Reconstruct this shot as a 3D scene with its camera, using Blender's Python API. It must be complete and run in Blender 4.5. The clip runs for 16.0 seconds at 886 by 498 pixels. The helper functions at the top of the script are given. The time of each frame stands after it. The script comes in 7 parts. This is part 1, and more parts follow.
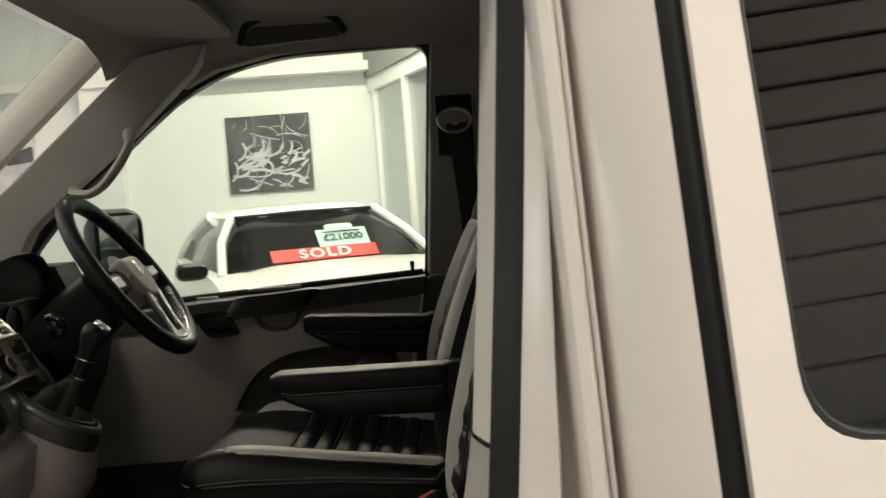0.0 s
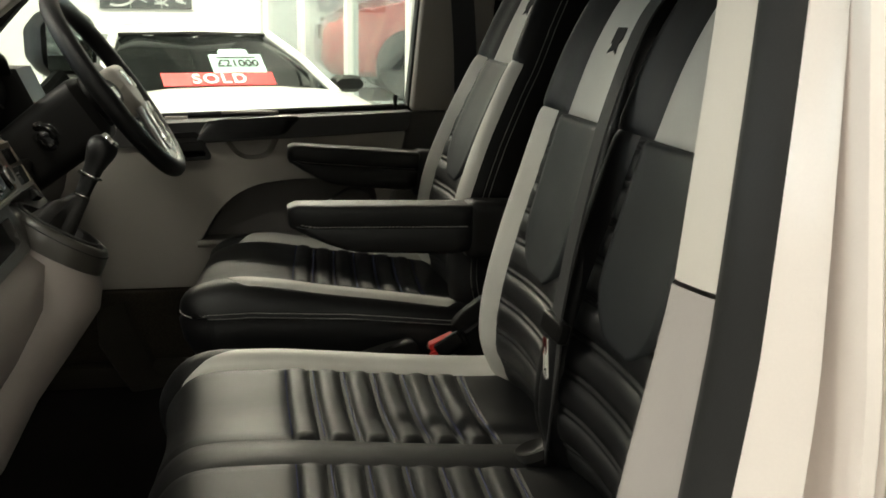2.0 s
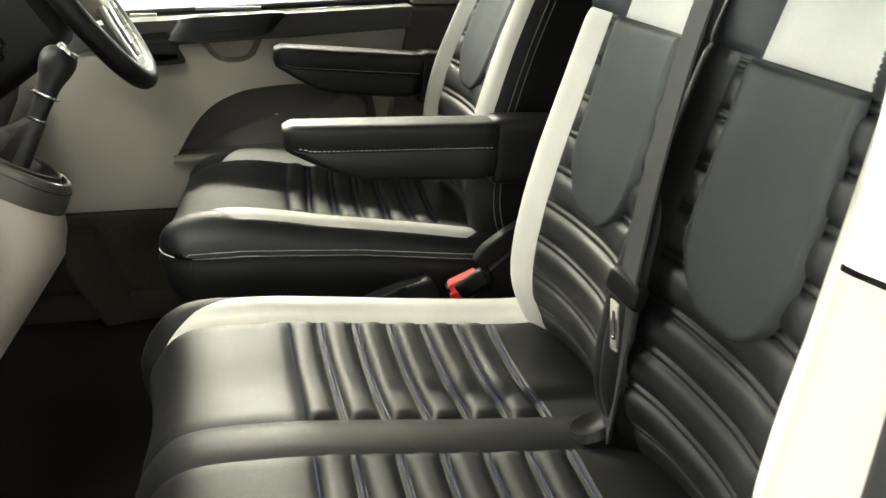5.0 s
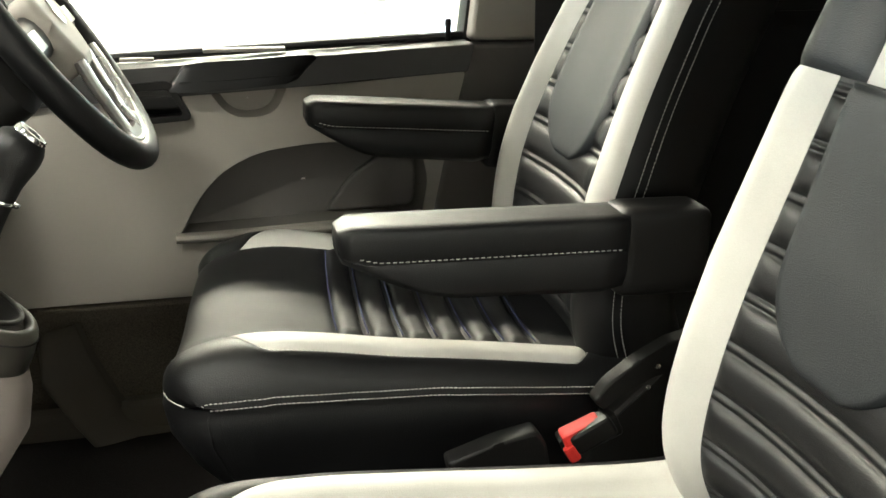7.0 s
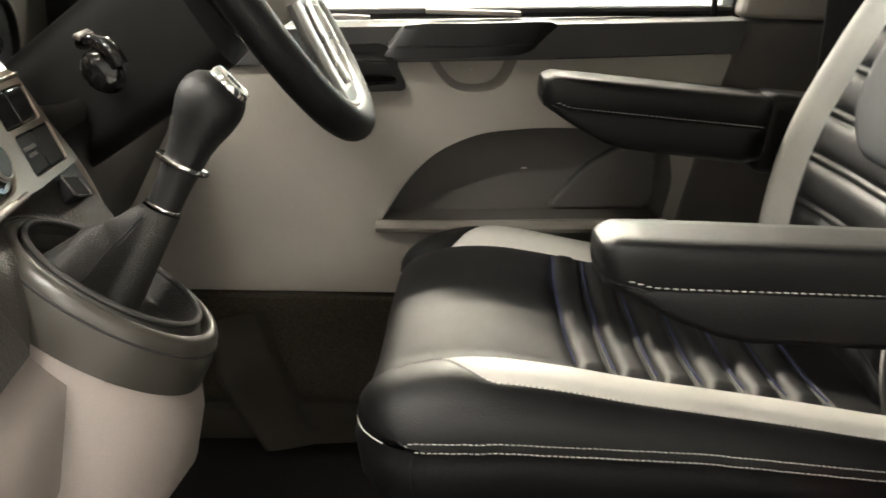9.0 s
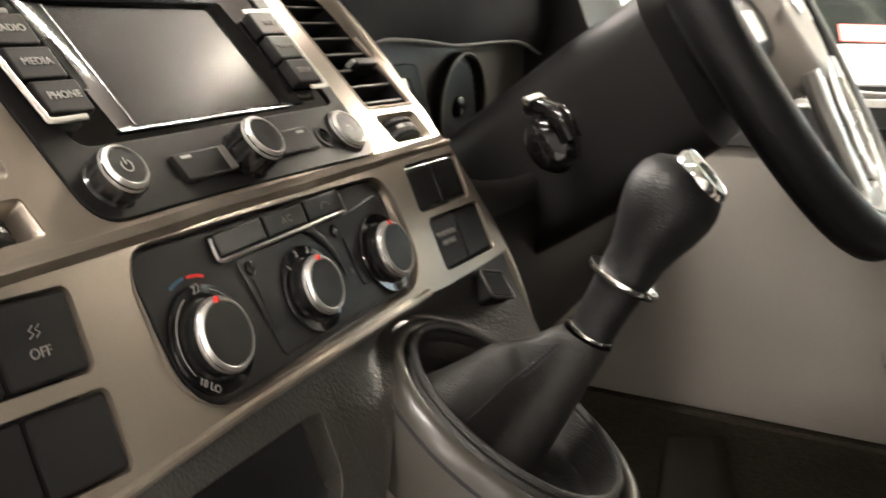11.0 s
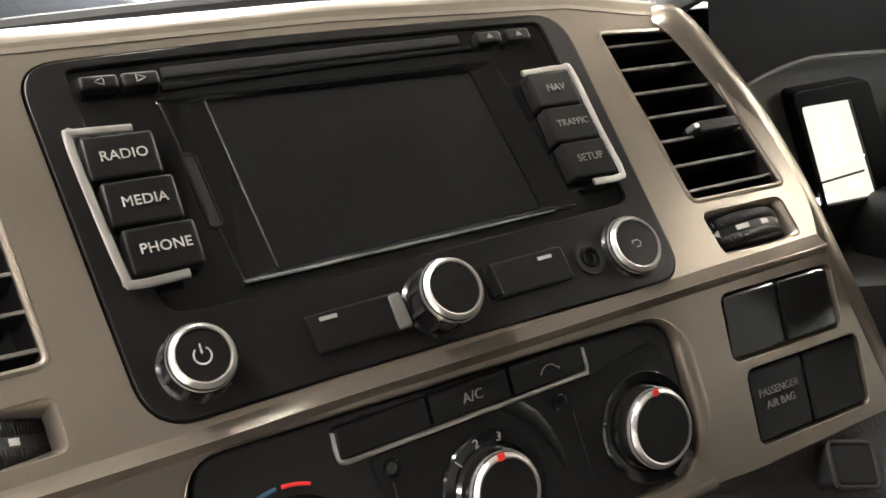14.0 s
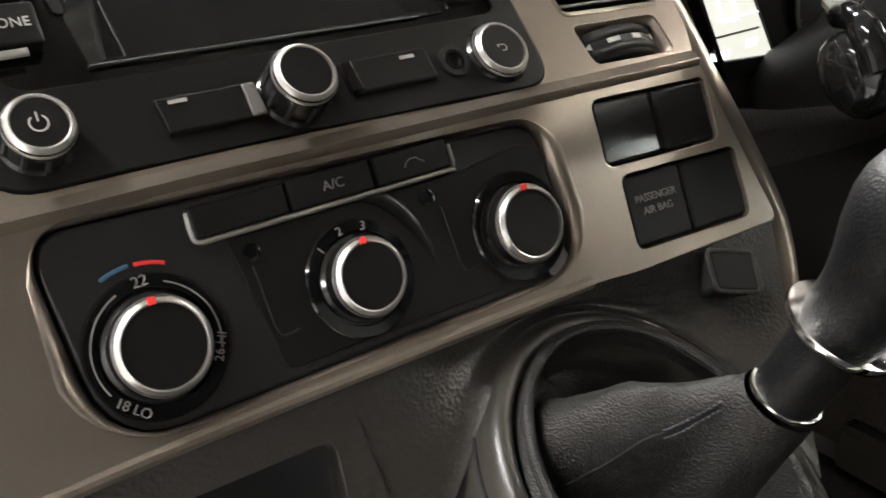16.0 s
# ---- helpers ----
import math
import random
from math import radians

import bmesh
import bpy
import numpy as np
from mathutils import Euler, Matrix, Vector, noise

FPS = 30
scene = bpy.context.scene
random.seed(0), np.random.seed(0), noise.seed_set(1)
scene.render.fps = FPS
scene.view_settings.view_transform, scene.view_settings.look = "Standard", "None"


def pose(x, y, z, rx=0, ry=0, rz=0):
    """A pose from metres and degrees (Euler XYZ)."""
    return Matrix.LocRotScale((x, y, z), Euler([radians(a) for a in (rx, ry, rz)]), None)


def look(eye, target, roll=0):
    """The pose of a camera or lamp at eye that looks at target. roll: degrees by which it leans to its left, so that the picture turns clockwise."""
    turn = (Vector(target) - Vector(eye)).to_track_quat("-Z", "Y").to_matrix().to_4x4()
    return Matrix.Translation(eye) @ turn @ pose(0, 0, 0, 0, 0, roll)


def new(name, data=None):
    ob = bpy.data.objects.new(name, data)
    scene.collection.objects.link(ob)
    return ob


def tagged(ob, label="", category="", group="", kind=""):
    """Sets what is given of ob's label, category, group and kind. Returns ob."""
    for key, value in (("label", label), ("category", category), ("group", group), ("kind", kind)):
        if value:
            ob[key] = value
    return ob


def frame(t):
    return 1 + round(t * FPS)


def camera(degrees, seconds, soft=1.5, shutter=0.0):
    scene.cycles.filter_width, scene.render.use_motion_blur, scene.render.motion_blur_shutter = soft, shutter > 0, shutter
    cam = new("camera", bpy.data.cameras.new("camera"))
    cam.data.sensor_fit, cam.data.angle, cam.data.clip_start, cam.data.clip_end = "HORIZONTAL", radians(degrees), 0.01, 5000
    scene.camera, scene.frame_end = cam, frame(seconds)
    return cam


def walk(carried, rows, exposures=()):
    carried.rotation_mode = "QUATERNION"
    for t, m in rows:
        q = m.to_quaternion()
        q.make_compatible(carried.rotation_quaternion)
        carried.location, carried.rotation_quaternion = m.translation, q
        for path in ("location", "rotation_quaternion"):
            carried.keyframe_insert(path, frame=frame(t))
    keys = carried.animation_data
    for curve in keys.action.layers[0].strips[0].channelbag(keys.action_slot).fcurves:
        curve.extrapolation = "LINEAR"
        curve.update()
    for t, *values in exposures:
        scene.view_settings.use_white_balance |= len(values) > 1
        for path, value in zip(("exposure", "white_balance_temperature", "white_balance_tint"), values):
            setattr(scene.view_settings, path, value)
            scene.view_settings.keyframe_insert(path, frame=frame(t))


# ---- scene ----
cam = camera(47.5, 16.0, 1.5, 0.35)
PATH = [
    (0, (0.676, -1.615, 1.435), (0.772, 0.378, 1.298), -4.2),
    (0.5, (0.534, -1.612, 1.461), (0.819, 0.363, 1.322), -1.8),
    (1, (0.451, -1.596, 1.479), (0.845, 0.35, 1.238), -1.5),
    (1.5, (0.373, -1.566, 1.465), (0.806, 0.346, 1.068), 1.2),
    (2, (0.377, -1.503, 1.424), (0.753, 0.409, 0.972), 0.9),
    (2.5, (0.404, -1.479, 1.418), (0.704, 0.423, 0.875), 0.4),
    (3, (0.413, -1.433, 1.41), (0.712, 0.449, 0.804), 0.8),
    (3.2, (0.39, -1.44, 1.422), (0.723, 0.428, 0.788), 1.3),
    (5.3, (0.35, -1.181, 1.428), (0.773, 0.655, 0.757), 0.8),
    (5.5, (0.359, -1.132, 1.421), (0.769, 0.71, 0.759), 0.6),
    (6, (0.324, -1.023, 1.428), (0.763, 0.814, 0.773), 0.3),
    (6.5, (0.321, -0.895, 1.432), (0.755, 0.943, 0.775), 0.2),
    (7, (0.319, -0.805, 1.422), (0.761, 1.034, 0.773), 0.4),
    (7.5, (0.303, -0.749, 1.418), (0.744, 1.086, 0.756), 1.1),
    (8, (0.308, -0.699, 1.417), (0.652, 1.144, 0.722), 1.4),
    (8.2, (0.305, -0.668, 1.406), (0.602, 1.183, 0.709), 1.5),
    (10.3, (0.241, -0.431, 1.321), (-0.135, 1.441, 0.726), 2.4),
    (10.5, (0.246, -0.411, 1.322), (-0.245, 1.437, 0.736), 2.1),
    (11, (0.257, -0.36, 1.326), (-0.553, 1.382, 0.767), 1.3),
    (11.5, (0.261, -0.307, 1.345), (-0.872, 1.238, 0.773), 0.2),
    (12, (0.246, -0.251, 1.379), (-1.139, 1.041, 0.734), 0.5),
    (12.5, (0.225, -0.208, 1.391), (-1.307, 0.9, 0.738), 0.3),
    (13, (0.23, -0.184, 1.385), (-1.334, 0.867, 0.714), -1.1),
    (13.5, (0.241, -0.17, 1.387), (-1.32, 0.841, 0.651), -1.2),
    (14, (0.251, -0.155, 1.395), (-1.303, 0.801, 0.577), -1.1),
    (14.5, (0.261, -0.15, 1.387), (-1.292, 0.799, 0.558), -1.3),
    (15, (0.275, -0.148, 1.366), (-1.282, 0.797, 0.54), -2.6),
    (15.5, (0.287, -0.148, 1.341), (-1.269, 0.799, 0.515), -3.7),
    (16, (0.293, -0.142, 1.334), (-1.213, 0.862, 0.484), -3.0),
]
walk(cam, [(t, look(eye, target, roll)) for t, eye, target, roll in PATH],
     [(0.0, -0.5, 6450, 7), (1.0, -0.42, 6450, 7), (1.5, -0.2, 6430, 5), (2.5, 0.85, 6380, 5), (3.2, 1.5, 6330, 5), (5.3, 1.95, 6200, 2), (6.5, 2.05, 6230, 4), (8.2, 2.18, 6260, 8), (10.3, 2.03, 6480, 16), (11.0, 2.0, 6430, 16), (11.5, 2.2, 6400, 16), (12.0, 2.2, 6330, 15), (13.0, 1.65, 6200, 15), (13.5, 1.95, 6150, 15), (14.5, 2.24, 6050, 15), (15.5, 2.1, 5980, 15), (16.0, 2.02, 5950, 15)])

# ---- world and light ----
world = bpy.data.worlds.new("world")
scene.world = world
world.use_nodes = True
wn = world.node_tree.nodes
sky = wn.new("ShaderNodeTexSky")
sky.sky_type, sky.sun_disc = 'NISHITA', False
sky.sun_elevation, sky.sun_rotation = radians(32), radians(150)
wn["Background"].inputs["Strength"].default_value = 0.06
world.node_tree.links.new(sky.outputs[0], wn["Background"].inputs["Color"])


def area(name, loc, size, power, colour=(1, 0.93, 0.82), aim=(0, 0, -1)):
    lamp = bpy.data.lights.new(name, 'AREA')
    lamp.shape, lamp.size, lamp.size_y, lamp.energy, lamp.color = 'RECTANGLE', size[0], size[1], power, colour
    ob = new(name, lamp)
    ob.matrix_world = look(loc, Vector(loc) + Vector(aim))
    return ob


# ceiling battens of the showroom, two of them unseen and added, and the daylight of its glazed front
# last two, ahead of the van, added to brighten dash top and seat backs
TUBES = [(x, y) for x in (-6.5, -0.9, 0.8, 4.2) for y in (-4.6, -1.35, 4.6, 7.2)] + [(6.0, 6.5), (6.0, 7.1), (-4.4, 1.3), (-3.3, 1.3)]
POWER = {-4.6: 6, -1.35: 60, 4.6: 215, 7.2: 95}
FACTOR = {-6.5: 0.2, -0.9: 0.55, 0.8: 1.0, 4.2: 0.4}
for tx, ty in TUBES:
    if tx == 6.0:
        area("batten_light", (tx, ty, 3.93), (1.5, 0.16), 30, (1, 0.93, 0.80))
        continue
    power = {-4.6: 200, -1.35: 380}.get(ty, POWER.get(ty, 0)) if tx > 4 else POWER.get(ty, 0) * FACTOR.get(tx, 0)
    power = {(-0.9, -1.35): 40, (-0.9, -4.6): 35, (-0.9, 4.6): 90, (0.8, 4.6): 80, (4.2, 4.6): 40, (-0.9, 7.2): 90, (0.8, 7.2): 230, (-4.4, 1.3): 75, (-3.3, 1.3): 90}.get((tx, ty), power)
    area("batten_light", (tx, ty, 3.93), (1.5, 0.16), power, (1, 0.89, 0.70) if ty > 2 else (1, 0.93, 0.80))
area("glazing_daylight", (-13.2, 3.0, 1.8), (11.0, 2.6), 240, (0.90, 0.95, 1.0), (1, 0, 0))

# ---- materials ----


def mat(name, colour, rough=0.5, metal=0.0, grain=0.0, grain_scale=400.0, bump=0.0, blotch=0.0, blotch_scale=6.0, coat=0.0, spec=0.5, fleck=None, warp='NOISE'):
    """Principled surface with fine grain, wide tonal drift and relief."""
    m = bpy.data.materials.new(name)
    m.use_nodes = True
    nt = m.node_tree
    b = nt.nodes["Principled BSDF"]
    b.inputs["Roughness"].default_value = rough
    b.inputs["Metallic"].default_value = metal
    b.inputs["Coat Weight"].default_value = coat
    b.inputs["Specular IOR Level"].default_value = spec
    b.inputs["Base Color"].default_value = (*colour, 1)
    tc = nt.nodes.new("ShaderNodeTexCoord")
    if grain or blotch:
        n1 = nt.nodes.new("ShaderNodeTexNoise")
        n1.inputs["Scale"].default_value, n1.inputs["Detail"].default_value = blotch_scale, 5
        n2 = nt.nodes.new("ShaderNodeTexNoise")
        n2.inputs["Scale"].default_value, n2.inputs["Detail"].default_value = grain_scale, 2
        nt.links.new(tc.outputs["Object"], n1.inputs["Vector"])
        nt.links.new(tc.outputs["Object"], n2.inputs["Vector"])
        r1 = nt.nodes.new("ShaderNodeMapRange")
        r1.inputs["From Min"].default_value, r1.inputs["From Max"].default_value = 0.3, 0.7
        r1.inputs["To Min"].default_value, r1.inputs["To Max"].default_value = 1 - blotch, 1 + blotch
        r2 = nt.nodes.new("ShaderNodeMapRange")
        r2.inputs["From Min"].default_value, r2.inputs["From Max"].default_value = 0.3, 0.7
        r2.inputs["To Min"].default_value, r2.inputs["To Max"].default_value = 1 - grain, 1 + grain
        nt.links.new(n1.outputs["Fac"], r1.inputs["Value"])
        nt.links.new(n2.outputs["Fac"], r2.inputs["Value"])
        mul = nt.nodes.new("ShaderNodeMath")
        mul.operation = 'MULTIPLY'
        nt.links.new(r1.outputs[0], mul.inputs[0])
        nt.links.new(r2.outputs[0], mul.inputs[1])
        vm = nt.nodes.new("ShaderNodeVectorMath")
        vm.operation = 'SCALE'
        vm.inputs[0].default_value = colour
        nt.links.new(mul.outputs[0], vm.inputs["Scale"])
        nt.links.new(vm.outputs[0], b.inputs["Base Color"])
        rr = nt.nodes.new("ShaderNodeMapRange")
        rr.inputs["From Min"].default_value, rr.inputs["From Max"].default_value = 0.3, 0.7
        rr.inputs["To Min"].default_value, rr.inputs["To Max"].default_value = max(rough - 0.5 * blotch, 0.02), min(rough + 0.6 * blotch, 1)
        nt.links.new(n1.outputs["Fac"], rr.inputs["Value"])
        nt.links.new(rr.outputs[0], b.inputs["Roughness"])
    if bump:
        v = nt.nodes.new("ShaderNodeTexVoronoi" if warp == 'CELL' else "ShaderNodeTexNoise")
        v.inputs["Scale"].default_value = grain_scale
        nt.links.new(tc.outputs["Object"], v.inputs["Vector"])
        bp = nt.nodes.new("ShaderNodeBump")
        bp.inputs["Strength"].default_value, bp.inputs["Distance"].default_value = bump, 0.001
        nt.links.new(v.outputs[0], bp.inputs["Height"])
        nt.links.new(bp.outputs[0], b.inputs["Normal"])
    return m


def glow(name, colour, strength):
    m = bpy.data.materials.new(name)
    m.use_nodes = True
    b = m.node_tree.nodes["Principled BSDF"]
    b.inputs["Base Color"].default_value = (*colour, 1)
    b.inputs["Emission Color"].default_value = (*colour, 1)
    b.inputs["Emission Strength"].default_value = strength
    return m


def glass(name, colour=(0.9, 0.95, 0.93), rough=0.0, sheen=1.0):
    m = bpy.data.materials.new(name)
    m.use_nodes = True
    nt = m.node_tree
    nt.nodes.remove(nt.nodes["Principled BSDF"])
    tr, gl, mix, lw, pw, ad = (nt.nodes.new(k) for k in ("ShaderNodeBsdfTransparent", "ShaderNodeBsdfGlossy", "ShaderNodeMixShader", "ShaderNodeLayerWeight", "ShaderNodeMath", "ShaderNodeMath"))
    tr.inputs[0].default_value = (*colour, 1)
    gl.inputs["Roughness"].default_value = rough
    lw.inputs["Blend"].default_value = 0.5
    pw.operation, pw.inputs[1].default_value = 'POWER', 5.0
    ad.operation, ad.inputs[1].default_value, ad.inputs[2].default_value = 'MULTIPLY_ADD', 0.9 * sheen, 0.04 * sheen
    nt.links.new(lw.outputs["Facing"], pw.inputs[0])
    nt.links.new(pw.outputs[0], ad.inputs[0])
    nt.links.new(ad.outputs[0], mix.inputs[0])
    nt.links.new(tr.outputs[0], mix.inputs[1])
    nt.links.new(gl.outputs[0], mix.inputs[2])
    nt.links.new(mix.outputs[0], nt.nodes["Material Output"].inputs[0])
    return m


LEATHER = mat("black_leather", (0.0045, 0.0046, 0.0052), 0.46, spec=0.40, grain=0.12, grain_scale=900, bump=0.22, blotch=0.12, blotch_scale=9, warp='CELL')
LEATHER_PAD = mat("charcoal_leather", (0.013, 0.0155, 0.018), 0.5, grain=0.12, grain_scale=800, bump=0.25, blotch=0.08, warp='CELL')
LEATHER_GREY = mat("pale_grey_leather", (0.58, 0.57, 0.53), 0.5, grain=0.05, grain_scale=900, bump=0.18, blotch=0.06, blotch_scale=14, warp='CELL')
THREAD = mat("pale_thread", (0.62, 0.60, 0.56), 0.8)
# navy tint that carries the bluish highlight of the leather welts
THREAD_WELT = mat("welt_highlight_thread", (0.045, 0.055, 0.15), 0.7)
THREAD_DARK = mat("dark_thread", (0.05, 0.05, 0.06), 0.8)
CLOTH = mat("black_cloth", (0.012, 0.012, 0.013), 0.9, grain=0.2, grain_scale=1200)
WEBBING = mat("black_webbing", (0.028, 0.028, 0.030), 0.7, grain=0.25, grain_scale=900, bump=0.3)
FLOOR_MAT = mat("black_floor_mat", (0.007, 0.006, 0.0055), 0.95, spec=0.1, grain=0.35, grain_scale=450, bump=0.6)
GAITER = mat("soft_black_gaiter_leather", (0.017, 0.016, 0.0145), 0.48, grain=0.14, grain_scale=1100, bump=0.45, blotch=0.15, blotch_scale=22, warp='CELL')
SILL = mat("dark_brown_moulding", (0.052, 0.045, 0.034), 0.6, spec=0.3, grain=0.08, grain_scale=700, bump=0.15, blotch=0.15)
CARPET = mat("dark_carpet", (0.060, 0.052, 0.040), 0.95, spec=0.1, grain=0.35, grain_scale=500, bump=0.6)
TRIM_LIGHT = mat("pale_grey_trim_plastic", (0.34, 0.316, 0.280), 0.55, grain=0.05, grain_scale=1400, bump=0.25, blotch=0.05, warp='CELL')
TRIM_DARK = mat("charcoal_trim_plastic", (0.045, 0.044, 0.043), 0.5, grain=0.08, grain_scale=1400, bump=0.3, blotch=0.06, warp='CELL')
TRIM_MID = mat("grey_moulded_plastic", (0.115, 0.108, 0.100), 0.48, grain=0.08, grain_scale=1400, bump=0.25, blotch=0.06, warp='CELL')
TRIM_PILLAR = mat("cream_pillar_trim", (0.58, 0.55, 0.50), 0.6, grain=0.04, grain_scale=1500, bump=0.2, warp='CELL')
HEADLINER = mat("grey_headliner_felt", (0.31, 0.29, 0.255), 0.95, grain=0.15, grain_scale=1500, bump=0.4)
TAUPE = mat("satin_taupe_paint", (0.285, 0.245, 0.203), 0.28, metal=0.8, grain=0.06, grain_scale=2600)
MAUVE = mat("warm_grey_dash_plastic", (0.23, 0.20, 0.185), 0.55, grain=0.06, grain_scale=1300, bump=0.3, blotch=0.05, warp='CELL')
DASH = mat("dark_grained_dash_plastic", (0.028, 0.0255, 0.022), 0.36, grain=0.1, grain_scale=560, bump=0.30, blotch=0.08, warp='CELL')
BAND = mat("satin_brown_grey_plastic", (0.036, 0.033, 0.0275), 0.33, grain=0.05, grain_scale=900, bump=0.06, blotch=0.05, warp='CELL')
DASH_TOP = mat("black_dash_top_plastic", (0.009, 0.0087, 0.0084), 0.40, spec=0.35, grain=0.1, grain_scale=900, bump=0.12, warp='CELL')
# paler copy of the slat plastic for edges that catch the light
SLAT_LIT = mat("lit_vent_slat_edge", (0.10, 0.092, 0.080), 0.40, grain=0.06, grain_scale=1800, blotch=0.1)
HOOD = mat("black_smooth_hood", (0.010, 0.0097, 0.0094), 0.34, grain=0.08, grain_scale=1200, bump=0.05, warp='CELL')
CLUSTER = mat("grey_cluster_plastic", (0.12, 0.112, 0.097), 0.5, grain=0.05, grain_scale=1400, bump=0.1)
BLACK_SATIN = mat("black_satin_plastic", (0.0065, 0.0062, 0.0060), 0.36, spec=0.22, grain=0.06, grain_scale=1800, blotch=0.1)
BLACK_SOFT = mat("black_soft_plastic", (0.0085, 0.0082, 0.0080), 0.5, spec=0.27, grain=0.08, grain_scale=1500)
GLOSS = mat("gloss_black_plastic", (0.005, 0.005, 0.005), 0.07, spec=0.42)
SCREEN = mat("matt_screen_glass", (0.0055, 0.0056, 0.0060), 0.22, spec=0.46)
CHROME = mat("bright_chrome", (0.82, 0.81, 0.79), 0.12, metal=1.0, blotch=0.06, blotch_scale=40, grain=0.02)
SILVER = mat("satin_silver_plastic", (0.55, 0.54, 0.52), 0.28, metal=0.85, blotch=0.06, grain=0.03)
# pale metal that stands in for the glint of gloss black edges
GLINT_METAL = mat("glint_metal", (0.42, 0.42, 0.43), 0.16, metal=1.0)
SWITCH = mat("polished_black_switch", (0.009, 0.0088, 0.0085), 0.17, spec=0.6, grain=0.04, grain_scale=1800, blotch=0.06)
MARK = mat("white_print", (0.34, 0.33, 0.31), 0.6)
MARK_DIM = mat("dim_print", (0.16, 0.15, 0.14), 0.6)
RED = mat("red_plastic", (0.62, 0.035, 0.03), 0.55, spec=0.25, grain=0.03)
BLUE_PRINT = mat("blue_print", (0.022, 0.075, 0.13), 0.6)
# near-black that puts the shade of recesses and slots into the colour
DARKVOID = mat("recess_shade_black", (0.004, 0.004, 0.004), 0.95)
RUBBER = mat("black_rubber_seal", (0.010, 0.010, 0.010), 0.6, grain=0.15, grain_scale=700, bump=0.2, blotch=0.12)
PAINT_VAN = mat("cream_white_van_paint", (0.82, 0.755, 0.715), 0.25, coat=0.4, blotch=0.025, blotch_scale=3, grain=0.01)
PAINT_WHITE = mat("white_car_paint", (0.80, 0.80, 0.78), 0.22, coat=0.5, blotch=0.02, grain=0.01)
PAINT_DARK = mat("dark_blue_grey_car_paint", (0.010, 0.012, 0.016), 0.14, coat=0.2, spec=0.4)
PAINT_BLACK = mat("black_car_paint", (0.005, 0.005, 0.006), 0.10, coat=0.2, spec=0.4)
# red paled for the reflections that wash over the partition glass
PAINT_RED = mat("washed_red_car_paint", (0.50, 0.11, 0.10), 0.25, coat=0.5, blotch=0.03)
PILLAR_LOW = mat("pale_mauve_pillar_trim", (0.36, 0.335, 0.32), 0.55, grain=0.05, grain_scale=1400, bump=0.25, warp='CELL')
RING = mat("satin_chrome_ring", (0.56, 0.55, 0.53), 0.30, metal=0.93, blotch=0.05, blotch_scale=40, grain=0.02)
BLIND = mat("dark_slat_blind", (0.085, 0.078, 0.072), 0.45, grain=0.08, grain_scale=300, blotch=0.1)
WALL_WHITE = mat("white_emulsion", (0.80, 0.81, 0.80), 0.75, blotch=0.03, blotch_scale=0.8, grain=0.015, grain_scale=90)
CEIL_GREY = mat("grey_ceiling_sheet", (0.20, 0.20, 0.19), 0.7, blotch=0.04, blotch_scale=1.2, grain=0.02)
FLOOR_GREY = mat("polished_grey_floor_tile", (0.42, 0.41, 0.39), 0.2, blotch=0.06, blotch_scale=2, grain=0.05, grain_scale=60)
FRAME_WHITE = mat("white_window_frame", (0.78, 0.78, 0.76), 0.4, blotch=0.02)
TYRE = mat("tyre_rubber", (0.016, 0.016, 0.016), 0.75, grain=0.2, grain_scale=120)
ALLOY = mat("alloy_wheel_metal", (0.5, 0.5, 0.5), 0.3, metal=0.9, blotch=0.05)
LAMP_GLASS = mat("headlamp_reflector", (0.11, 0.115, 0.12), 0.12, metal=0.3)
POSTER_DARK = mat("poster_dark_grey", (0.10, 0.105, 0.11), 0.5, blotch=0.5, blotch_scale=3, grain=0.1, grain_scale=40)
POSTER_PALE = mat("poster_pale_grey", (0.58, 0.59, 0.6), 0.5, blotch=0.2, blotch_scale=4)
SIGN_RED = mat("red_sign_board", (0.72, 0.03, 0.035), 0.5, blotch=0.03)
SIGN_MINT = mat("mint_price_card", (0.50, 0.72, 0.64), 0.6, blotch=0.03)
SIGN_YELLOW = mat("yellow_sign", (0.75, 0.55, 0.03), 0.6)
LCD = glow("lit_display", (0.98, 0.95, 0.74), 0.24)
LCD_MARK = glow("lit_display_mark", (1.0, 0.98, 0.92), 0.6)
LCD.node_tree.nodes["Principled BSDF"].inputs["Base Color"].default_value = (0.08, 0.08, 0.07, 1)
TUBE_GLOW = glow("lit_batten", (1.0, 0.95, 0.86), 9.0)
DAYLIGHT = glow("daylight_sky_backdrop", (0.80, 0.90, 1.0), 1.3)
GLASS = glass("clear_car_glass")
REAR_GLASS = glass("tinted_rear_glass", (0.42, 0.44, 0.43))
SCREEN_GLASS = glass("coated_windscreen_glass", (0.93, 0.96, 0.94), sheen=0.25)
GLASS_ROOM = glass("partition_glass", (0.80, 0.84, 0.85))
# grey picked to cut bounced light
WALL_GREY = mat("low_bounce_grey_wall", (0.22, 0.22, 0.22), 0.6, blotch=0.06, blotch_scale=1.0, grain=0.03)

# ---- builders ----
from mathutils.geometry import delaunay_2d_cdt


def thing(name, label, category, group="", kind="", at=(0, 0, 0)):
    ob = new(name)
    ob.empty_display_size = 0.05
    ob.location = at
    return tagged(ob, label, category, group, kind)


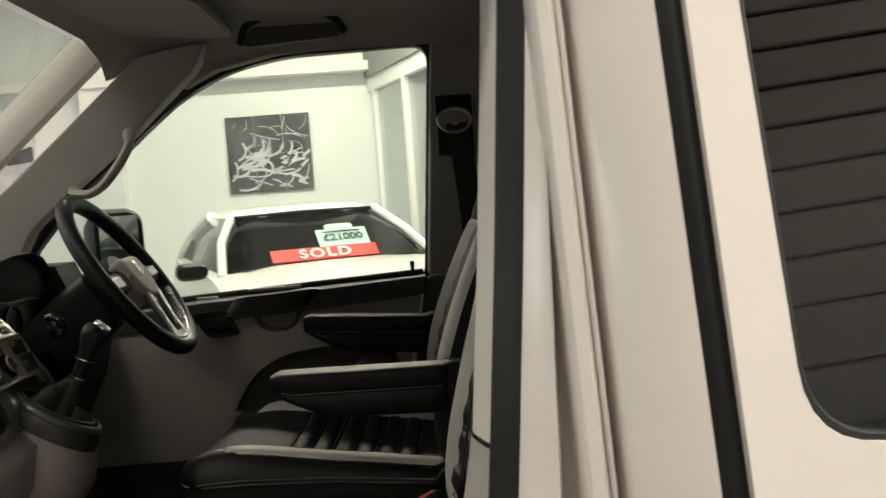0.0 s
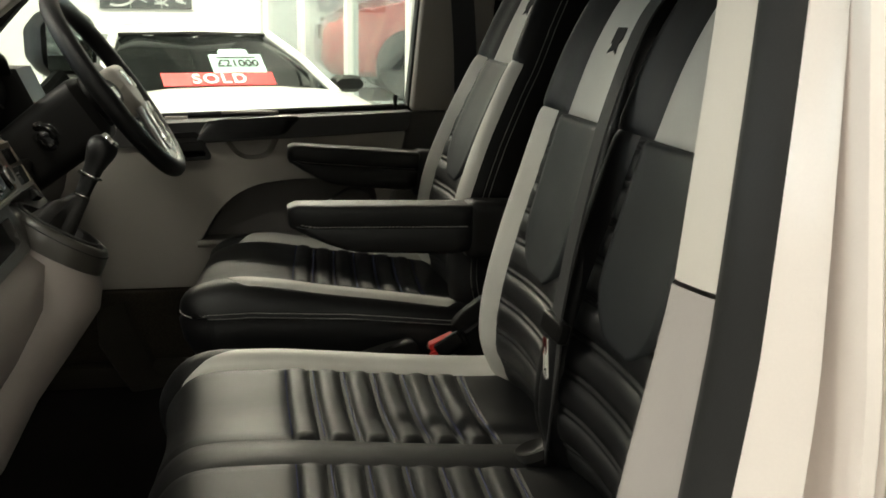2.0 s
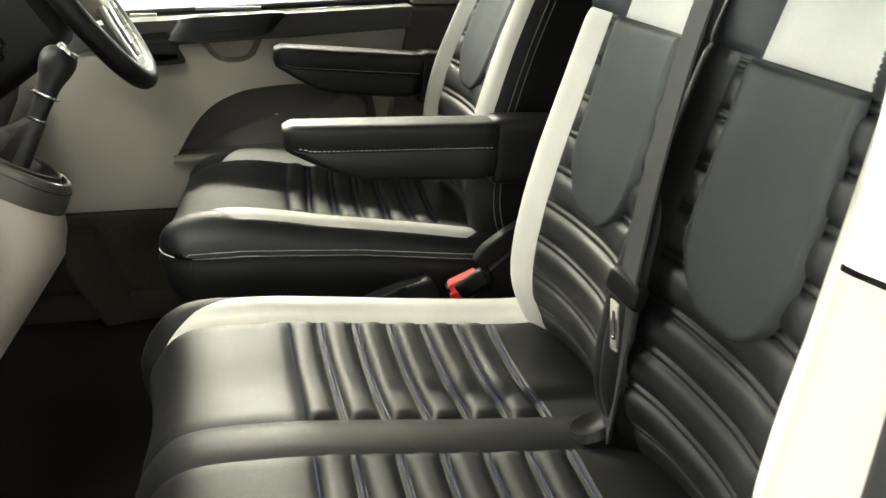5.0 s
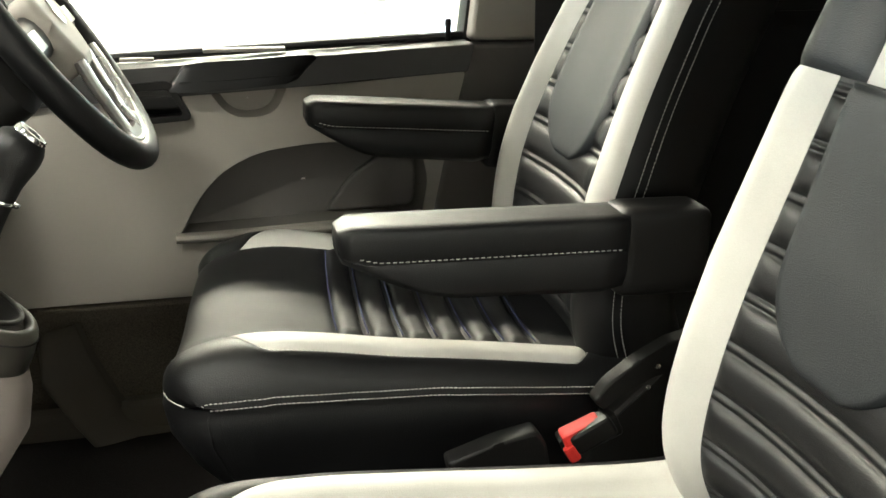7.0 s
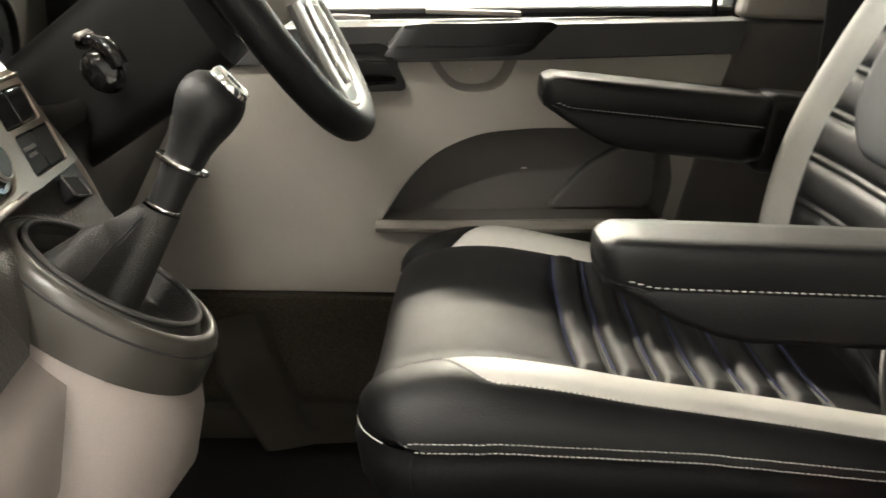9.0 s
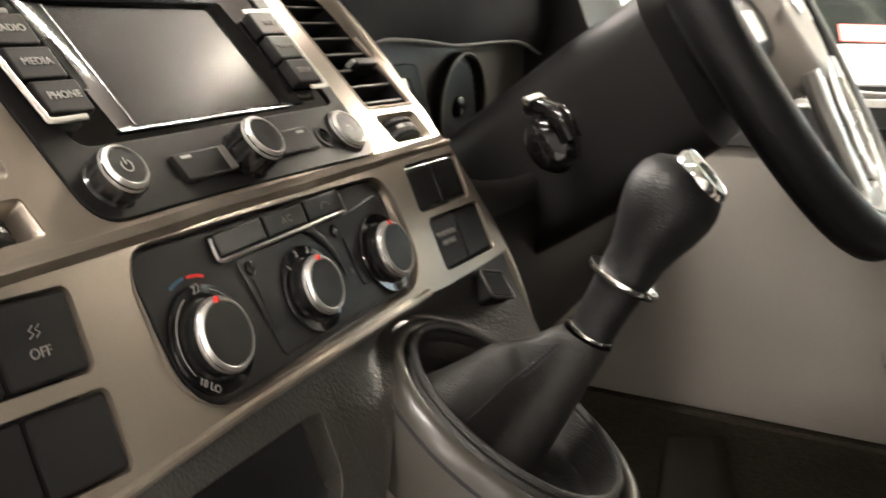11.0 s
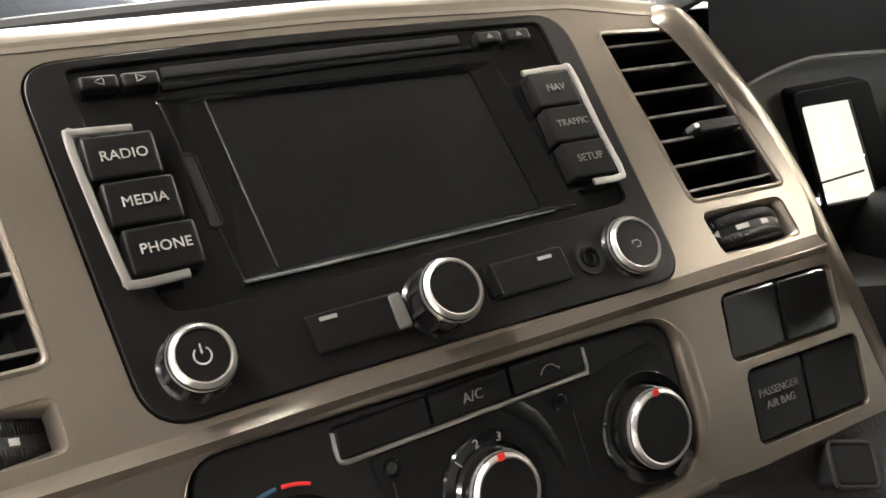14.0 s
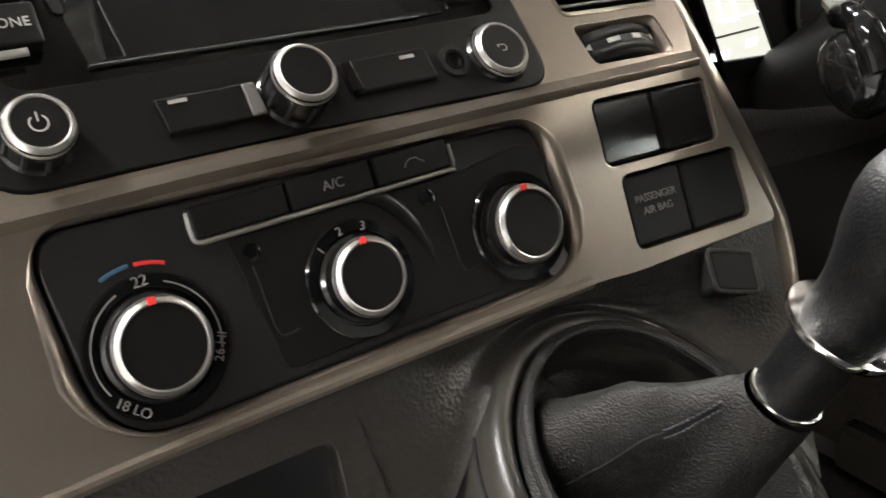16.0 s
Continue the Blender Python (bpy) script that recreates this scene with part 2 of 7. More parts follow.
def mesh_ob(name, verts, faces, material, parent=None, label="", smooth=True):
    me = bpy.data.meshes.new(name)
    me.from_pydata([tuple(v) for v in verts], [], faces)
    me.materials.append(material)
    if smooth:
        me.polygons.foreach_set("use_smooth", [True] * len(me.polygons))
    me.update()
    ob = new(name, me)
    place(ob, parent)
    return tagged(ob, label)


def place(ob, parent):
    if parent is not None:
        ob.parent = parent
        p, off = parent, Vector()
        while p is not None:
            off = off + p.location
            p = p.parent
        ob.location = -off if ob.location.length == 0 else ob.location - off


def part(name, bm, material, parent=None, label="", smooth=35):
    me = bpy.data.meshes.new(name)
    bmesh.ops.recalc_face_normals(bm, faces=bm.faces[:])
    bm.to_mesh(me)
    bm.free()
    me.materials.append(material)
    soft = [p.material_index == 0 for p in me.polygons]
    me.polygons.foreach_set("material_index", [0] * len(me.polygons))
    me.polygons.foreach_set("use_smooth", soft)
    if smooth:
        me.set_sharp_from_angle(angle=radians(smooth))
        me.polygons.foreach_set("use_smooth", soft)
    ob = new(name, me)
    place(ob, parent)
    return tagged(ob, label)


def box(c, s, bev=0.0, seg=2, m=None, bm=None):
    own = bm or bmesh.new()
    tmp = bmesh.new()
    bmesh.ops.create_cube(tmp, size=1, matrix=Matrix.Diagonal((*s, 1)))
    if bev:
        bmesh.ops.bevel(tmp, geom=tmp.edges[:], offset=min(bev, min(s) * 0.48), segments=seg, affect='EDGES', profile=0.6)
        tmp.normal_update()
        for f in tmp.faces:
            f.material_index = int(max(abs(c) for c in f.normal) > 0.9999)
    tmp.transform((m or Matrix()) @ Matrix.Translation(c))
    join(own, tmp)
    return own


def join(bm, other):
    me = bpy.data.meshes.new("tmp")
    other.to_mesh(me)
    other.free()
    bm.from_mesh(me)
    bpy.data.meshes.remove(me)


def rrect(w, h, r, n=5, cx=0.0, cy=0.0):
    pts = []
    for k, (sx, sy) in enumerate(((1, 1), (-1, 1), (-1, -1), (1, -1))):
        for i in range(n + 1):
            a = radians(90 * k + 90 * i / n)
            pts.append((cx + sx * (w / 2 - r) + r * math.cos(a), cy + sy * (h / 2 - r) + r * math.sin(a)))
    return pts


def rounded(poly, r, n=4):
    """The polygon with its corners rounded; r: one radius, or one a corner."""
    out, k = [], len(poly)
    for i in range(k):
        ri = r[i] if isinstance(r, (list, tuple)) else r
        p, a, b = Vector(poly[i]), Vector(poly[i - 1]), Vector(poly[(i + 1) % k])
        da, db = (a - p), (b - p)
        la = min(ri, da.length * 0.45)
        lb = min(ri, db.length * 0.45)
        p0, p2 = p + da.normalized() * la, p + db.normalized() * lb
        for j in range(n + 1):
            t = j / n
            out.append(tuple(p0 * (1 - t) ** 2 + p * 2 * t * (1 - t) + p2 * t * t))
    return out


def within(c, loop):
    inside = False
    for a, b in zip(loop, loop[1:] + loop[:1]):
        if (a[1] > c[1]) != (b[1] > c[1]) and c[0] < (b[0] - a[0]) * (c[1] - a[1]) / (b[1] - a[1]) + a[0]:
            inside = not inside
    return inside


def prism(outline, depth, m=None, bev=0.0, seg=2, holes=(), bm=None, back=True):
    """A plate of that outline, from z = 0 down to -depth, its front edges bevelled."""
    tmp = bmesh.new()
    if holes:
        pts, lines = [], []
        for loop in (outline, *holes):
            k0, k = len(pts), len(loop)
            pts += [Vector((p[0], p[1])) for p in loop]
            lines += [(k0 + i, k0 + (i + 1) % k) for i in range(k)]
        pts, _, tris, _, _, _ = delaunay_2d_cdt(pts, lines, [], 0, 1e-7)
        vs = [tmp.verts.new((p[0], p[1], 0)) for p in pts]
        for t in tris:
            c = sum((pts[i] for i in t), Vector((0, 0))) / 3
            if within(c, outline) and not any(within(c, h) for h in holes):
                tmp.faces.new([vs[i] for i in t])
        bmesh.ops.delete(tmp, geom=[v for v in tmp.verts if not v.link_faces], context='VERTS')
    else:
        tmp.faces.new([tmp.verts.new((p[0], p[1], 0)) for p in outline])
    bmesh.ops.recalc_face_normals(tmp, faces=tmp.faces[:])
    if tmp.faces[:][0].normal.z < 0:
        bmesh.ops.reverse_faces(tmp, faces=tmp.faces[:])
    ext = bmesh.ops.extrude_face_region(tmp, geom=tmp.faces[:], use_keep_orig=False)
    moved = {v for v in ext["geom"] if isinstance(v, bmesh.types.BMVert)}
    for v in moved:
        v.co.z = 0
    for v in tmp.verts:
        if v not in moved:
            v.co.z = -depth
    if bev:
        rim = [e for e in tmp.edges if all(v in moved for v in e.verts) and len(e.link_faces) == 2 and e.calc_face_angle(0) > 0.8]
        bmesh.ops.bevel(tmp, geom=rim, offset=bev, segments=seg, affect='EDGES', profile=0.5, clamp_overlap=True)
    tmp.normal_update()
    for f in tmp.faces:
        f.material_index = int(abs(f.normal.z) > 0.9999)
    if m is not None:
        tmp.transform(m)
    if bm is None:
        return tmp
    join(bm, tmp)
    return bm


def lathe(profile, n=32, m=None, bm=None, cap=True):
    """A turned body about z from (radius, height) pairs."""
    tmp = bmesh.new()
    rings = []
    for r, z in profile:
        rings.append([tmp.verts.new((r * math.cos(2 * math.pi * i / n), r * math.sin(2 * math.pi * i / n), z)) for i in range(n)])
    for a, b in zip(rings, rings[1:]):
        for i in range(n):
            tmp.faces.new((a[i], a[(i + 1) % n], b[(i + 1) % n], b[i]))
    if cap:
        tmp.faces.new(rings[0][::-1])
        tmp.faces.new(rings[-1])
    if m is not None:
        tmp.transform(m)
    if bm is None:
        return tmp
    join(bm, tmp)
    return bm


def loft(rings, close=True, cap=True, m=None, bm=None):
    """A skin over rings with the same number of points."""
    tmp = bmesh.new()
    vs = [[tmp.verts.new(p) for p in ring] for ring in rings]
    n = len(vs[0])
    for a, b in zip(vs, vs[1:]):
        for i in range(n if close else n - 1):
            tmp.faces.new((a[i], a[(i + 1) % n], b[(i + 1) % n], b[i]))
    if cap and close:
        tmp.faces.new(vs[0][::-1])
        tmp.faces.new(vs[-1])
    if m is not None:
        tmp.transform(m)
    if bm is None:
        return tmp
    join(bm, tmp)
    return bm


def spline(pts, n, closed=False):
    """Points along a smooth curve through pts."""
    P = [Vector(p) for p in pts]
    k = len(P)
    out = []
    spans = k if closed else k - 1
    for s in range(spans):
        p0 = P[(s - 1) % k] if closed or s > 0 else P[0] * 2 - P[1]
        p1, p2 = P[s % k], P[(s + 1) % k]
        p3 = P[(s + 2) % k] if closed or s + 2 < k else P[-1] * 2 - P[-2]
        for i in range(n):
            t = i / n
            out.append(0.5 * ((2 * p1) + (p2 - p0) * t + (2 * p0 - 5 * p1 + 4 * p2 - p3) * t * t + (3 * p1 - p0 - 3 * p2 + p3) * t ** 3))
    if not closed:
        out.append(P[-1])
    return out


def tube(pts, r, n=10, closed=False, flat=1.0, up=(0, 0, 1), bm=None):
    """A bar along pts; r may be one radius or one a point; flat squeezes it."""
    P = [Vector(p) for p in pts]
    k = len(P)
    rings = []
    side0 = None
    for i, p in enumerate(P):
        d = (P[(i + 1) % k] - P[i - 1]) if closed or 0 < i < k - 1 else (P[1] - P[0] if i == 0 else P[-1] - P[-2])
        d.normalize()
        side = d.cross(Vector(up))
        if side.length < 1e-4:
            side = side0 or d.orthogonal()
        side.normalize()
        side0 = side
        v = side.cross(d)
        ri = r[i] if isinstance(r, (list, tuple)) else r
        rings.append([p + side * ri * math.cos(a) + v * ri * flat * math.sin(a) for a in (2 * math.pi * j / n for j in range(n))])
    if closed:
        rings.append(rings[0])
        tmp = loft(rings, cap=False)
        bmesh.ops.remove_doubles(tmp, verts=tmp.verts[:], dist=1e-6)
    else:
        tmp = loft(rings)
    if bm is None:
        return tmp
    join(bm, tmp)
    return bm


def sheet(fn, nu, nv, thick=0.0):
    """A grid surface fn(a, b), a and b from 0 to 1."""
    verts = [fn(i / nu, j / nv) for i in range(nu + 1) for j in range(nv + 1)]
    w = nv + 1
    faces = [(i * w + j, (i + 1) * w + j, (i + 1) * w + j + 1, i * w + j + 1) for i in range(nu) for j in range(nv)]
    return verts, faces


def words(text, size, m, material, parent, name="lettering", depth=0.0002, spacing=1.0, align='CENTER', label="", bold=0.0):
    cu = bpy.data.curves.new("text", 'FONT')
    cu.body, cu.size, cu.extrude, cu.align_x, cu.align_y = text, size, depth, align, 'CENTER'
    cu.space_character, cu.offset = spacing, bold
    tmp = bpy.data.objects.new("text", cu)
    me = bpy.data.meshes.new_from_object(tmp)
    bpy.data.objects.remove(tmp)
    me.name = name
    me.transform(m)
    me.materials.clear()
    me.materials.append(material)
    ob = new(name, me)
    place(ob, parent)
    return tagged(ob, label)


def offset(poly, d):
    """The closed outline moved outwards by d, or by d(x, y)."""
    k, out = len(poly), []
    area2 = sum(poly[i - 1][0] * poly[i][1] - poly[i][0] * poly[i - 1][1] for i in range(k))
    for i in range(k):
        t = (Vector(poly[(i + 1) % k]) - Vector(poly[i - 1])).normalized()
        n = Vector((t.y, -t.x)) * (1 if area2 > 0 else -1)
        dd = d(*poly[i]) if callable(d) else d
        out.append((poly[i][0] + n.x * dd, poly[i][1] + n.y * dd))
    return out


def smoothstep(a, b, x):
    t = min(max((x - a) / (b - a), 0.0), 1.0)
    return t * t * (3 - 2 * t)


def lerp_list(pts, x):
    """Piecewise linear table."""
    if x <= pts[0][0]:
        return pts[0][1]
    for (a, fa), (b, fb) in zip(pts, pts[1:]):
        if x <= b:
            return fa + (fb - fa) * (x - a) / (b - a)
    return pts[-1][1]

# ---- van shell ----
SIDE = Matrix(((1, 0, 0, 0), (0, 0, -1, 0), (0, 1, 0, 0), (0, 0, 0, 1)))


def side_m(y):
    """Plan of a side wall: first x, then height, depth away from the driver's side inwards."""
    return Matrix.Translation((0, y, 0)) @ SIDE


def lean(bm, k=0.12, z0=1.21, sign=1):
    for v in bm.verts:
        if v.co.z > z0:
            v.co.y -= sign * (v.co.z - z0) * k
    return bm


van = thing("van", "cream white panel van with black door seals", "van", at=(1.2, 0, 0))
part("cab_floor", box((0.55, 0, 0.57), (2.2, 1.50, 0.05), 0.004), FLOOR_MAT, van, "black carpeted cab floor")
part("rear_floor", box((2.3, 0, 0.57), (1.3, 1.6, 0.05)), CARPET, van)
part("front_bulkhead", box((-0.66, 0, 0.70), (0.05, 1.7, 0.84), 0.01), DASH_TOP, van)
part("rear_wall", box((2.95, 0, 1.2), (0.05, 1.8, 1.3), 0.01), CLOTH, van)
part("headliner", loft([[(x, y, z - dz) for y, z in ((-0.76, 1.66), (-0.70, 1.775), (-0.55, 1.815), (0.0, 1.825), (0.55, 1.815), (0.665, 1.785), (0.70, 1.745), (0.70, 1.86), (0, 1.87), (-0.74, 1.86))] for x, dz in ((0.06, 0.035), (0.16, 0.01), (0.4, 0.0), (0.95, 0.0))]), HEADLINER, van, "grey felt headliner")
part("rear_headliner", loft([[(x, y, z) for y, z in ((-0.76, 1.66), (-0.70, 1.775), (-0.55, 1.815), (0.0, 1.825), (0.55, 1.815), (0.665, 1.785), (0.70, 1.745), (0.70, 1.86), (0, 1.87), (-0.74, 1.86))] for x in (0.953, 2.0, 2.92)]), CLOTH, van, "black lined rear roof")
part("roof", loft([[(x, y, z) for y, z in ((-0.80, 1.80), (-0.74, 1.885), (-0.5, 1.915), (0, 1.925), (0.5, 1.915), (0.74, 1.885), (0.80, 1.80), (0.76, 1.865), (0, 1.875), (-0.76, 1.865))] for x in (0.04, 0.5, 1.5, 2.97)]), PAINT_VAN, van, "cream white roof skin")
part("nose", box((-0.98, 0, 0.66), (0.62, 1.86, 0.74), 0.16, 5), PAINT_VAN, van, "cream white bonnet and nose")
part("scuttle_edge", tube(spline([(-0.60, -0.78, 1.178), (-0.68, -0.45, 1.203), (-0.70, 0.0, 1.213), (-0.68, 0.45, 1.206), (-0.60, 0.78, 1.18)], 8), 0.014, 10), BLACK_SOFT, van, "black rubber edge under the windscreen")
part("windscreen", box((0, 0, 0), (0.91, 1.50, 0.005), m=pose(-0.337, 0, 1.515, 0, -37.5, 0)), SCREEN_GLASS, van, "clear windscreen").visible_shadow = False
for s in (1, -1):
    part("windscreen_pillar", tube([(-0.62, s * 0.80, 1.26), (-0.28, s * 0.76, 1.53), (0.05, s * 0.70, 1.80)], [0.05, 0.045, 0.045], 10, flat=0.7, up=(0, 1, 0)), PAINT_VAN, van)
# pillar trim of the driver's side, with its grab handle
ap = [(-0.42, 1.30), (-0.19, 1.475), (0.145, 1.752), (0.30, 1.775), (0.27, 1.720), (0.115, 1.585), (-0.03, 1.475), (-0.14, 1.385), (-0.22, 1.25), (-0.42, 1.22)]
bm = prism(rounded(ap, 0.015, 3), 0.06, side_m(0.72), 0.014, 4)
part("pillar_trim", lean(bm, 0.17, 1.3), TRIM_LIGHT, van, "pale grey windscreen pillar trim", smooth=50)
part("grab_handle", tube(spline([(0.112, 0.665, 1.592), (0.118, 0.628, 1.585), (0.112, 0.622, 1.55), (0.062, 0.634, 1.488), (0.022, 0.642, 1.462), (-0.015, 0.655, 1.463), (-0.030, 0.692, 1.472)], 8), 0.0135, 12, flat=0.75), TRIM_LIGHT, van, "pale grey grab handle")
part("roof_edge_trim", lean(prism(rounded([(0.16, 1.75), (0.34, 1.80), (0.95, 1.81), (0.95, 1.765), (0.76, 1.763), (0.45, 1.752), (0.30, 1.722), (0.22, 1.685)], 0.01, 3), 0.05, side_m(0.79), 0.012, 3), 0.12, 1.21), HEADLINER, van)
# centre pillar trim on the driver's side
bp = [(0.752, 1.208), (0.798, 1.80), (0.955, 1.80), (0.93, 1.208)]
part("door_pillar_trim", lean(prism(rounded(bp, 0.01, 3), 0.05, side_m(0.815), 0.012, 3), 0.10), TRIM_LIGHT, van, "pale grey door pillar trim")
part("door_pillar_trim", prism(rounded([(0.70, 0.80), (0.694, 0.93), (0.718, 1.05), (0.750, 1.204), (0.945, 1.204), (0.945, 0.62), (0.72, 0.62)], 0.01, 3), 0.05, side_m(0.815), 0.010, 3), TRIM_MID, van, "charcoal lower pillar trim")
part("side_wall", prism([(0.93, 0.55), (2.95, 0.55), (2.95, 1.86), (0.93, 1.86)], 0.03, side_m(0.86), holes=[rounded([(1.035, 1.27), (2.0, 1.27), (2.0, 1.735), (1.035, 1.735)], 0.05, 5)]), CLOTH, van, "dark lined rear side wall")
part("rear_side_frame", prism(rounded([(1.01, 1.245), (2.025, 1.245), (2.025, 1.76), (1.01, 1.76)], 0.06, 5), 0.02, side_m(0.835), 0.004, holes=[rounded([(1.035, 1.27), (2.0, 1.27), (2.0, 1.735), (1.035, 1.735)], 0.05, 5)]), BLACK_SOFT, van)
part("rear_side_glass", prism(rounded([(1.02, 1.26), (2.015, 1.26), (2.015, 1.745), (1.02, 1.745)], 0.05, 5), 0.004, side_m(0.875)), REAR_GLASS, van).visible_shadow = False
part("outer_side", prism([(0.72, 0.30), (2.97, 0.30), (2.97, 1.86), (0.80, 1.86)], 0.03, side_m(0.95), 0.004, holes=[rounded([(1.00, 1.22), (2.03, 1.22), (2.03, 1.77), (1.00, 1.77)], 0.06, 5)]), PAINT_VAN, van)
part("sill_step", box((0.25, 0.79, 0.60), (1.0, 0.10, 0.10), 0.02, 3), SILL, van, "dark brown sill")
part("footwell_side", lean(prism(rounded([(-0.50, 0.60), (0.66, 0.60), (0.66, 0.812), (-0.50, 0.812)], 0.01, 3), 0.02, side_m(0.765), 0.006), 0.0), CARPET, van, "dark carpeted footwell side")
sill = []
for x1, z1, x0, z0 in ((0.093, 0.774, 0.044, 0.762), (0.110, 0.737, 0.050, 0.720), (0.123, 0.707, 0.066, 0.690), (0.144, 0.658, 0.091, 0.644), (0.168, 0.622, 0.118, 0.600), (0.200, 0.606, 0.150, 0.580), (0.255, 0.602, 0.21, 0.574), (0.40, 0.600, 0.36, 0.570)):
    sill.append([Vector((x1 + 0.010, 0.757, z1 + 0.003)), Vector((x1 + 0.003, 0.750, z1 + 0.003)), Vector((x1, 0.743, z1)), Vector((x1 * 0.65 + x0 * 0.35, 0.728, z1 * 0.65 + z0 * 0.35)), Vector((x0, 0.706, z0)), Vector((x0 - 0.006, 0.712, z0 - 0.012)), Vector((x0 - 0.010, 0.757, z0 - 0.030))])
for p in sill[0]:
    p.y, p.z = 0.760, p.z + 0.012
part("footwell_moulding", loft([spline(r, 3) for r in sill], close=False), SILL, van, "dark brown moulded sill trim", smooth=70)
# belt guide and belt on that pillar
guide = thing("driver_belt", "black seat belt through a grey pillar guide", "seat belt", at=(0.84, 0.76, 1.5))
part("guide_cover", lathe([(0.036, 0), (0.036, 0.010), (0.030, 0.017), (0.012, 0.019)], 28, side_m(0.752) @ pose(0.838, 1.575, 0) @ Matrix.Diagonal((1, 0.72, 1, 1))), TRIM_LIGHT, guide, "pale grey oval belt guide")
part("guide_ring", tube([(0.838 + 0.038 * math.cos(a), 0.735, 1.571 + 0.027 * math.sin(a)) for a in (2 * math.pi * i / 32 for i in range(32))], 0.004, 8, closed=True, up=(0, 1, 0)), SILVER, guide)
part("guide_plate", box((0.838, 0.748, 1.56), (0.085, 0.012, 0.14), 0.005, 2), BLACK_SOFT, guide)
# visor and roof lamp recess
visor = thing("sun_visor", "grey padded sun visor folded to the roof", "sun visor", at=(0.22, 0.42, 1.79))
bm = prism(rounded([(0.02, 0.12), (0.27, 0.12), (0.27, 0.60), (0.04, 0.60)], 0.07, 6), 0.022, pose(0.10, 0, 1.815, 0, 5, 0), 0.009, 3)
part("pad", bm, HEADLINER, visor)
part("edge_piping", tube([pose(0.10, 0, 1.8045, 0, 5, 0) @ Vector((a, b, 0)) for a, b in rounded([(0.018, 0.118), (0.272, 0.118), (0.272, 0.602), (0.038, 0.602)], 0.07, 6)], 0.0022, 6, closed=True, up=(0, 0, 1)), BLACK_SOFT, visor, "dark stitched visor edge")
part("hinge_arm", tube(spline([(0.16, 0.60, 1.800), (0.14, 0.635, 1.802), (0.13, 0.655, 1.806)], 5), 0.006, 10), TRIM_DARK, visor, "dark visor hinge")
part("clip_post", box((0.15, 0.118, 1.806), (0.022, 0.018, 0.014), 0.004, 2), TRIM_DARK, visor)
rl = thing("roof_grab_handle", "dark folded roof grab handle recess", "grab handle", at=(0.49, 0.60, 1.79))
part("recess", prism(rounded([(0.37, 1.752), (0.40, 1.80), (0.49, 1.822), (0.575, 1.805), (0.605, 1.765)], 0.03, 5), 0.012, side_m(0.625) , 0.004, 2), TRIM_DARK, rl)
part("grip", tube(spline([(0.375, 0.608, 1.757), (0.40, 0.600, 1.800), (0.49, 0.596, 1.820), (0.575, 0.600, 1.806), (0.605, 0.608, 1.77)], 8), 0.008, 10), BLACK_SATIN, rl)
part("clip", box((0.485, 0.588, 1.822), (0.035, 0.006, 0.006), 0.002), SILVER, rl)

# driver's door
door = thing("driver_door", "driver's door with pale grey trim and black upper strip", "car door", at=(0.25, 0.82, 0.8))
win = rounded([(0.747, 1.214), (0.790, 1.756), (0.45, 1.748), (0.32, 1.723), (0.20, 1.665), (0.103, 1.588), (-0.08, 1.440), (-0.19, 1.32), (-0.24, 1.165)], [0.006, 0.045, 0.05, 0.05, 0.05, 0.03, 0.03, 0.03, 0.01], 5)
outerw = rounded([(0.758, 1.16), (0.812, 1.80), (0.40, 1.80), (0.18, 1.71), (0.08, 1.62), (-0.12, 1.46), (-0.26, 1.33), (-0.32, 1.10)], 0.03, 4)
part("window_surround", lean(prism(outerw, 0.045, side_m(0.845), 0.006, 2, holes=[win])), BLACK_SOFT, door, "black inner window surround")
part("window_pane", lean(prism(outerw, 0.004, side_m(0.868))), GLASS, door, "clear door glass").visible_shadow = False
part("outer_skin", prism(rounded([(0.715, 0.35), (0.755, 1.19), (-0.36, 1.10), (-0.40, 0.35)], 0.03, 4), 0.03, side_m(0.955), 0.006), PAINT_VAN, door)
pocket = rounded([(0.268, 0.921), (0.305, 0.985), (0.345, 1.025), (0.40, 1.050), (0.48, 1.060), (0.655, 1.060), (0.672, 0.99), (0.662, 0.934)], [0.006, 0.03, 0.03, 0.03, 0.03, 0.02, 0.02, 0.004], 5)
cupo = rounded([(0.328, 1.147), (0.446, 1.153), (0.432, 1.120), (0.412, 1.107), (0.374, 1.105), (0.350, 1.116)], [0.004, 0.004, 0.02, 0.02, 0.02, 0.02], 5)
hsur = rounded([(0.19, 1.164), (0.272, 1.169), (0.302, 1.108), (0.225, 1.103)], [0.012, 0.012, 0.012, 0.02], 5)
pan = rounded([(-0.25, 0.815), (0.684, 0.816), (0.680, 0.93), (0.704, 1.05), (0.733, 1.167), (0.10, 1.132), (-0.28, 1.112)], 0.008, 3)
part("trim_panel", prism(pan, 0.035, side_m(0.770), 0.008, 3, holes=[pocket, cupo, hsur]), TRIM_LIGHT, door, "pale grey door trim panel")
part("pocket_liner", loft([[side_m(0.774 + d) @ Vector((0.47 + (x - 0.47) * k, 0.99 + (z - 0.99) * k, 0)) for x, z in pocket] for d, k in ((0.0, 1.0), (0.012, 0.985), (0.04, 0.94), (0.045, 0.5), (0.0452, 0.02))], cap=False), TRIM_MID, door, "charcoal recessed door pocket", smooth=50)
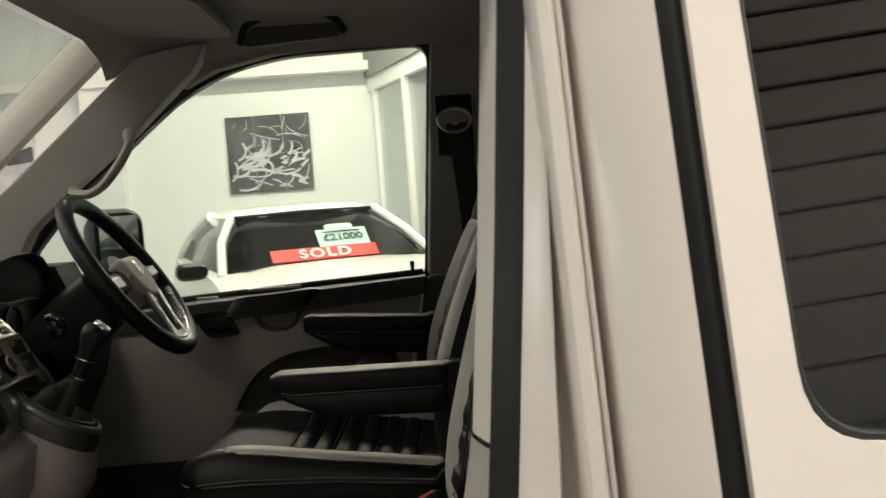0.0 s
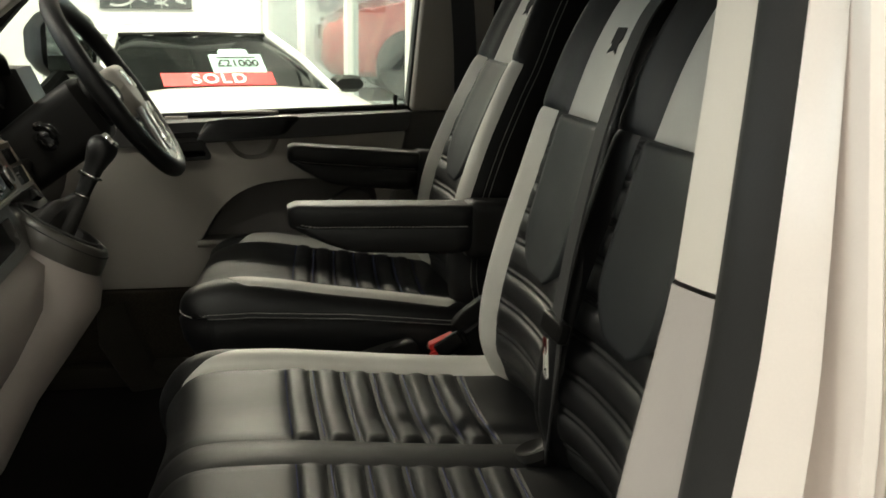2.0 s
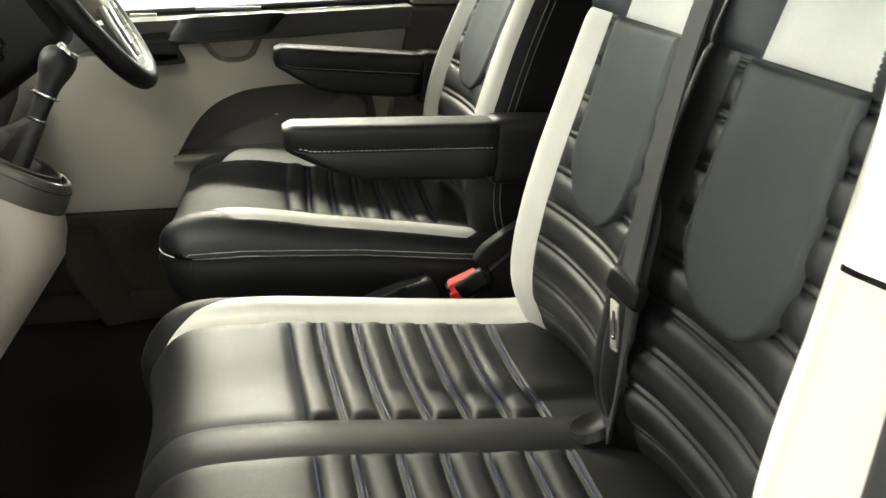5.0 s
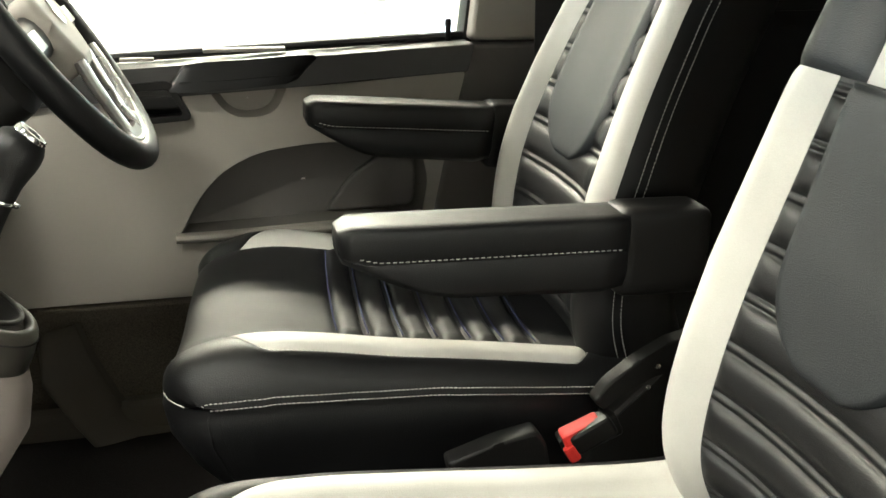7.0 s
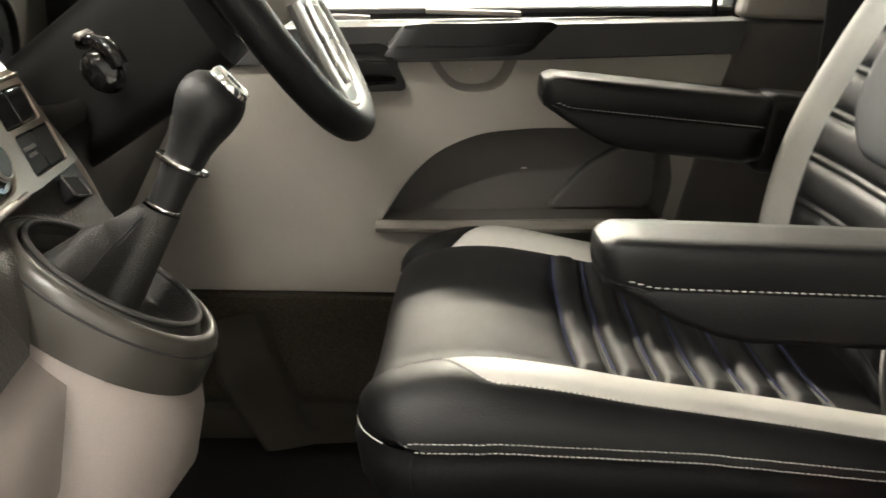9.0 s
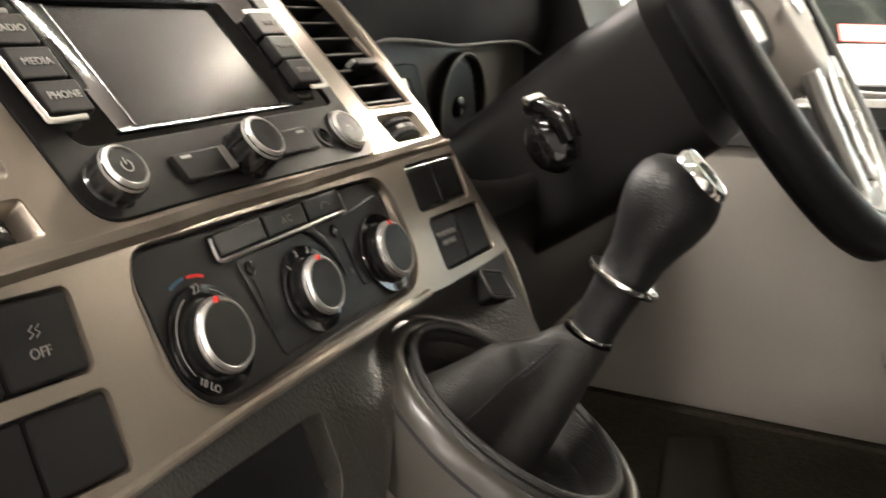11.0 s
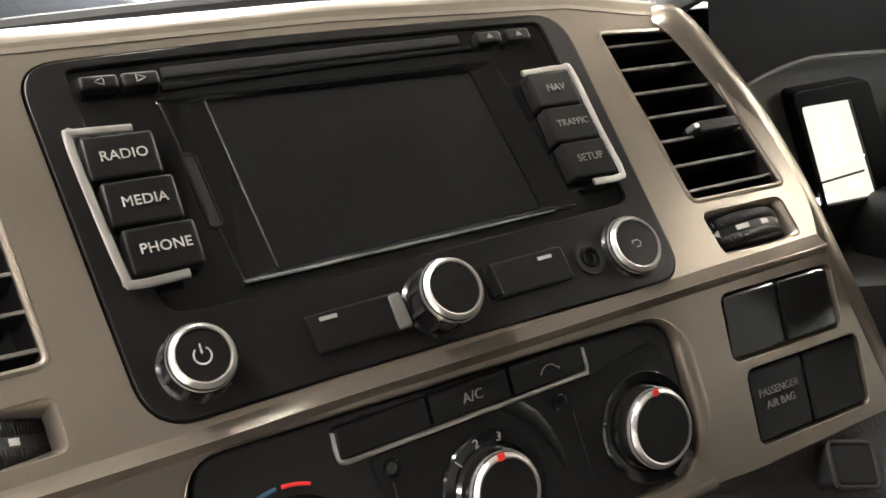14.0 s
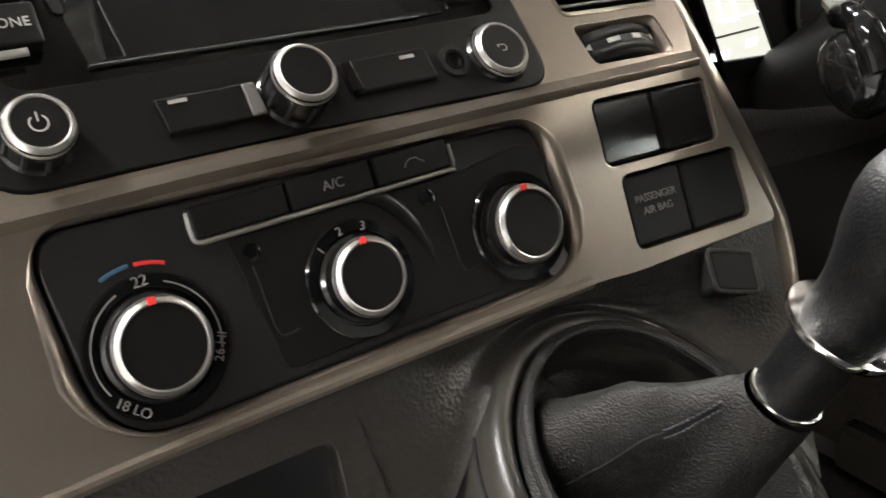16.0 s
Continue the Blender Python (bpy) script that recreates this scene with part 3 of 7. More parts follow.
part("pocket_ledge", tube(spline([(0.262, 0.765, 0.917), (0.40, 0.758, 0.920), (0.55, 0.755, 0.925), (0.665, 0.757, 0.930)], 6), 0.010, 10, flat=0.8), TRIM_LIGHT, door)
part("bottle_holder", prism(rounded([(0.50, 0.932), (0.655, 0.936), (0.660, 1.02), (0.61, 1.035), (0.555, 1.0)], 0.02, 4), 0.012, side_m(0.806), 0.008, 3), TRIM_MID, door)
part("pull_cup", loft([[side_m(0.772 + d) @ Vector((0.387 + (x - 0.387) * k, 1.13 + (z - 1.13) * k, 0)) for x, z in cupo] for d, k in ((-0.003, 1.02), (0.0, 0.98), (0.014, 0.90), (0.030, 0.80), (0.032, 0.02))], cap=False), TRIM_LIGHT, door, "pale grey moulded pull cup", smooth=50)
part("handle_surround", prism(hsur, 0.03, side_m(0.753), 0.005, 3, holes=[[(0.255 + (x - 0.255) * 0.72, 1.131 + (z - 1.131) * 0.66) for x, z in hsur]]), BLACK_SATIN, door, "black handle surround")
part("handle_recess", prism(hsur, 0.003, side_m(0.778)), DARKVOID, door)
part("inner_handle", box((0.25, 0.763, 1.135), (0.075, 0.010, 0.022), 0.005, 3), BLACK_SOFT, door, "black door release handle")
strip = rounded([(0.10, 1.134), (0.490, 1.153), (0.735, 1.168), (0.746, 1.211), (0.50, 1.199), (0.20, 1.186), (-0.28, 1.15), (-0.28, 1.114)], 0.004, 3)
part("upper_strip", prism(strip, 0.075, side_m(0.760), 0.010, 4), TRIM_DARK, door, "charcoal upper door strip")
gr = []
for i, (x, zt, zb, yy) in enumerate(((0.276, 1.186, 1.160, 0.762), (0.283, 1.192, 1.152, 0.750), (0.31, 1.196, 1.150, 0.744), (0.38, 1.199, 1.154, 0.741), (0.455, 1.203, 1.160, 0.743), (0.474, 1.202, 1.166, 0.749), (0.484, 1.196, 1.174, 0.762))):
    zc, hh = (zt + zb) / 2, (zt - zb) / 2
    gr.append([(x + 0.012 * (pz / hh), 0.775 - (0.775 - yy) * (1 if px < 0 else -0.4), zc + pz) for px, pz in ((p[0], p[1]) for p in rrect(0.04, hh * 2, min(0.010, hh * 0.45), 4))])
part("grip_pad", loft(gr), LEATHER, door, "black leather door grip", smooth=60)
part("grip_seam", tube([(0.285, 0.7475, 1.166), (0.36, 0.7405, 1.168), (0.465, 0.743, 1.174)], 0.0010, 6), CLOTH, door)
part("sill_lip", box((0.385, 0.785, 1.208), (0.125, 0.02, 0.006), 0.002, 2), TRIM_LIGHT, door)
part("lock_pin", lathe([(0.0045, -0.02), (0.0045, 0.010), (0.0055, 0.012), (0.0055, 0.020), (0.004, 0.0225)], 14, pose(0.716, 0.822, 1.222)), BLACK_SATIN, door, "black lock pin")
part("sill_strip", tube([(-0.22, 0.822, 1.172), (0.2, 0.826, 1.196), (0.742, 0.828, 1.217)], 0.007, 8), RUBBER, door)
part("small_catch", box((0.225, 0.79, 1.196), (0.05, 0.012, 0.006), 0.002), TRIM_LIGHT, door)
mirror = thing("door_mirror", "black door mirror housing outside the driver's window", "wing mirror", at=(-0.03, 1.02, 1.3))
part("housing", loft([[(x0 + px * k, 1.03 + dy, 1.345 + pz * k) for px, pz in rrect(0.14, 0.155, 0.045, 6)] for x0, dy, k in ((-0.02, -0.05, 0.86), (-0.03, -0.03, 0.98), (-0.05, 0.02, 1.0), (-0.09, 0.06, 0.7))]), BLACK_SOFT, mirror)
part("mirror_glass", box((-0.018, 0.978, 1.345), (0.10, 0.004, 0.12), 0.002), mat("mirror_silver", (0.7, 0.7, 0.7), 0.03, 1.0), mirror)
part("arm", tube([(-0.04, 0.99, 1.27), (-0.10, 0.92, 1.20), (-0.14, 0.86, 1.18)], 0.025, 10), BLACK_SOFT, mirror)

# passenger side: trim, rubber seal and jamb of the open front doorway


def x_seal(z):
    return lerp_list([(0.55, 0.690), (0.75, 0.694), (1.01, 0.714), (1.18, 0.736), (1.375, 0.755), (1.575, 0.772), (1.85, 0.792)], z)


def y_out(z):
    return -0.955 + 0.16 * max(0.0, z - 1.15) if z < 1.9 else -0.8


def jamb(name, pts, material, label="", z0=0.5, z1=1.84, flare=0.0):
    rings = []
    n = 30
    for i in range(n + 1):
        z = z0 + (z1 - z0) * i / n
        xs, yo = x_seal(z), y_out(z) + 0.955
        rings.append([(x + (rel * (xs - x_seal(1.2)) + x_seal(1.2) + (1 - rel) * 0.035 * (1.2 - z) if rel else 0.035 * (1.65 - z)) - (flare * (z1 - z) if y > -0.74 else 0.0), y + yo * min(1.0, abs(y + 0.70) / 0.25), z) for x, y, rel in pts])
    return part(name, loft(rings, close=False), material, van, label, smooth=40)


jamb("pillar_cover", [(0.10, -0.695, 1), (0.04, -0.70, 1), (0.002, -0.712, 1), (-0.005, -0.722, 1), (-0.004, -0.732, 1), (0.003, -0.762, 1), (0.008, -0.775, 1), (0.012, -0.80, 1)], TRIM_PILLAR, "cream upper pillar cover", 1.207)
jamb("pillar_cover", [(0.10, -0.693, 1), (0.04, -0.698, 1), (0.001, -0.710, 1), (-0.006, -0.720, 1), (-0.005, -0.731, 1), (0.002, -0.762, 1), (0.007, -0.776, 1), (0.012, -0.80, 1)], PILLAR_LOW, "warm grey lower pillar cover", 0.5, 1.203, 0.075)
jamb("door_seal", [(0.014, -0.772, 1), (0.006, -0.780, 1), (0.004, -0.792, 1), (0.008, -0.806, 1), (0.016, -0.820, 1), (0.022, -0.830, 1), (0.027, -0.832, 1), (0.030, -0.824, 1)], RUBBER, "black rubber door seal")
JAMB = [(0.024, -0.822), (0.0245, -0.834), (0.034, -0.846), (0.047, -0.864), (0.0505, -0.870), (0.0530, -0.864), (0.0560, -0.832), (0.0600, -0.820), (0.0650, -0.826), (0.0672, -0.842), (0.0685, -0.884), (0.0712, -0.8925), (0.0800, -0.8975), (0.0832, -0.8935), (0.0848, -0.886), (0.0866, -0.8935), (0.0885, -0.897), (0.0903, -0.890), (0.0908, -0.858), (0.0940, -0.850), (0.0965, -0.862), (0.0975, -0.908), (0.101, -0.917)]
jamb("door_jamb", [(x, y, min(1.0, max(0.04, 1 - (x - 0.038) / 0.030))) for x, y in JAMB] + [(0.868, -0.952, 0), (0.872, -0.954, 0), (0.874, -0.948, 0), (0.874, -0.90, 0)], PAINT_VAN, "cream white stepped door jamb")
jamb("door_gap_seal", [(0.869, -0.930, 0), (0.872, -0.945, 0), (0.879, -0.949, 0), (0.888, -0.949, 0), (0.894, -0.945, 0), (0.897, -0.930, 0)], BLACK_SOFT, "black rubber door gap")

slide = thing("sliding_door", "cream white sliding door with a dark slatted window", "car door", at=(1.5, -0.95, 0.4))


def near_side(bm):
    bmesh.ops.bisect_plane(bm, geom=bm.verts[:] + bm.edges[:] + bm.faces[:], plane_co=(0, 0, 1.15), plane_no=(0, 0, 1))
    for v in bm.verts:
        v.co.y = -v.co.y
        if v.co.z > 1.15:
            v.co.y += 0.16 * (v.co.z - 1.15)
    bmesh.ops.reverse_faces(bm, faces=bm.faces[:])
    return bm


nwin = rounded([(0.952, 1.232), (1.95, 1.232), (1.95, 1.77), (0.925, 1.77)], [0.055, 0.05, 0.05, 0.05], 6)
NEAR = Matrix(((1, 0, 0, 0), (0, 0, 1, 0), (0, 1, 0, 0), (0, 0, 0, 1)))
part("door_skin", near_side(prism(rounded([(0.940, 0.32), (2.05, 0.32), (2.05, 1.83), (0.888, 1.83)], 0.008, 3), 0.014, Matrix.Translation((0, 0.957, 0)) @ NEAR, holes=[nwin])), PAINT_VAN, slide, "cream white door skin")
part("window_rubber", near_side(prism([(1.44 + (x - 1.44) * 1.003, 1.5 + (z - 1.5) * 1.003) for x, z in nwin], 0.03, Matrix.Translation((0, 0.9545, 0)) @ NEAR, 0.002, 2, holes=[[(1.44 + (x - 1.44) * 0.990, 1.5 + (z - 1.5) * 0.978) for x, z in nwin]])), RUBBER, slide, "black window rubber")
part("window_pane", near_side(prism([(1.44 + (x - 1.44) * 0.995, 1.5 + (z - 1.5) * 0.99) for x, z in nwin], 0.003, Matrix.Translation((0, 0.949, 0)) @ NEAR)), glass("blind_window_glass", (0.75, 0.75, 0.74)), slide, "tinted side glass")
slat_z = [1.190, 1.236, 1.281, 1.325, 1.360, 1.393, 1.425, 1.456, 1.485, 1.514, 1.541] + [1.541 + 0.027 * k for k in range(1, 10)]
for z0, z1 in zip(slat_z, slat_z[1:]):
    x_l = 0.946 - 0.05 * (z0 - 1.232)
    part("slat", near_side(box((0, 0, 0), (1.97 - x_l, 0.010, z1 - z0 - 0.0030), 0.0022, 2, Matrix.Translation(((1.97 + x_l) / 2, 0.930, (z0 + z1) / 2 + 0.042)) @ pose(0, 0, 0, 0, -5.0, 0))), BLIND, slide)
part("blind_backing", near_side(box((1.44, 0.918, 1.5), (1.04, 0.004, 0.60))), DARKVOID, slide)
part("near_outer_side", box((2.5, -0.93, 1.0), (0.94, 0.04, 1.7), 0.01), PAINT_VAN, van)
part("near_front_wing", box((-0.62, -0.93, 0.72), (0.50, 0.05, 0.74), 0.02), PAINT_VAN, van)
part("near_sill", box((0.2, -0.88, 0.44), (1.3, 0.12, 0.24), 0.03), PAINT_VAN, van)
for wx in (-0.62, 2.38):
    for s in (1, -1):
        w_ = part("wheel", lathe([(0.20, -0.11), (0.31, -0.11), (0.335, -0.09), (0.335, 0.09), (0.31, 0.11), (0.20, 0.11)], 40, pose(wx, s * 0.82, 0.335, 90, 0, 0)), TYRE, van, "black road wheel")
        part("wheel_rim", lathe([(0.20, -0.09), (0.21, 0.09), (0.03, 0.07)], 24, pose(wx, s * 0.82, 0.335, 90, 0, 0)), ALLOY, w_)

# ---- seats ----


class Curve:
    """A smooth curve in a plane, by arc length, with its normal."""

    def __init__(self, pts):
        self.p = [Vector((a, b, 0)) for a, b in pts]
        self.p = spline(self.p, 24)
        self.s = [0.0]
        for a, b in zip(self.p, self.p[1:]):
            self.s.append(self.s[-1] + (b - a).length)
        self.length = self.s[-1]

    def at(self, s):
        s = min(max(s, 0.0), self.length - 1e-6)
        lo, hi = 0, len(self.s) - 1
        while hi - lo > 1:
            mid = (lo + hi) // 2
            lo, hi = (mid, hi) if self.s[mid] <= s else (lo, mid)
        t = (s - self.s[lo]) / max(self.s[hi] - self.s[lo], 1e-9)
        p = self.p[lo].lerp(self.p[hi], t)
        d = (self.p[min(hi + 1, len(self.p) - 1)] - self.p[max(lo - 1, 0)]).normalized()
        return p, Vector((-d.y, d.x, 0))


class Skin:
    """An upholstered body: a profile in x and z swept by a cross-section in y."""

    def __init__(self, profile, section, flip=1.0, width=None, shape=None, bow=None):
        self.profile, self.section, self.flip = Curve(profile), Curve(section), flip
        self.bow = bow or (lambda x, y: 0.0)
        self.width = width or (lambda f: 1.0)
        self.shape = shape or (lambda u, y: 0.0)

    def point(self, u, v, lift=0.0):
        """u: length along the profile; v: length along the section."""
        b, n = self.profile.at(u)
        c, _ = self.section.at(v)
        y = c.x * self.width(u)
        h = (c.y + lift + self.shape(u, c.x)) * self.flip
        x = b.x + n.x * h
        return Vector((x + self.bow(x, y), y, b.y + n.y * h))


def panel(name, skin, u0, u1, v0, v1, nu, nv, material, parent, at, puff=0.003, extra=None, label="", lift=0.0, fade=0.012):
    """One sewn panel between two borders v0(u) and v1(u), sunk along its seams."""
    verts = []
    for i in range(nu + 1):
        a = i / nu
        u = u0 + (u1 - u0) * a
        lo, hi = (v0(u) if callable(v0) else v0), (v1(u) if callable(v1) else v1)
        for j in range(nv + 1):
            b = j / nv
            v = lo + (hi - lo) * b
            d = min(v - lo, hi - v, (u - u0), (u1 - u))
            h = puff * (1 - math.exp(-max(d, 0) / fade * 2.2)) + lift
            if extra:
                h += extra(u, v, min(v - lo, hi - v))
            verts.append(skin.point(u, v, h) + Vector(at))
    w = nv + 1
    faces = [(i * w + j, (i + 1) * w + j, (i + 1) * w + j + 1, i * w + j + 1) for i in range(nu) for j in range(nv)]
    return mesh_ob(name, verts, faces, material, parent, label)


def stitches(skin, path, material, parent, at, pitch=0.0050, length=0.0035, r=0.00040, lift=0.0012, name="stitching"):
    """Rows of single stitches along [(u, v), ...] on a skin."""
    bm = bmesh.new()
    acc = 0.0
    pts = [skin.point(u, v, lift) + Vector(at) for u, v in path]
    for a, b in zip(pts, pts[1:]):
        seg = (b - a).length
        if seg < 1e-6:
            continue
        d = (b - a) / seg
        pos = -acc
        while pos + pitch <= seg:
            pos += pitch
            q = a + d * pos
            m = Matrix.Translation(q) @ d.to_track_quat('X', 'Z').to_matrix().to_4x4() @ Matrix.Diagonal((length / 2, r, r, 1))
            bmesh.ops.create_cube(bm, size=2, matrix=m)
        acc = seg - pos
    return tagged(part(name, bm, material, parent, smooth=0), kind="stuff")


def piping(skin, path, r, material, parent, at, lift=0.001, name="piping"):
    pts = [skin.point(u, v, lift) + Vector(at) for u, v in path]
    return part(name, tube(pts, r, 6), material, parent)


def rib_fn(u0, u1, count, depth):
    """Flat padded flutes, each parted from the next by a narrow sewn welt."""
    pitch = (u1 - u0) / count

    def fn(u, v, edge):
        if u < u0 or u > u1:
            return 0.0
        f = ((u - u0) / pitch) % 1.0
        if f < 0.80:
            r = max(0.0, 1 - abs(2 * f / 0.80 - 1) ** 3.0) ** 0.6
        else:
            r = 0.55 * math.sin(math.pi * (f - 0.80) / 0.20) ** 0.8
        return depth * (r - 0.55) * smoothstep(0.0, 0.009, edge)
    return fn


# cushion of the driver's seat
D_AT = (0.0, 0.40, 0.0)
D_PROFILE = [(0.2625, 0.920), (0.2640, 0.930), (0.272, 0.941), (0.290, 0.950), (0.322, 0.957), (0.37, 0.958), (0.43, 0.951), (0.50, 0.939), (0.62, 0.922), (0.75, 0.902), (0.80, 0.90)]
D_SECTION = [(-0.232, -0.165), (-0.240, -0.09), (-0.241, -0.05), (-0.230, -0.014), (-0.205, 0.010), (-0.175, 0.014), (-0.15, 0.006), (-0.08, -0.002), (0, -0.004),
             (0.08, -0.002), (0.15, 0.006), (0.175, 0.014), (0.205, 0.010), (0.230, -0.014), (0.241, -0.05), (0.240, -0.09), (0.232, -0.165)]


def find_v(skin, y, upper=True):
    """The section's length at which its y is reached, on the upper side."""
    best, got = 1e9, 0.0
    n = 600
    for i in range(n + 1):
        s = skin.section.length * i / n
        p, _ = skin.section.at(s)
        if upper and p.y < -0.03:
            continue
        if abs(p.x - y) < best:
            best, got = abs(p.x - y), s
    return got


def find_u(skin, x=None, z=None, after=0.0):
    n = 800
    best, got = 1e9, 0.0
    for i in range(n + 1):
        s = skin.profile.length * i / n
        p, _ = skin.profile.at(s)
        if s < after:
            continue
        e = abs(p.x - x) if x is not None else abs(p.y - z)
        if e < best:
            best, got = e, s
    return got


driver_seat = thing("captain_chair", "black leather driver's seat with pale grey stripes and ribbed centre", "car seat", at=(0.5, 0.40, 0.60))
D = Skin(D_PROFILE, D_SECTION, 1.0, bow=lambda x, y: 0.070 * (y + 0.2) + 0.030 * (max(y, 0) / 0.24) ** 2 * smoothstep(0.50, 0.28, x) + 0.016 * min(abs(y) / 0.24, 1.1) ** 3 * smoothstep(0.46, 0.28, x))
L = D.section.length
du_rib, du_end = find_u(D, x=0.444), D.profile.length
du_ribend = find_u(D, x=0.690)
du_tip = find_u(D, x=0.318, after=0.03)
va, vb = find_v(D, -0.152), find_v(D, 0.152)


def d_in_lo(u):
    return va - 0.054 * smoothstep(du_tip - 0.004, du_tip + 0.050, u) ** 0.6 * (1 - smoothstep(du_end - 0.085, du_end - 0.035, u))


def d_in_hi(u):
    return vb + 0.078 * smoothstep(du_tip - 0.004, du_tip + 0.050, u) ** 0.6


def seam_z(x):
    """Height of the seam that runs level round the cushion."""
    return lerp_list([(0.26, 0.920), (0.38, 0.922), (0.55, 0.911), (0.735, 0.890), (0.8, 0.884)], x)


def seam_v(u):
    for i in range(160):
        v = va * (1 - i / 160)
        p = D.point(u, v)
        if p.z <= seam_z(p.x) or v < 0.085:
            return v
    return 0.0


SEAM_N = 110
SEAM_V = [seam_v(du_end * (i / SEAM_N) ** 1.5) for i in range(SEAM_N + 1)]
SEAM_V = [sum(SEAM_V[max(0, i - 2):i + 3]) / len(SEAM_V[max(0, i - 2):i + 3]) for i in range(SEAM_N + 1)]
SEAM_U = [du_end * (i / SEAM_N) ** 1.5 for i in range(SEAM_N + 1)]


def vs_lo(u):
    return lerp_list(list(zip(SEAM_U, SEAM_V)), u)


def vs_hi(u):
    return L - vs_lo(u)


panel("nose_panel", D, 0.0, du_rib, va, vb, 70, 30, LEATHER, driver_seat, D_AT, label="smooth black leather front panel")
panel("ribbed_panel", D, du_rib, du_end, va, vb, 270, 30, LEATHER, driver_seat, D_AT, puff=0.002, extra=rib_fn(du_rib, du_ribend, 6, 0.012), label="black leather panel with padded cross ribs")
panel("stripe", D, du_tip - 0.003, du_end, d_in_lo, va, 90, 8, LEATHER_GREY, driver_seat, D_AT, puff=0.004, label="pale grey leather stripe")
panel("stripe", D, du_tip - 0.003, du_end, vb, d_in_hi, 90, 8, LEATHER_GREY, driver_seat, D_AT, puff=0.004, label="pale grey leather stripe")
panel("bolster", D, 0.0, du_end, vs_lo, d_in_lo, 110, 16, LEATHER, driver_seat, D_AT, puff=0.004)
panel("bolster", D, 0.0, du_end, d_in_hi, vs_hi, 110, 16, LEATHER, driver_seat, D_AT, puff=0.004)
# skirt hanging from the level seam, drawn in towards its foot
v_near, v_far = vs_lo(0.0), vs_hi(0.0)
seam_uv = [(SEAM_U[SEAM_N - i], SEAM_V[SEAM_N - i]) for i in range(SEAM_N + 1)] + [(0.0, v_near + (v_far - v_near) * i / 40) for i in range(1, 40)] + [(q, L - w) for q, w in zip(SEAM_U, SEAM_V)]
rim_d = [D.point(q, w, 0.001) + Vector(D_AT) for q, w in seam_uv]
skirt_rings = []
for p in rim_d:
    away = Vector((p.x - 0.56, p.y - 0.40, 0))
    tuck = Vector((max(-away.x - 0.16, 0.0), -away.y * 0.16, 0))
    out = Vector((-1 if away.x < -0.27 else -0.2, away.y * 2, 0)).normalized()
    skirt_rings.append([p, p - Vector((0, 0, 0.004)) - out * 0.002, p - Vector((0, 0, 0.014)) + out * 0.003] + [p - Vector((0, 0, dz)) + out * 0.003 + tuck * k for dz, k in ((0.045, 0.04), (0.085, 0.20), (0.12, 0.42), (0.16, 0.75))])
part("skirt", loft(skirt_rings, close=False), LEATHER, driver_seat, "smooth black leather skirt", smooth=70)
for off in (-0.0045, 0.0045):
    stitches(D, [(q, vs_lo(q) + off) for q in ((0.009 if off > 0 else 0.018) + (du_end - 0.045) * i / 110 for i in range(111))], THREAD, driver_seat, D_AT, lift=0.0026 if off > 0 else 0.0040)
stitches(D, [(du_tip + 0.004 + (du_end - du_tip - 0.05) * i / 60, d_in_lo(du_tip + 0.004 + (du_end - du_tip - 0.05) * i / 60) - 0.004) for i in range(61)], THREAD, driver_seat, D_AT, lift=0.003)
piping(D, [(0.0, v_near + (v_far - v_near) * i / 40) for i in range(41)], 0.0008, LEATHER_GREY, driver_seat, D_AT, lift=0.0015)
# rib seam stitches, bluish for the highlight along each welt
for k in range(7):
    uk = du_rib + (du_ribend - du_rib) * (k - 0.10) / 6 if k else du_rib
    stitches(D, [(uk, va + 0.010 + (vb - va - 0.020) * i / 30) for i in range(31)], THREAD_WELT, driver_seat, D_AT, r=0.0007, lift=0.0035)
part("plinth", box((0.52, 0.40, 0.69), (0.40, 0.40, 0.20), 0.02), CLOTH, driver_seat, "black seat plinth under the cushion")

# backrests share one shape
B_PROFILE = [(0.800, 0.84), (0.764, 0.91), (0.758, 0.96), (0.768, 1.03), (0.788, 1.11), (0.810, 1.19), (0.838, 1.29), (0.868, 1.38), (0.905, 1.452), (0.945, 1.490), (0.985, 1.490), (1.008, 1.455)]
DB_PROFILE = [(0.780, 0.86), (0.755, 0.94), (0.752, 1.00), (0.764, 1.09), (0.800, 1.195), (0.845, 1.295), (0.868, 1.34), (0.905, 1.425), (0.945, 1.498), (0.990, 1.536), (1.035, 1.534), (1.060, 1.495)]
B_SECTION = [(0.0, -0.118), (-0.10, -0.118), (-0.178, -0.105), (-0.198, -0.06), (-0.202, -0.02), (-0.193, 0.012), (-0.168, 0.024), (-0.135, 0.012), (-0.07, 0.0), (0, -0.003),
             (0.07, 0.0), (0.135, 0.012), (0.168, 0.024), (0.193, 0.012), (0.202, -0.02), (0.198, -0.06), (0.178, -0.105), (0.10, -0.118), (0.0, -0.118)]


def b_width(u):
    return lerp_list([(0.0, 0.98), (0.12, 1.0), (0.28, 0.97), (0.43, 0.86), (0.56, 0.76), (0.66, 0.66), (0.75, 0.56), (0.9, 0.5)], u)


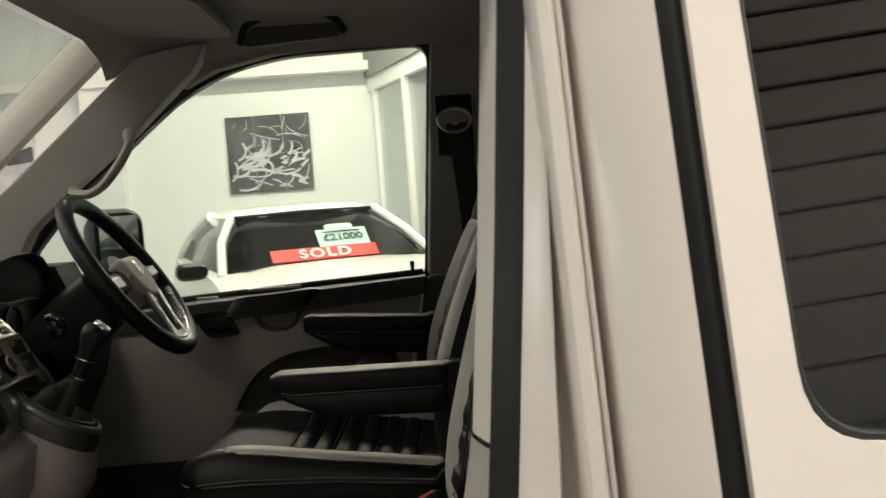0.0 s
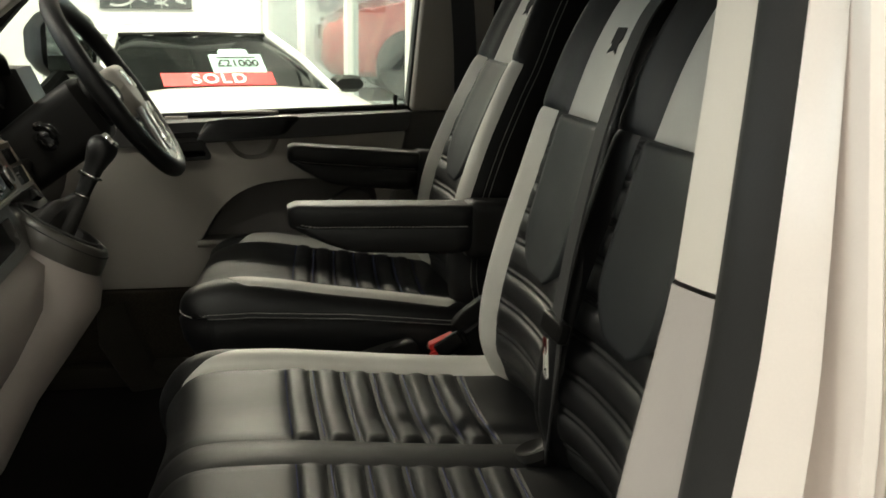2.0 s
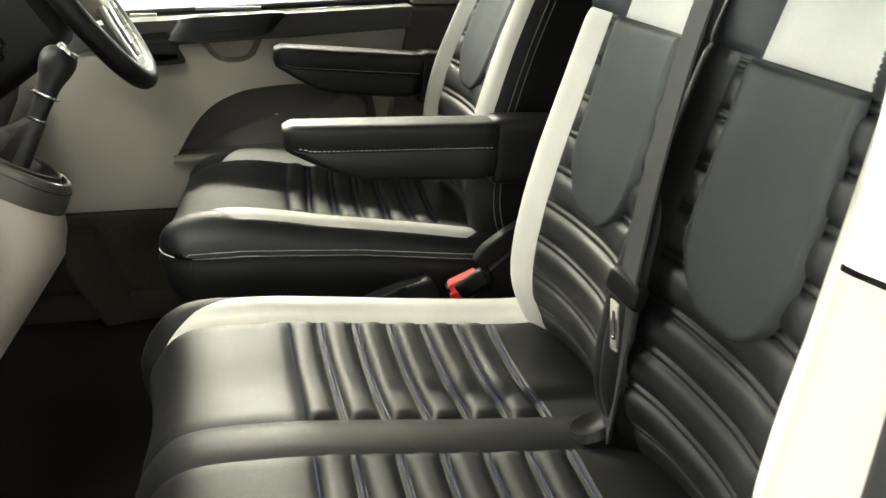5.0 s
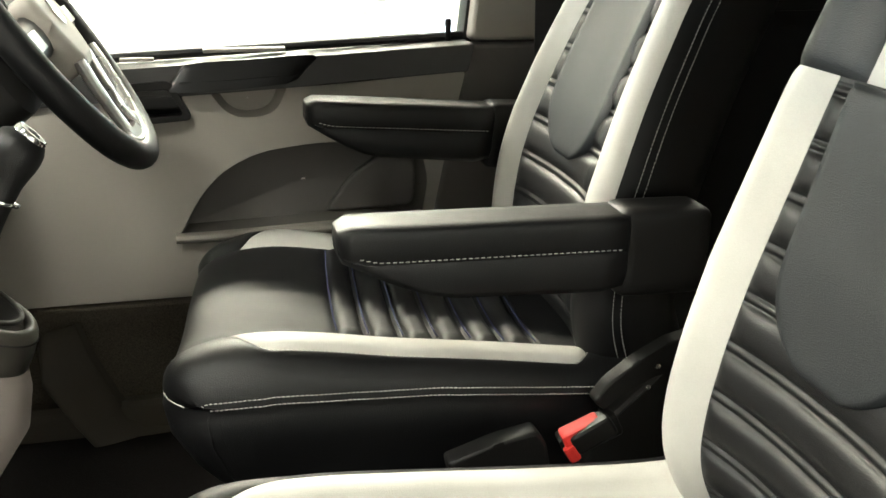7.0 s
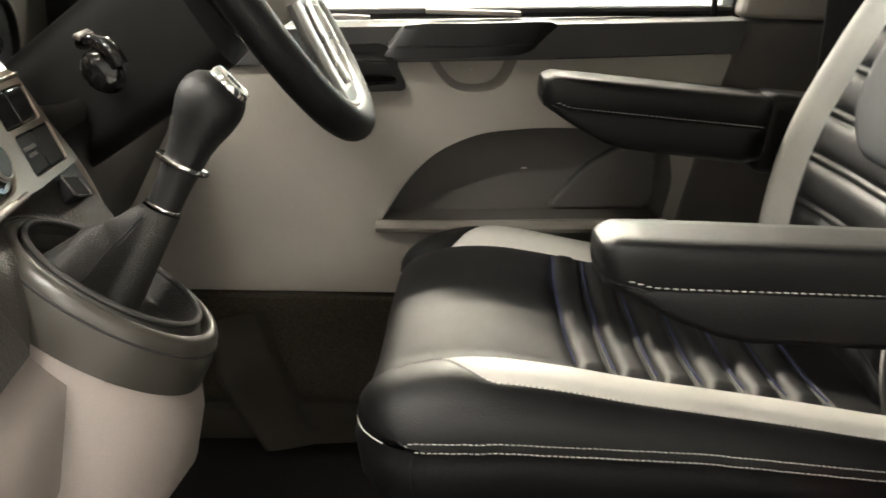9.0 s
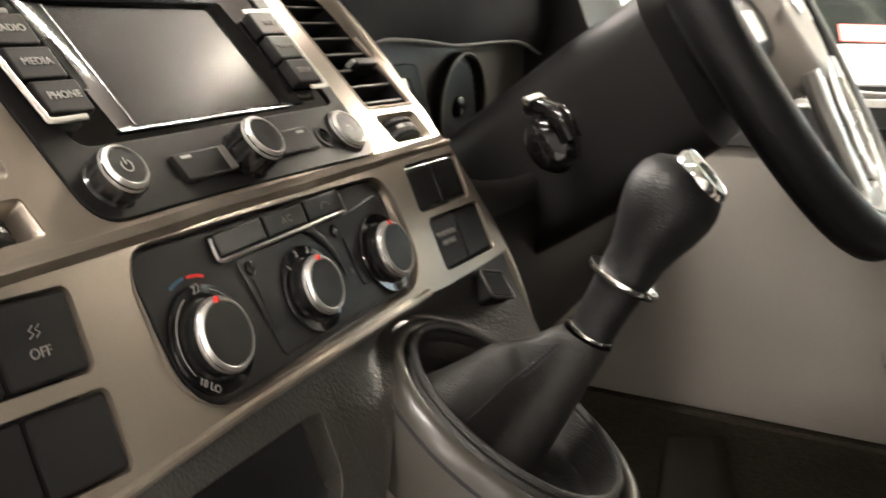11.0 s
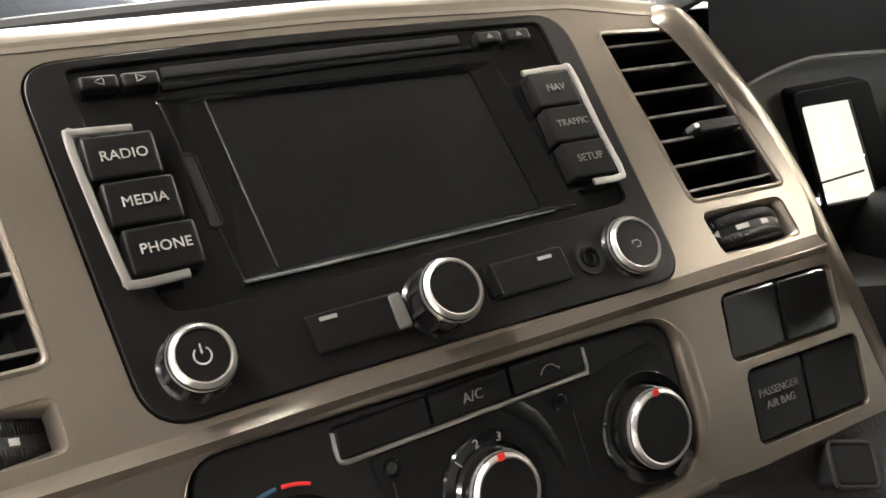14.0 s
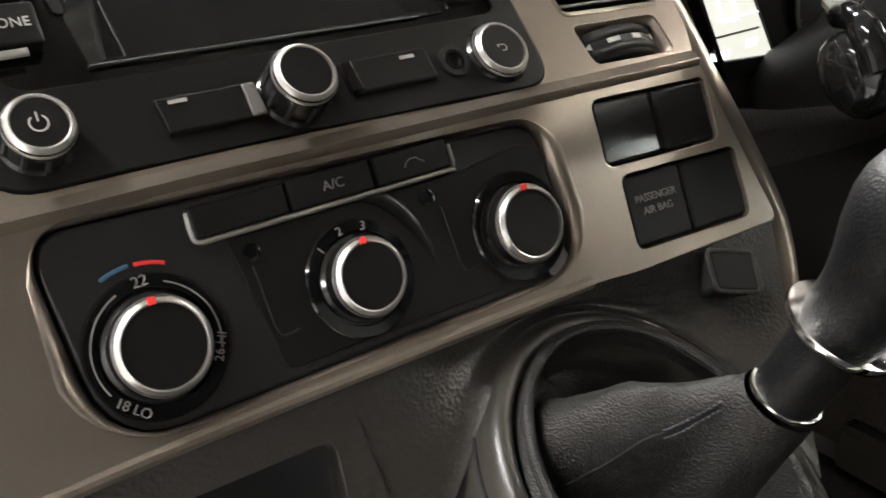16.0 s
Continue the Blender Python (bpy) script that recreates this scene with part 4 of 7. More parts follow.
def backrest(parent, at, profile=B_PROFILE, seam=1.288, foot=1.06, stripes=(True, True), side_stitch=True, taper=False):
    S = Skin(profile, B_SECTION, 1.0, width=b_width)
    Lb = S.section.length
    ud, ue = find_u(S, z=seam, after=0.2), S.profile.length
    w1, w2 = find_v(S, -0.128), find_v(S, 0.128)
    s1 = min(find_v(S, -0.196), w1 - 0.05)
    s2 = Lb - s1
    g1, g2 = find_v(S, -0.097), find_v(S, 0.097)
    ub = find_u(S, z=foot, after=0.1)

    def edge(u):
        return s1 + (w1 - s1) * 0.86 * (1 - smoothstep(0.13, 0.22, u)) if taper else s1
    panel("ribbed_panel", S, 0.0, ud, w1, w2, 300, 26, LEATHER, parent, at, puff=0.002, extra=rib_fn(0.03, ud - 0.006, 9, 0.009), label="black leather panel with padded cross ribs")
    for grey, lo, hi in ((stripes[0], edge, w1), (stripes[1], w2, s2)):
        panel("stripe" if grey else "edge_panel", S, 0.0, ud, lo, hi, 70, 9, LEATHER_GREY if grey else LEATHER, parent, at, puff=0.004, label="pale grey leather stripe" if grey else "")
    panel("head_panel", S, ud, ue, s1, g1, 60, 10, LEATHER, parent, at, puff=0.004)
    panel("head_panel", S, ud, ue, g2, s2, 60, 10, LEATHER, parent, at, puff=0.004)
    panel("head_band", S, ud, ue, g1, g2, 60, 16, LEATHER_GREY, parent, at, puff=0.005, label="pale grey leather head band")
    panel("side_panel", S, 0.0, ue, 0.0, edge, 90, 20, LEATHER, parent, at, puff=0.003)
    panel("side_panel", S, 0.0, ue, s2, Lb, 90, 20, LEATHER, parent, at, puff=0.003)
    vm = (w1 + w2) / 2

    def half(u):
        t = min(max((u - ub) / (ud - 0.004 - ub), 0.0), 1.0)
        return 0.108 * (1 - (1 - min(t / 0.42, 1.0)) ** 2.6) ** 0.5 * (0.90 + 0.10 * t)
    panel("shield_pad", S, ub, ud - 0.002, lambda u: vm - half(u), lambda u: vm + half(u), 70, 26, LEATHER_PAD, parent, at, puff=0.009, lift=0.0020, fade=0.006, label="smooth charcoal leather shield-shaped pad")
    stitches(S, [(ud + (ue - ud - 0.03) * i / 40, g1 - 0.003) for i in range(41)], THREAD_DARK, parent, at, lift=0.002)
    if side_stitch:
        for off in (-0.024, -0.034):
            stitches(S, [(0.04 + (ue - 0.10) * i / 60, s1 + off) for i in range(61)], THREAD, parent, at, lift=0.0035)
    # small embroidered emblem, as a plain shape
    p = S.point(find_u(S, z=seam + 0.105), vm, 0.0065) + Vector(at)
    _, nn = S.profile.at(find_u(S, z=seam + 0.105))
    q = Vector((nn.x, 0, nn.y)).to_track_quat('Z', 'X').to_matrix().to_4x4()
    bm = prism(rounded([(0.019, -0.018), (0.019, 0.016), (-0.004, 0.018), (-0.006, 0.010), (-0.019, 0.017), (-0.014, -0.002), (-0.020, -0.017), (-0.006, -0.010), (0.002, -0.019)], 0.002), 0.001,
               Matrix.Translation(p) @ q)
    part("emblem", bm, CLOTH, parent, "small dark embroidered emblem")
    return S


backrest(driver_seat, (0.0, 0.40, 0.0), DB_PROFILE, 1.338, 1.11, taper=True)


def armrest(at, tilt, parent, reach=1.0):
    """A padded folding armrest pointing forwards."""
    m = pose(*at, 0, tilt, 0) @ Matrix.Diagonal((reach, 1, 1, 1))
    rings = []
    for x, h, w in ((0.0, 0.070, 0.030), (-0.004, 0.078, 0.034), (-0.03, 0.084, 0.0345), (-0.19, 0.080, 0.0345), (-0.215, 0.076, 0.0345), (-0.245, 0.066, 0.034), (-0.275, 0.053, 0.033), (-0.298, 0.042, 0.031), (-0.308, 0.033, 0.028), (-0.312, 0.024, 0.022)):
        d = min(0.038, h * 0.80)
        half = [(w * 0.5, 0.0008), (w * 0.86, 0.0), (w * 0.97, -0.004), (w + 0.0008, -0.012), (w, -d * 0.6), (w - 0.0014, -d + 0.0015), (w - 0.0026, -d), (w - 0.0014, -d - 0.0015), (w - 0.0016, -h + 0.008), (w - 0.005, -h + 0.001), (w * 0.6, -h)]
        lift = 0.006 * smoothstep(-0.30, -0.312, x)
        rings.append([(x, a, b - lift) for a, b in half] + [(x, -a, b - lift) for a, b in half[::-1]])
    body = part("arm_pad", loft(rings, m=m), LEATHER, parent, "padded black leather arm with pale stitching", smooth=60)
    bm = bmesh.new()
    for side in (-1, 1):
        for i in range(43):
            x = -0.012 - i * 0.0066
            z = -0.0345 + 0.004 * smoothstep(-0.27, -0.295, x)
            box((x, side * (0.0347 - 0.0035 * smoothstep(-0.25, -0.30, x)), z), (0.0040, 0.0009, 0.0009), m=m, bm=bm)
    tagged(part("stitching", bm, THREAD, parent, smooth=0), kind="stuff")
    part("pivot_cover", box((0.045, 0.004, -0.045), (0.11, 0.066, 0.10), 0.018, 4, m), BLACK_SOFT, parent, "black plastic pivot cover")
    part("adjuster_wheel", lathe([(0.010, -0.02), (0.011, -0.018), (0.011, 0.018), (0.010, 0.02)], 16, m @ pose(-0.215, 0, -0.066, 90, 0, 0)), BLACK_SOFT, parent)
    return body


armrest((0.752, 0.170, 1.109), 1.0, driver_seat)
armrest((0.742, 0.655, 1.134), 4.2, driver_seat, 0.90)

# double bench beside it
bench = thing("passenger_bench", "black leather double passenger bench with pale grey stripes", "car seat", at=(0.5, -0.33, 0.60))
P_AT = (0.0, -0.325, 0.0)
P_PROFILE = [(0.330, 0.69), (0.282, 0.75), (0.257, 0.812), (0.264, 0.852), (0.302, 0.884), (0.39, 0.887), (0.48, 0.880), (0.60, 0.868), (0.73, 0.858), (0.80, 0.86)]
P_SECTION = [(-0.392, -0.18), (-0.400, -0.09), (-0.402, -0.05), (-0.392, -0.010), (-0.365, 0.016), (-0.335, 0.019), (-0.30, 0.008), (-0.17, -0.002), (-0.04, 0.006), (0, 0.010),
             (0.04, 0.006), (0.17, -0.002), (0.30, 0.008), (0.335, 0.019), (0.365, 0.016), (0.392, -0.010), (0.402, -0.05), (0.400, -0.09), (0.392, -0.18)]
P = Skin(P_PROFILE, P_SECTION, 1.0, width=lambda u: 0.96 + 0.04 * smoothstep(0.0, 0.22, u))
PL = P.section.length
pu_rib, pu_end, pu_ribend, pu_tip = find_u(P, x=0.423), P.profile.length, find_u(P, x=0.700), find_u(P, x=0.278, after=0.15)
y_ = {k: find_v(P, v) for k, v in dict(a=-0.298, b=-0.036, c=0.036, d=0.298).items()}


def p_lo(u):
    return y_["a"] - 0.064 * smoothstep(pu_tip - 0.006, pu_tip + 0.10, u) ** 0.6


def p_hi(u):
    return y_["d"] + 0.066 * smoothstep(pu_tip - 0.006, pu_tip + 0.10, u) ** 0.6


pr = rib_fn(pu_rib, pu_ribend, 6, 0.012)
for lo, hi, nm in ((y_["a"], y_["b"], "near"), (y_["c"], y_["d"], "far")):
    panel("nose_panel", P, 0.0, pu_rib, lo, hi, 60, 24, LEATHER, bench, P_AT, puff=0.004)
    panel("ribbed_panel", P, pu_rib, pu_end, lo, hi, 270, 30, LEATHER, bench, P_AT, puff=0.002, extra=pr, label="black leather panel with padded cross ribs")
# bench rib stitches, the welts' bluish highlight put into the thread colour
for k in range(7):
    uk = pu_rib + (pu_ribend - pu_rib) * (k - 0.10) / 6 if k else pu_rib
    for lo, hi in ((y_["a"], y_["b"]), (y_["c"], y_["d"])):
        stitches(P, [(uk, lo + 0.008 + (hi - lo - 0.016) * i / 30) for i in range(31)], THREAD_WELT, bench, P_AT, r=0.0007, lift=0.0035)
panel("centre_band", P, 0.0, pu_end, y_["b"], y_["c"], 90, 8, LEATHER, bench, P_AT, puff=0.003, label="smooth black leather centre band")
panel("stripe", P, pu_tip - 0.004, pu_end, p_lo, y_["a"], 80, 9, LEATHER_GREY, bench, P_AT, puff=0.004, label="pale grey leather stripe")
panel("stripe", P, pu_tip - 0.004, pu_end, y_["d"], p_hi, 80, 9, LEATHER_GREY, bench, P_AT, puff=0.004, label="pale grey leather stripe")
ps_lo, ps_hi = 0.13, PL - 0.13
panel("bolster", P, 0.0, pu_end, ps_lo, p_lo, 80, 12, LEATHER, bench, P_AT, puff=0.004)
panel("bolster", P, 0.0, pu_end, p_hi, ps_hi, 80, 12, LEATHER, bench, P_AT, puff=0.004)
panel("skirt", P, 0.0, pu_end, 0.0, ps_lo, 50, 8, LEATHER, bench, P_AT)
panel("skirt", P, 0.0, pu_end, ps_hi, PL, 50, 8, LEATHER, bench, P_AT)
piping(P, [(0.075, ps_lo + (ps_hi - ps_lo) * i / 60) for i in range(61)], 0.0015, LEATHER_GREY, bench, P_AT, lift=0.003)
part("plinth", box((0.52, -0.33, 0.66), (0.40, 0.72, 0.16), 0.02), CLOTH, bench, "black bench plinth")
backrest(bench, (0.0, -0.185, 0.0), stripes=(False, True), side_stitch=False)
backrest(bench, (0.0, -0.503, 0.0), stripes=(True, False), side_stitch=False)


# seat belts, buckles and tongues


def strap(name, pts, width, across, material, parent, thick=0.0014):
    """A flat webbing strap along pts; across: its direction of width."""
    P3 = spline([Vector(p) for p in pts], 8)
    w = Vector(across).normalized() * width / 2
    rings = []
    for i, p in enumerate(P3):
        d = (P3[min(i + 1, len(P3) - 1)] - P3[max(i - 1, 0)]).normalized()
        n = d.cross(w).normalized() * thick
        rings.append([p - w - n, p + w - n, p + w + n, p - w + n])
    return part(name, loft(rings), material, parent, smooth=30)


belt = thing("centre_seat_belt", "black webbing seat belt hanging down between the bench seats", "seat belt", at=(0.80, -0.33, 0.86))
strap("webbing", [(0.95, -0.345, 1.50), (0.860, -0.342, 1.445), (0.803, -0.352, 1.32), (0.763, -0.369, 1.18), (0.738, -0.384, 1.064)], 0.046, (0.12, 1, 0.05), WEBBING, belt)
strap("webbing", [(0.746, -0.384, 1.066), (0.742, -0.366, 0.96), (0.742, -0.345, 0.87)], 0.040, (0.2, 1, 0), WEBBING, belt)
slider = part("tongue_slider", box((0, 0, 0), (0.016, 0.060, 0.026), 0.006, 3, pose(0.737, -0.384, 1.058, 4, 14, 6)), BLACK_SATIN, belt, "black plastic belt tongue slider")
tb = prism(rrect(0.024, 0.052, 0.004), 0.002, None, holes=[rrect(0.010, 0.030, 0.003)])
tb.transform(pose(0.727, -0.386, 1.020, 90, 12, 84))
part("tongue", tb, CHROME, belt, "bright metal tongue plate")
anchor = thing("belt_anchor_cover", "black moulded belt anchor cover between bench cushions", "seat belt", at=(0.71, -0.33, 0.87))
part("cover", lathe([(0.034, 0), (0.033, 0.012), (0.024, 0.020), (0.012, 0.016), (0.004, 0.014)], 24, pose(0.735, -0.335, 0.862, 0, -18, 0) @ Matrix.Diagonal((1, 0.8, 1, 1))), BLACK_SATIN, anchor)

buckle = thing("driver_buckle", "red-buttoned seat belt buckle on a black stalk", "seat belt buckle", at=(0.73, 0.13, 0.80))
bmx = pose(0.698, 0.112, 0.873, 0, -26, -6)
part("shell", box((0.010, 0.006, -0.007), (0.064, 0.026, 0.028), 0.006, 3, bmx), BLACK_SATIN, buckle)
part("release_button", box((0, -0.007, 0.007), (0.046, 0.024, 0.020), 0.004, 2, bmx), RED, buckle, "red release button")
part("button_lip", box((-0.0245, -0.002, 0.0), (0.006, 0.024, 0.022), 0.0025, 2, bmx), BLACK_SATIN, buckle)
part("stalk", tube(spline([(0.80, 0.136, 0.935), (0.765, 0.130, 0.912), (0.728, 0.122, 0.886)], 6), 0.013, 10, flat=0.6), BLACK_SOFT, buckle)
buckle2 = thing("bench_buckle", "red-buttoned bench belt buckle beside the cushion", "seat belt buckle", at=(0.72, 0.10, 0.78))
bm2 = pose(0.708, 0.088, 0.872, 0, -122, -8)
part("shell", box((0.010, 0.006, 0.000), (0.026, 0.016, 0.050), 0.007, 3, bm2), BLACK_SATIN, buckle2)
part("release_button", box((0.004, 0.005, 0.030), (0.020, 0.012, 0.014), 0.004, 2, bm2), RED, buckle2, "red release button")
shroud = thing("seat_side_cover", "dark grey moulded seat side cover with screws", "seat trim", at=(0.80, 0.13, 0.80))
upright = Matrix(((1, 0, 0, 0), (0, 0, -1, 0), (0, 1, 0, 0), (0, 0, 0, 1)))
part("shell", prism(rounded([(0.714, 0.903), (0.729, 0.923), (0.761, 0.947), (0.800, 0.968), (0.83, 0.975), (0.85, 0.80), (0.70, 0.79), (0.716, 0.845), (0.735, 0.874), (0.729, 0.890)], 0.006), 0.020, Matrix.Translation((0, 0.122, 0)) @ upright, 0.006, 3), BLACK_SOFT, shroud)
part("front_shell", prism(rounded([(0.545, 0.858), (0.600, 0.876), (0.644, 0.885), (0.656, 0.868), (0.668, 0.80), (0.56, 0.79)], 0.006), 0.024, Matrix.Translation((0, 0.106, 0)) @ upright, 0.006, 3), BLACK_SOFT, shroud)
for sx, sz in ((0.782, 0.945), (0.772, 0.921)):
    part("screw", lathe([(0.003, 0), (0.003, 0.001), (0.0015, 0.0015)], 12, pose(sx, 0.112, sz, 90, 0, 0)), SILVER, shroud)
strap("webbing", [(0.842, 0.735, 1.565), (0.855, 0.745, 1.45), (0.865, 0.748, 1.30), (0.87, 0.75, 1.0)], 0.052, (1, 0, 0), WEBBING, guide)

# ---- dashboard ----
# its face leans back; u runs across, v up the face, w out of it
S3, C3 = math.sin(radians(3)), math.cos(radians(3))
DU, DV = Vector((0, C3, -S3)), Vector((-0.68, 0.73 * S3, 0.73 * C3)).normalized()
DN = DU.cross(DV)
DO = Vector((0, 0, 1.246))


def face_m(u=0.0, v=0.0, w=0.0, spin=0.0):
    m = Matrix((DU, DV, DN)).transposed().to_4x4()
    return Matrix.Translation(DO + DU * u + DV * v + DN * w) @ m @ pose(0, 0, 0, 0, 0, spin)


def fp(u, v, w):
    return DO + DU * u + DV * v + DN * w


# below the ridge the face stands steeper
LN = Vector((0.9015, 0.0117, 0.4327)).normalized()
LU = Vector((-0.0106, 0.9999, -0.0051)).normalized()
LV = LN.cross(LU)
LO = Vector((-0.0034, -0.0013, 1.2415))


def low_m(u=0.0, v=0.0, w=0.0, spin=0.0):
    m = Matrix((LU, LV, LN)).transposed().to_4x4()
    return Matrix.Translation(LO + LU * u + LV * v + LN * w) @ m @ pose(0, 0, 0, 0, 0, spin)


def lp(u, v, w):
    return LO + LU * u + LV * v + LN * w


dash = thing("dashboard", "dark dashboard with satin taupe centre fascia", "dashboard", kind="structure", at=(-0.1, 0, 1.0))
W_F = -0.012
vent_r = rounded([(0.121, 0.0985), (0.170, 0.0965), (0.186, 0.016), (0.131, 0.0165)], 0.004)
vent_l = rounded([(-0.186, 0.0945), (-0.128, 0.0945), (-0.1213, 0.0105), (-0.190, 0.0095)], 0.004)
slot_r = rounded([(0.133, 0.011), (0.180, 0.011), (0.182, -0.008), (0.136, -0.008)], 0.004)
slot_l = rounded([(-0.180, 0.0005), (-0.1225, 0.0015), (-0.1215, -0.0145), (-0.180, -0.0165)], 0.003)
radio_hole = rounded([(-0.1105, 0.1065), (-0.0150, 0.1102), (0.1060, 0.1092), (0.1112, -0.0125), (-0.0105, -0.0135), (-0.1000, -0.0168)], [0.014, 0.2, 0.016, 0.014, 0.2, 0.016], 6)
hv_hole = rounded([(-0.0945, -0.0228), (0.0955, -0.0290), (0.0970, -0.0893), (-0.0880, -0.0915)], [0.014, 0.014, 0.022, 0.024], 6)
# switch banks: centre, width, height, tilt
BANKS = [(0.1548, -0.0438, 0.0650, 0.0277, -2.4), (0.1598, -0.0775, 0.0670, 0.0310, -2.4), (-0.1580, -0.0386, 0.0682, 0.0302, -5.0), (-0.1600, -0.0745, 0.0695, 0.0297, -5.0)]


def bank_hole(u, v, w, h, tilt):
    c, q = math.cos(radians(tilt)), math.sin(radians(tilt))
    return [(u + a * c - b * q, v + a * q + b * c) for a, b in rrect(w, h, 0.004, 4)]


lip = [(-0.34, -0.0300), (-0.11, -0.0240), (-0.04, -0.0212), (0.03, -0.0192), (0.11, -0.0165), (0.19, -0.0140)]
low_lip = [(-0.34, -0.0135), (-0.1086, -0.0187), (-0.0398, -0.0193), (0.0295, -0.0208), (0.1079, -0.0221), (0.1870, -0.0236)]
outline = rounded([(-0.34, 0.091), (-0.20, 0.107), (-0.12, 0.1145), (0.0, 0.1185), (0.11, 0.1170), (0.178, 0.107), (0.197, 0.01)] + lip[::-1],
                  [0.01, 0.02, 0.02, 0.02, 0.02, 0.008, 0.02, 0.004, 0.02, 0.02, 0.02, 0.02, 0.004], 4)
low_outline = rounded(low_lip + [(0.2080, -0.1005), (0.1207, -0.0990), (0.1017, -0.0970), (-0.0812, -0.0968), (-0.1918, -0.101), (-0.36, -0.1065)],
                      [0.004, 0.02, 0.02, 0.02, 0.02, 0.006, 0.006, 0.01, 0.01, 0.01, 0.01, 0.006], 4)
fm = face_m(0, 0, W_F)


def hv_flare(u, v):
    return 0.0012 + 0.0062 * smoothstep(-0.028, -0.048, v) * smoothstep(-0.092, -0.066, v)


part("centre_fascia", prism(outline, 0.020, fm, 0.0012, 2, holes=[vent_r, vent_l, slot_r, slot_l, radio_hole]), TAUPE, dash, "satin taupe painted fascia frame")
part("lower_fascia", prism(low_outline, 0.014, low_m(), 0.0016, 2, holes=[offset(hv_hole, hv_flare)] + [bank_hole(*b) for b in BANKS]), TAUPE, dash, "satin taupe lower fascia")
# rolled ridge where the two faces meet
ridge = []
for a, b in zip(spline([(u, v, 0) for u, v in lip], 8), spline([(u, v, 0) for u, v in low_lip], 8)):
    up, dn = fp(a.x, a.y, W_F), lp(b.x, b.y, 0)
    mid = (up + dn) / 2
    ridge.append([fp(a.x, a.y + 0.0052, W_F - 0.003), fp(a.x, a.y + 0.0046, W_F + 0.0003), mid.lerp(up, 0.6) + DN * 0.0021, mid + (DN + LN) * 0.0016, mid.lerp(dn, 0.6) + LN * 0.0022, lp(b.x, b.y - 0.0026, 0.0003), lp(b.x, b.y - 0.0032, -0.003)])
part("fascia_ridge", loft(ridge, close=False), TAUPE, dash, "rounded taupe ridge", smooth=70)
part("panel_surround", loft([[lp(u, v, w) for u, v in offset(hv_hole, lambda a, b: hv_flare(a, b) * k)] for k, w in ((1.06, 0.0002), (0.85, 0.0006), (0.55, 0.0), (0.22, -0.0020), (0.0, -0.006))], cap=False), TAUPE, dash, "rolled taupe edge round the heater panel", smooth=70)
part("fascia_lip", tube(spline([lp(u, v, -0.0008) for u, v in [(-0.34, -0.1058), (-0.19, -0.1002), (-0.085, -0.0964), (0.0, -0.0958), (0.098, -0.0962)]], 8), 0.0026, 10, up=LN), TAUPE, dash)
# rolled upper edge and dash top
top_rings = []
for u, v0 in ((-0.75, 0.070), (-0.34, 0.099), (-0.20, 0.1155), (-0.12, 0.1205), (0.0, 0.1235), (0.11, 0.1210), (0.178, 0.110)):
    top_rings.append([fp(u, v0 + dv, W_F + dw) for dv, dw in ((-0.0105, -0.003), (-0.0100, 0.0004), (-0.0045, -0.0006), (0.0005, -0.0032), (0.0040, -0.0075), (0.0060, -0.0130), (0.0068, -0.0200), (0.0060, -0.0300), (0.0035, -0.040))])
part("fascia_top_edge", loft(top_rings, close=False), TAUPE, dash, "taupe rolled top edge", smooth=80)
dt = []
for i in range(25):
    u = -0.80 + i * 1.62 / 24
    base = fp(u, lerp_list([(-0.8, 0.07), (-0.34, 0.099), (-0.12, 0.120), (0.0, 0.122), (0.11, 0.119), (0.2, 0.113), (0.9, 0.10)], u), W_F - 0.03)
    rise = 0.006 * smoothstep(0.12, -0.12, u)
    dt.append([base, base + Vector((-0.014, 0, -0.010)), base + Vector((-0.024, 0, -0.004)), base + Vector((-0.036, 0, 0.002 + rise)), base + Vector((-0.075, 0, 0.6 * rise - 0.005)), base + Vector((-0.25, 0, -0.058)), base + Vector((-0.48, 0, -0.125))])
part("dash_top", loft(dt, close=False), DASH_TOP, dash, "black grained dash top pad")
RC = Vector((0.094, 0.085, 1.0985))
rim_m = Matrix.Translation(RC) @ pose(0, 0, 0, -6, 31, 0)


def rim_p(a, r, h):
    return rim_m @ Vector((r * 1.07 * math.cos(a), r * 0.92 * math.sin(a), h))


flow = []
for i in range(37):
    s = i / 36
    top = lp(-0.012 + 0.219 * s, -0.0950 - 0.004 * s, -0.003)
    a = radians(lerp_list([(0, 238), (0.15, 222), (0.5, 165), (0.75, 125), (1, 72)], s))
    low = rim_p(a, 0.0735, 0.0005)
    k = smoothstep(0.16, 0.0, s)
    low = low.lerp(Vector((0.066, -0.006, 1.085)), k)
    c1 = top - LV * 0.008 - LN * 0.002
    c2 = (rim_p(a, 0.086, -0.010)).lerp(low, k)
    flow.append([top * (1 - t) ** 3 + c1 * 3 * t * (1 - t) ** 2 + c2 * 3 * t * t * (1 - t) + low * t ** 3 for t in (j / 10 for j in range(11))])
part("lower_panel", loft(flow, close=False), DASH, dash, "dark grained lower dash panel", smooth=70)

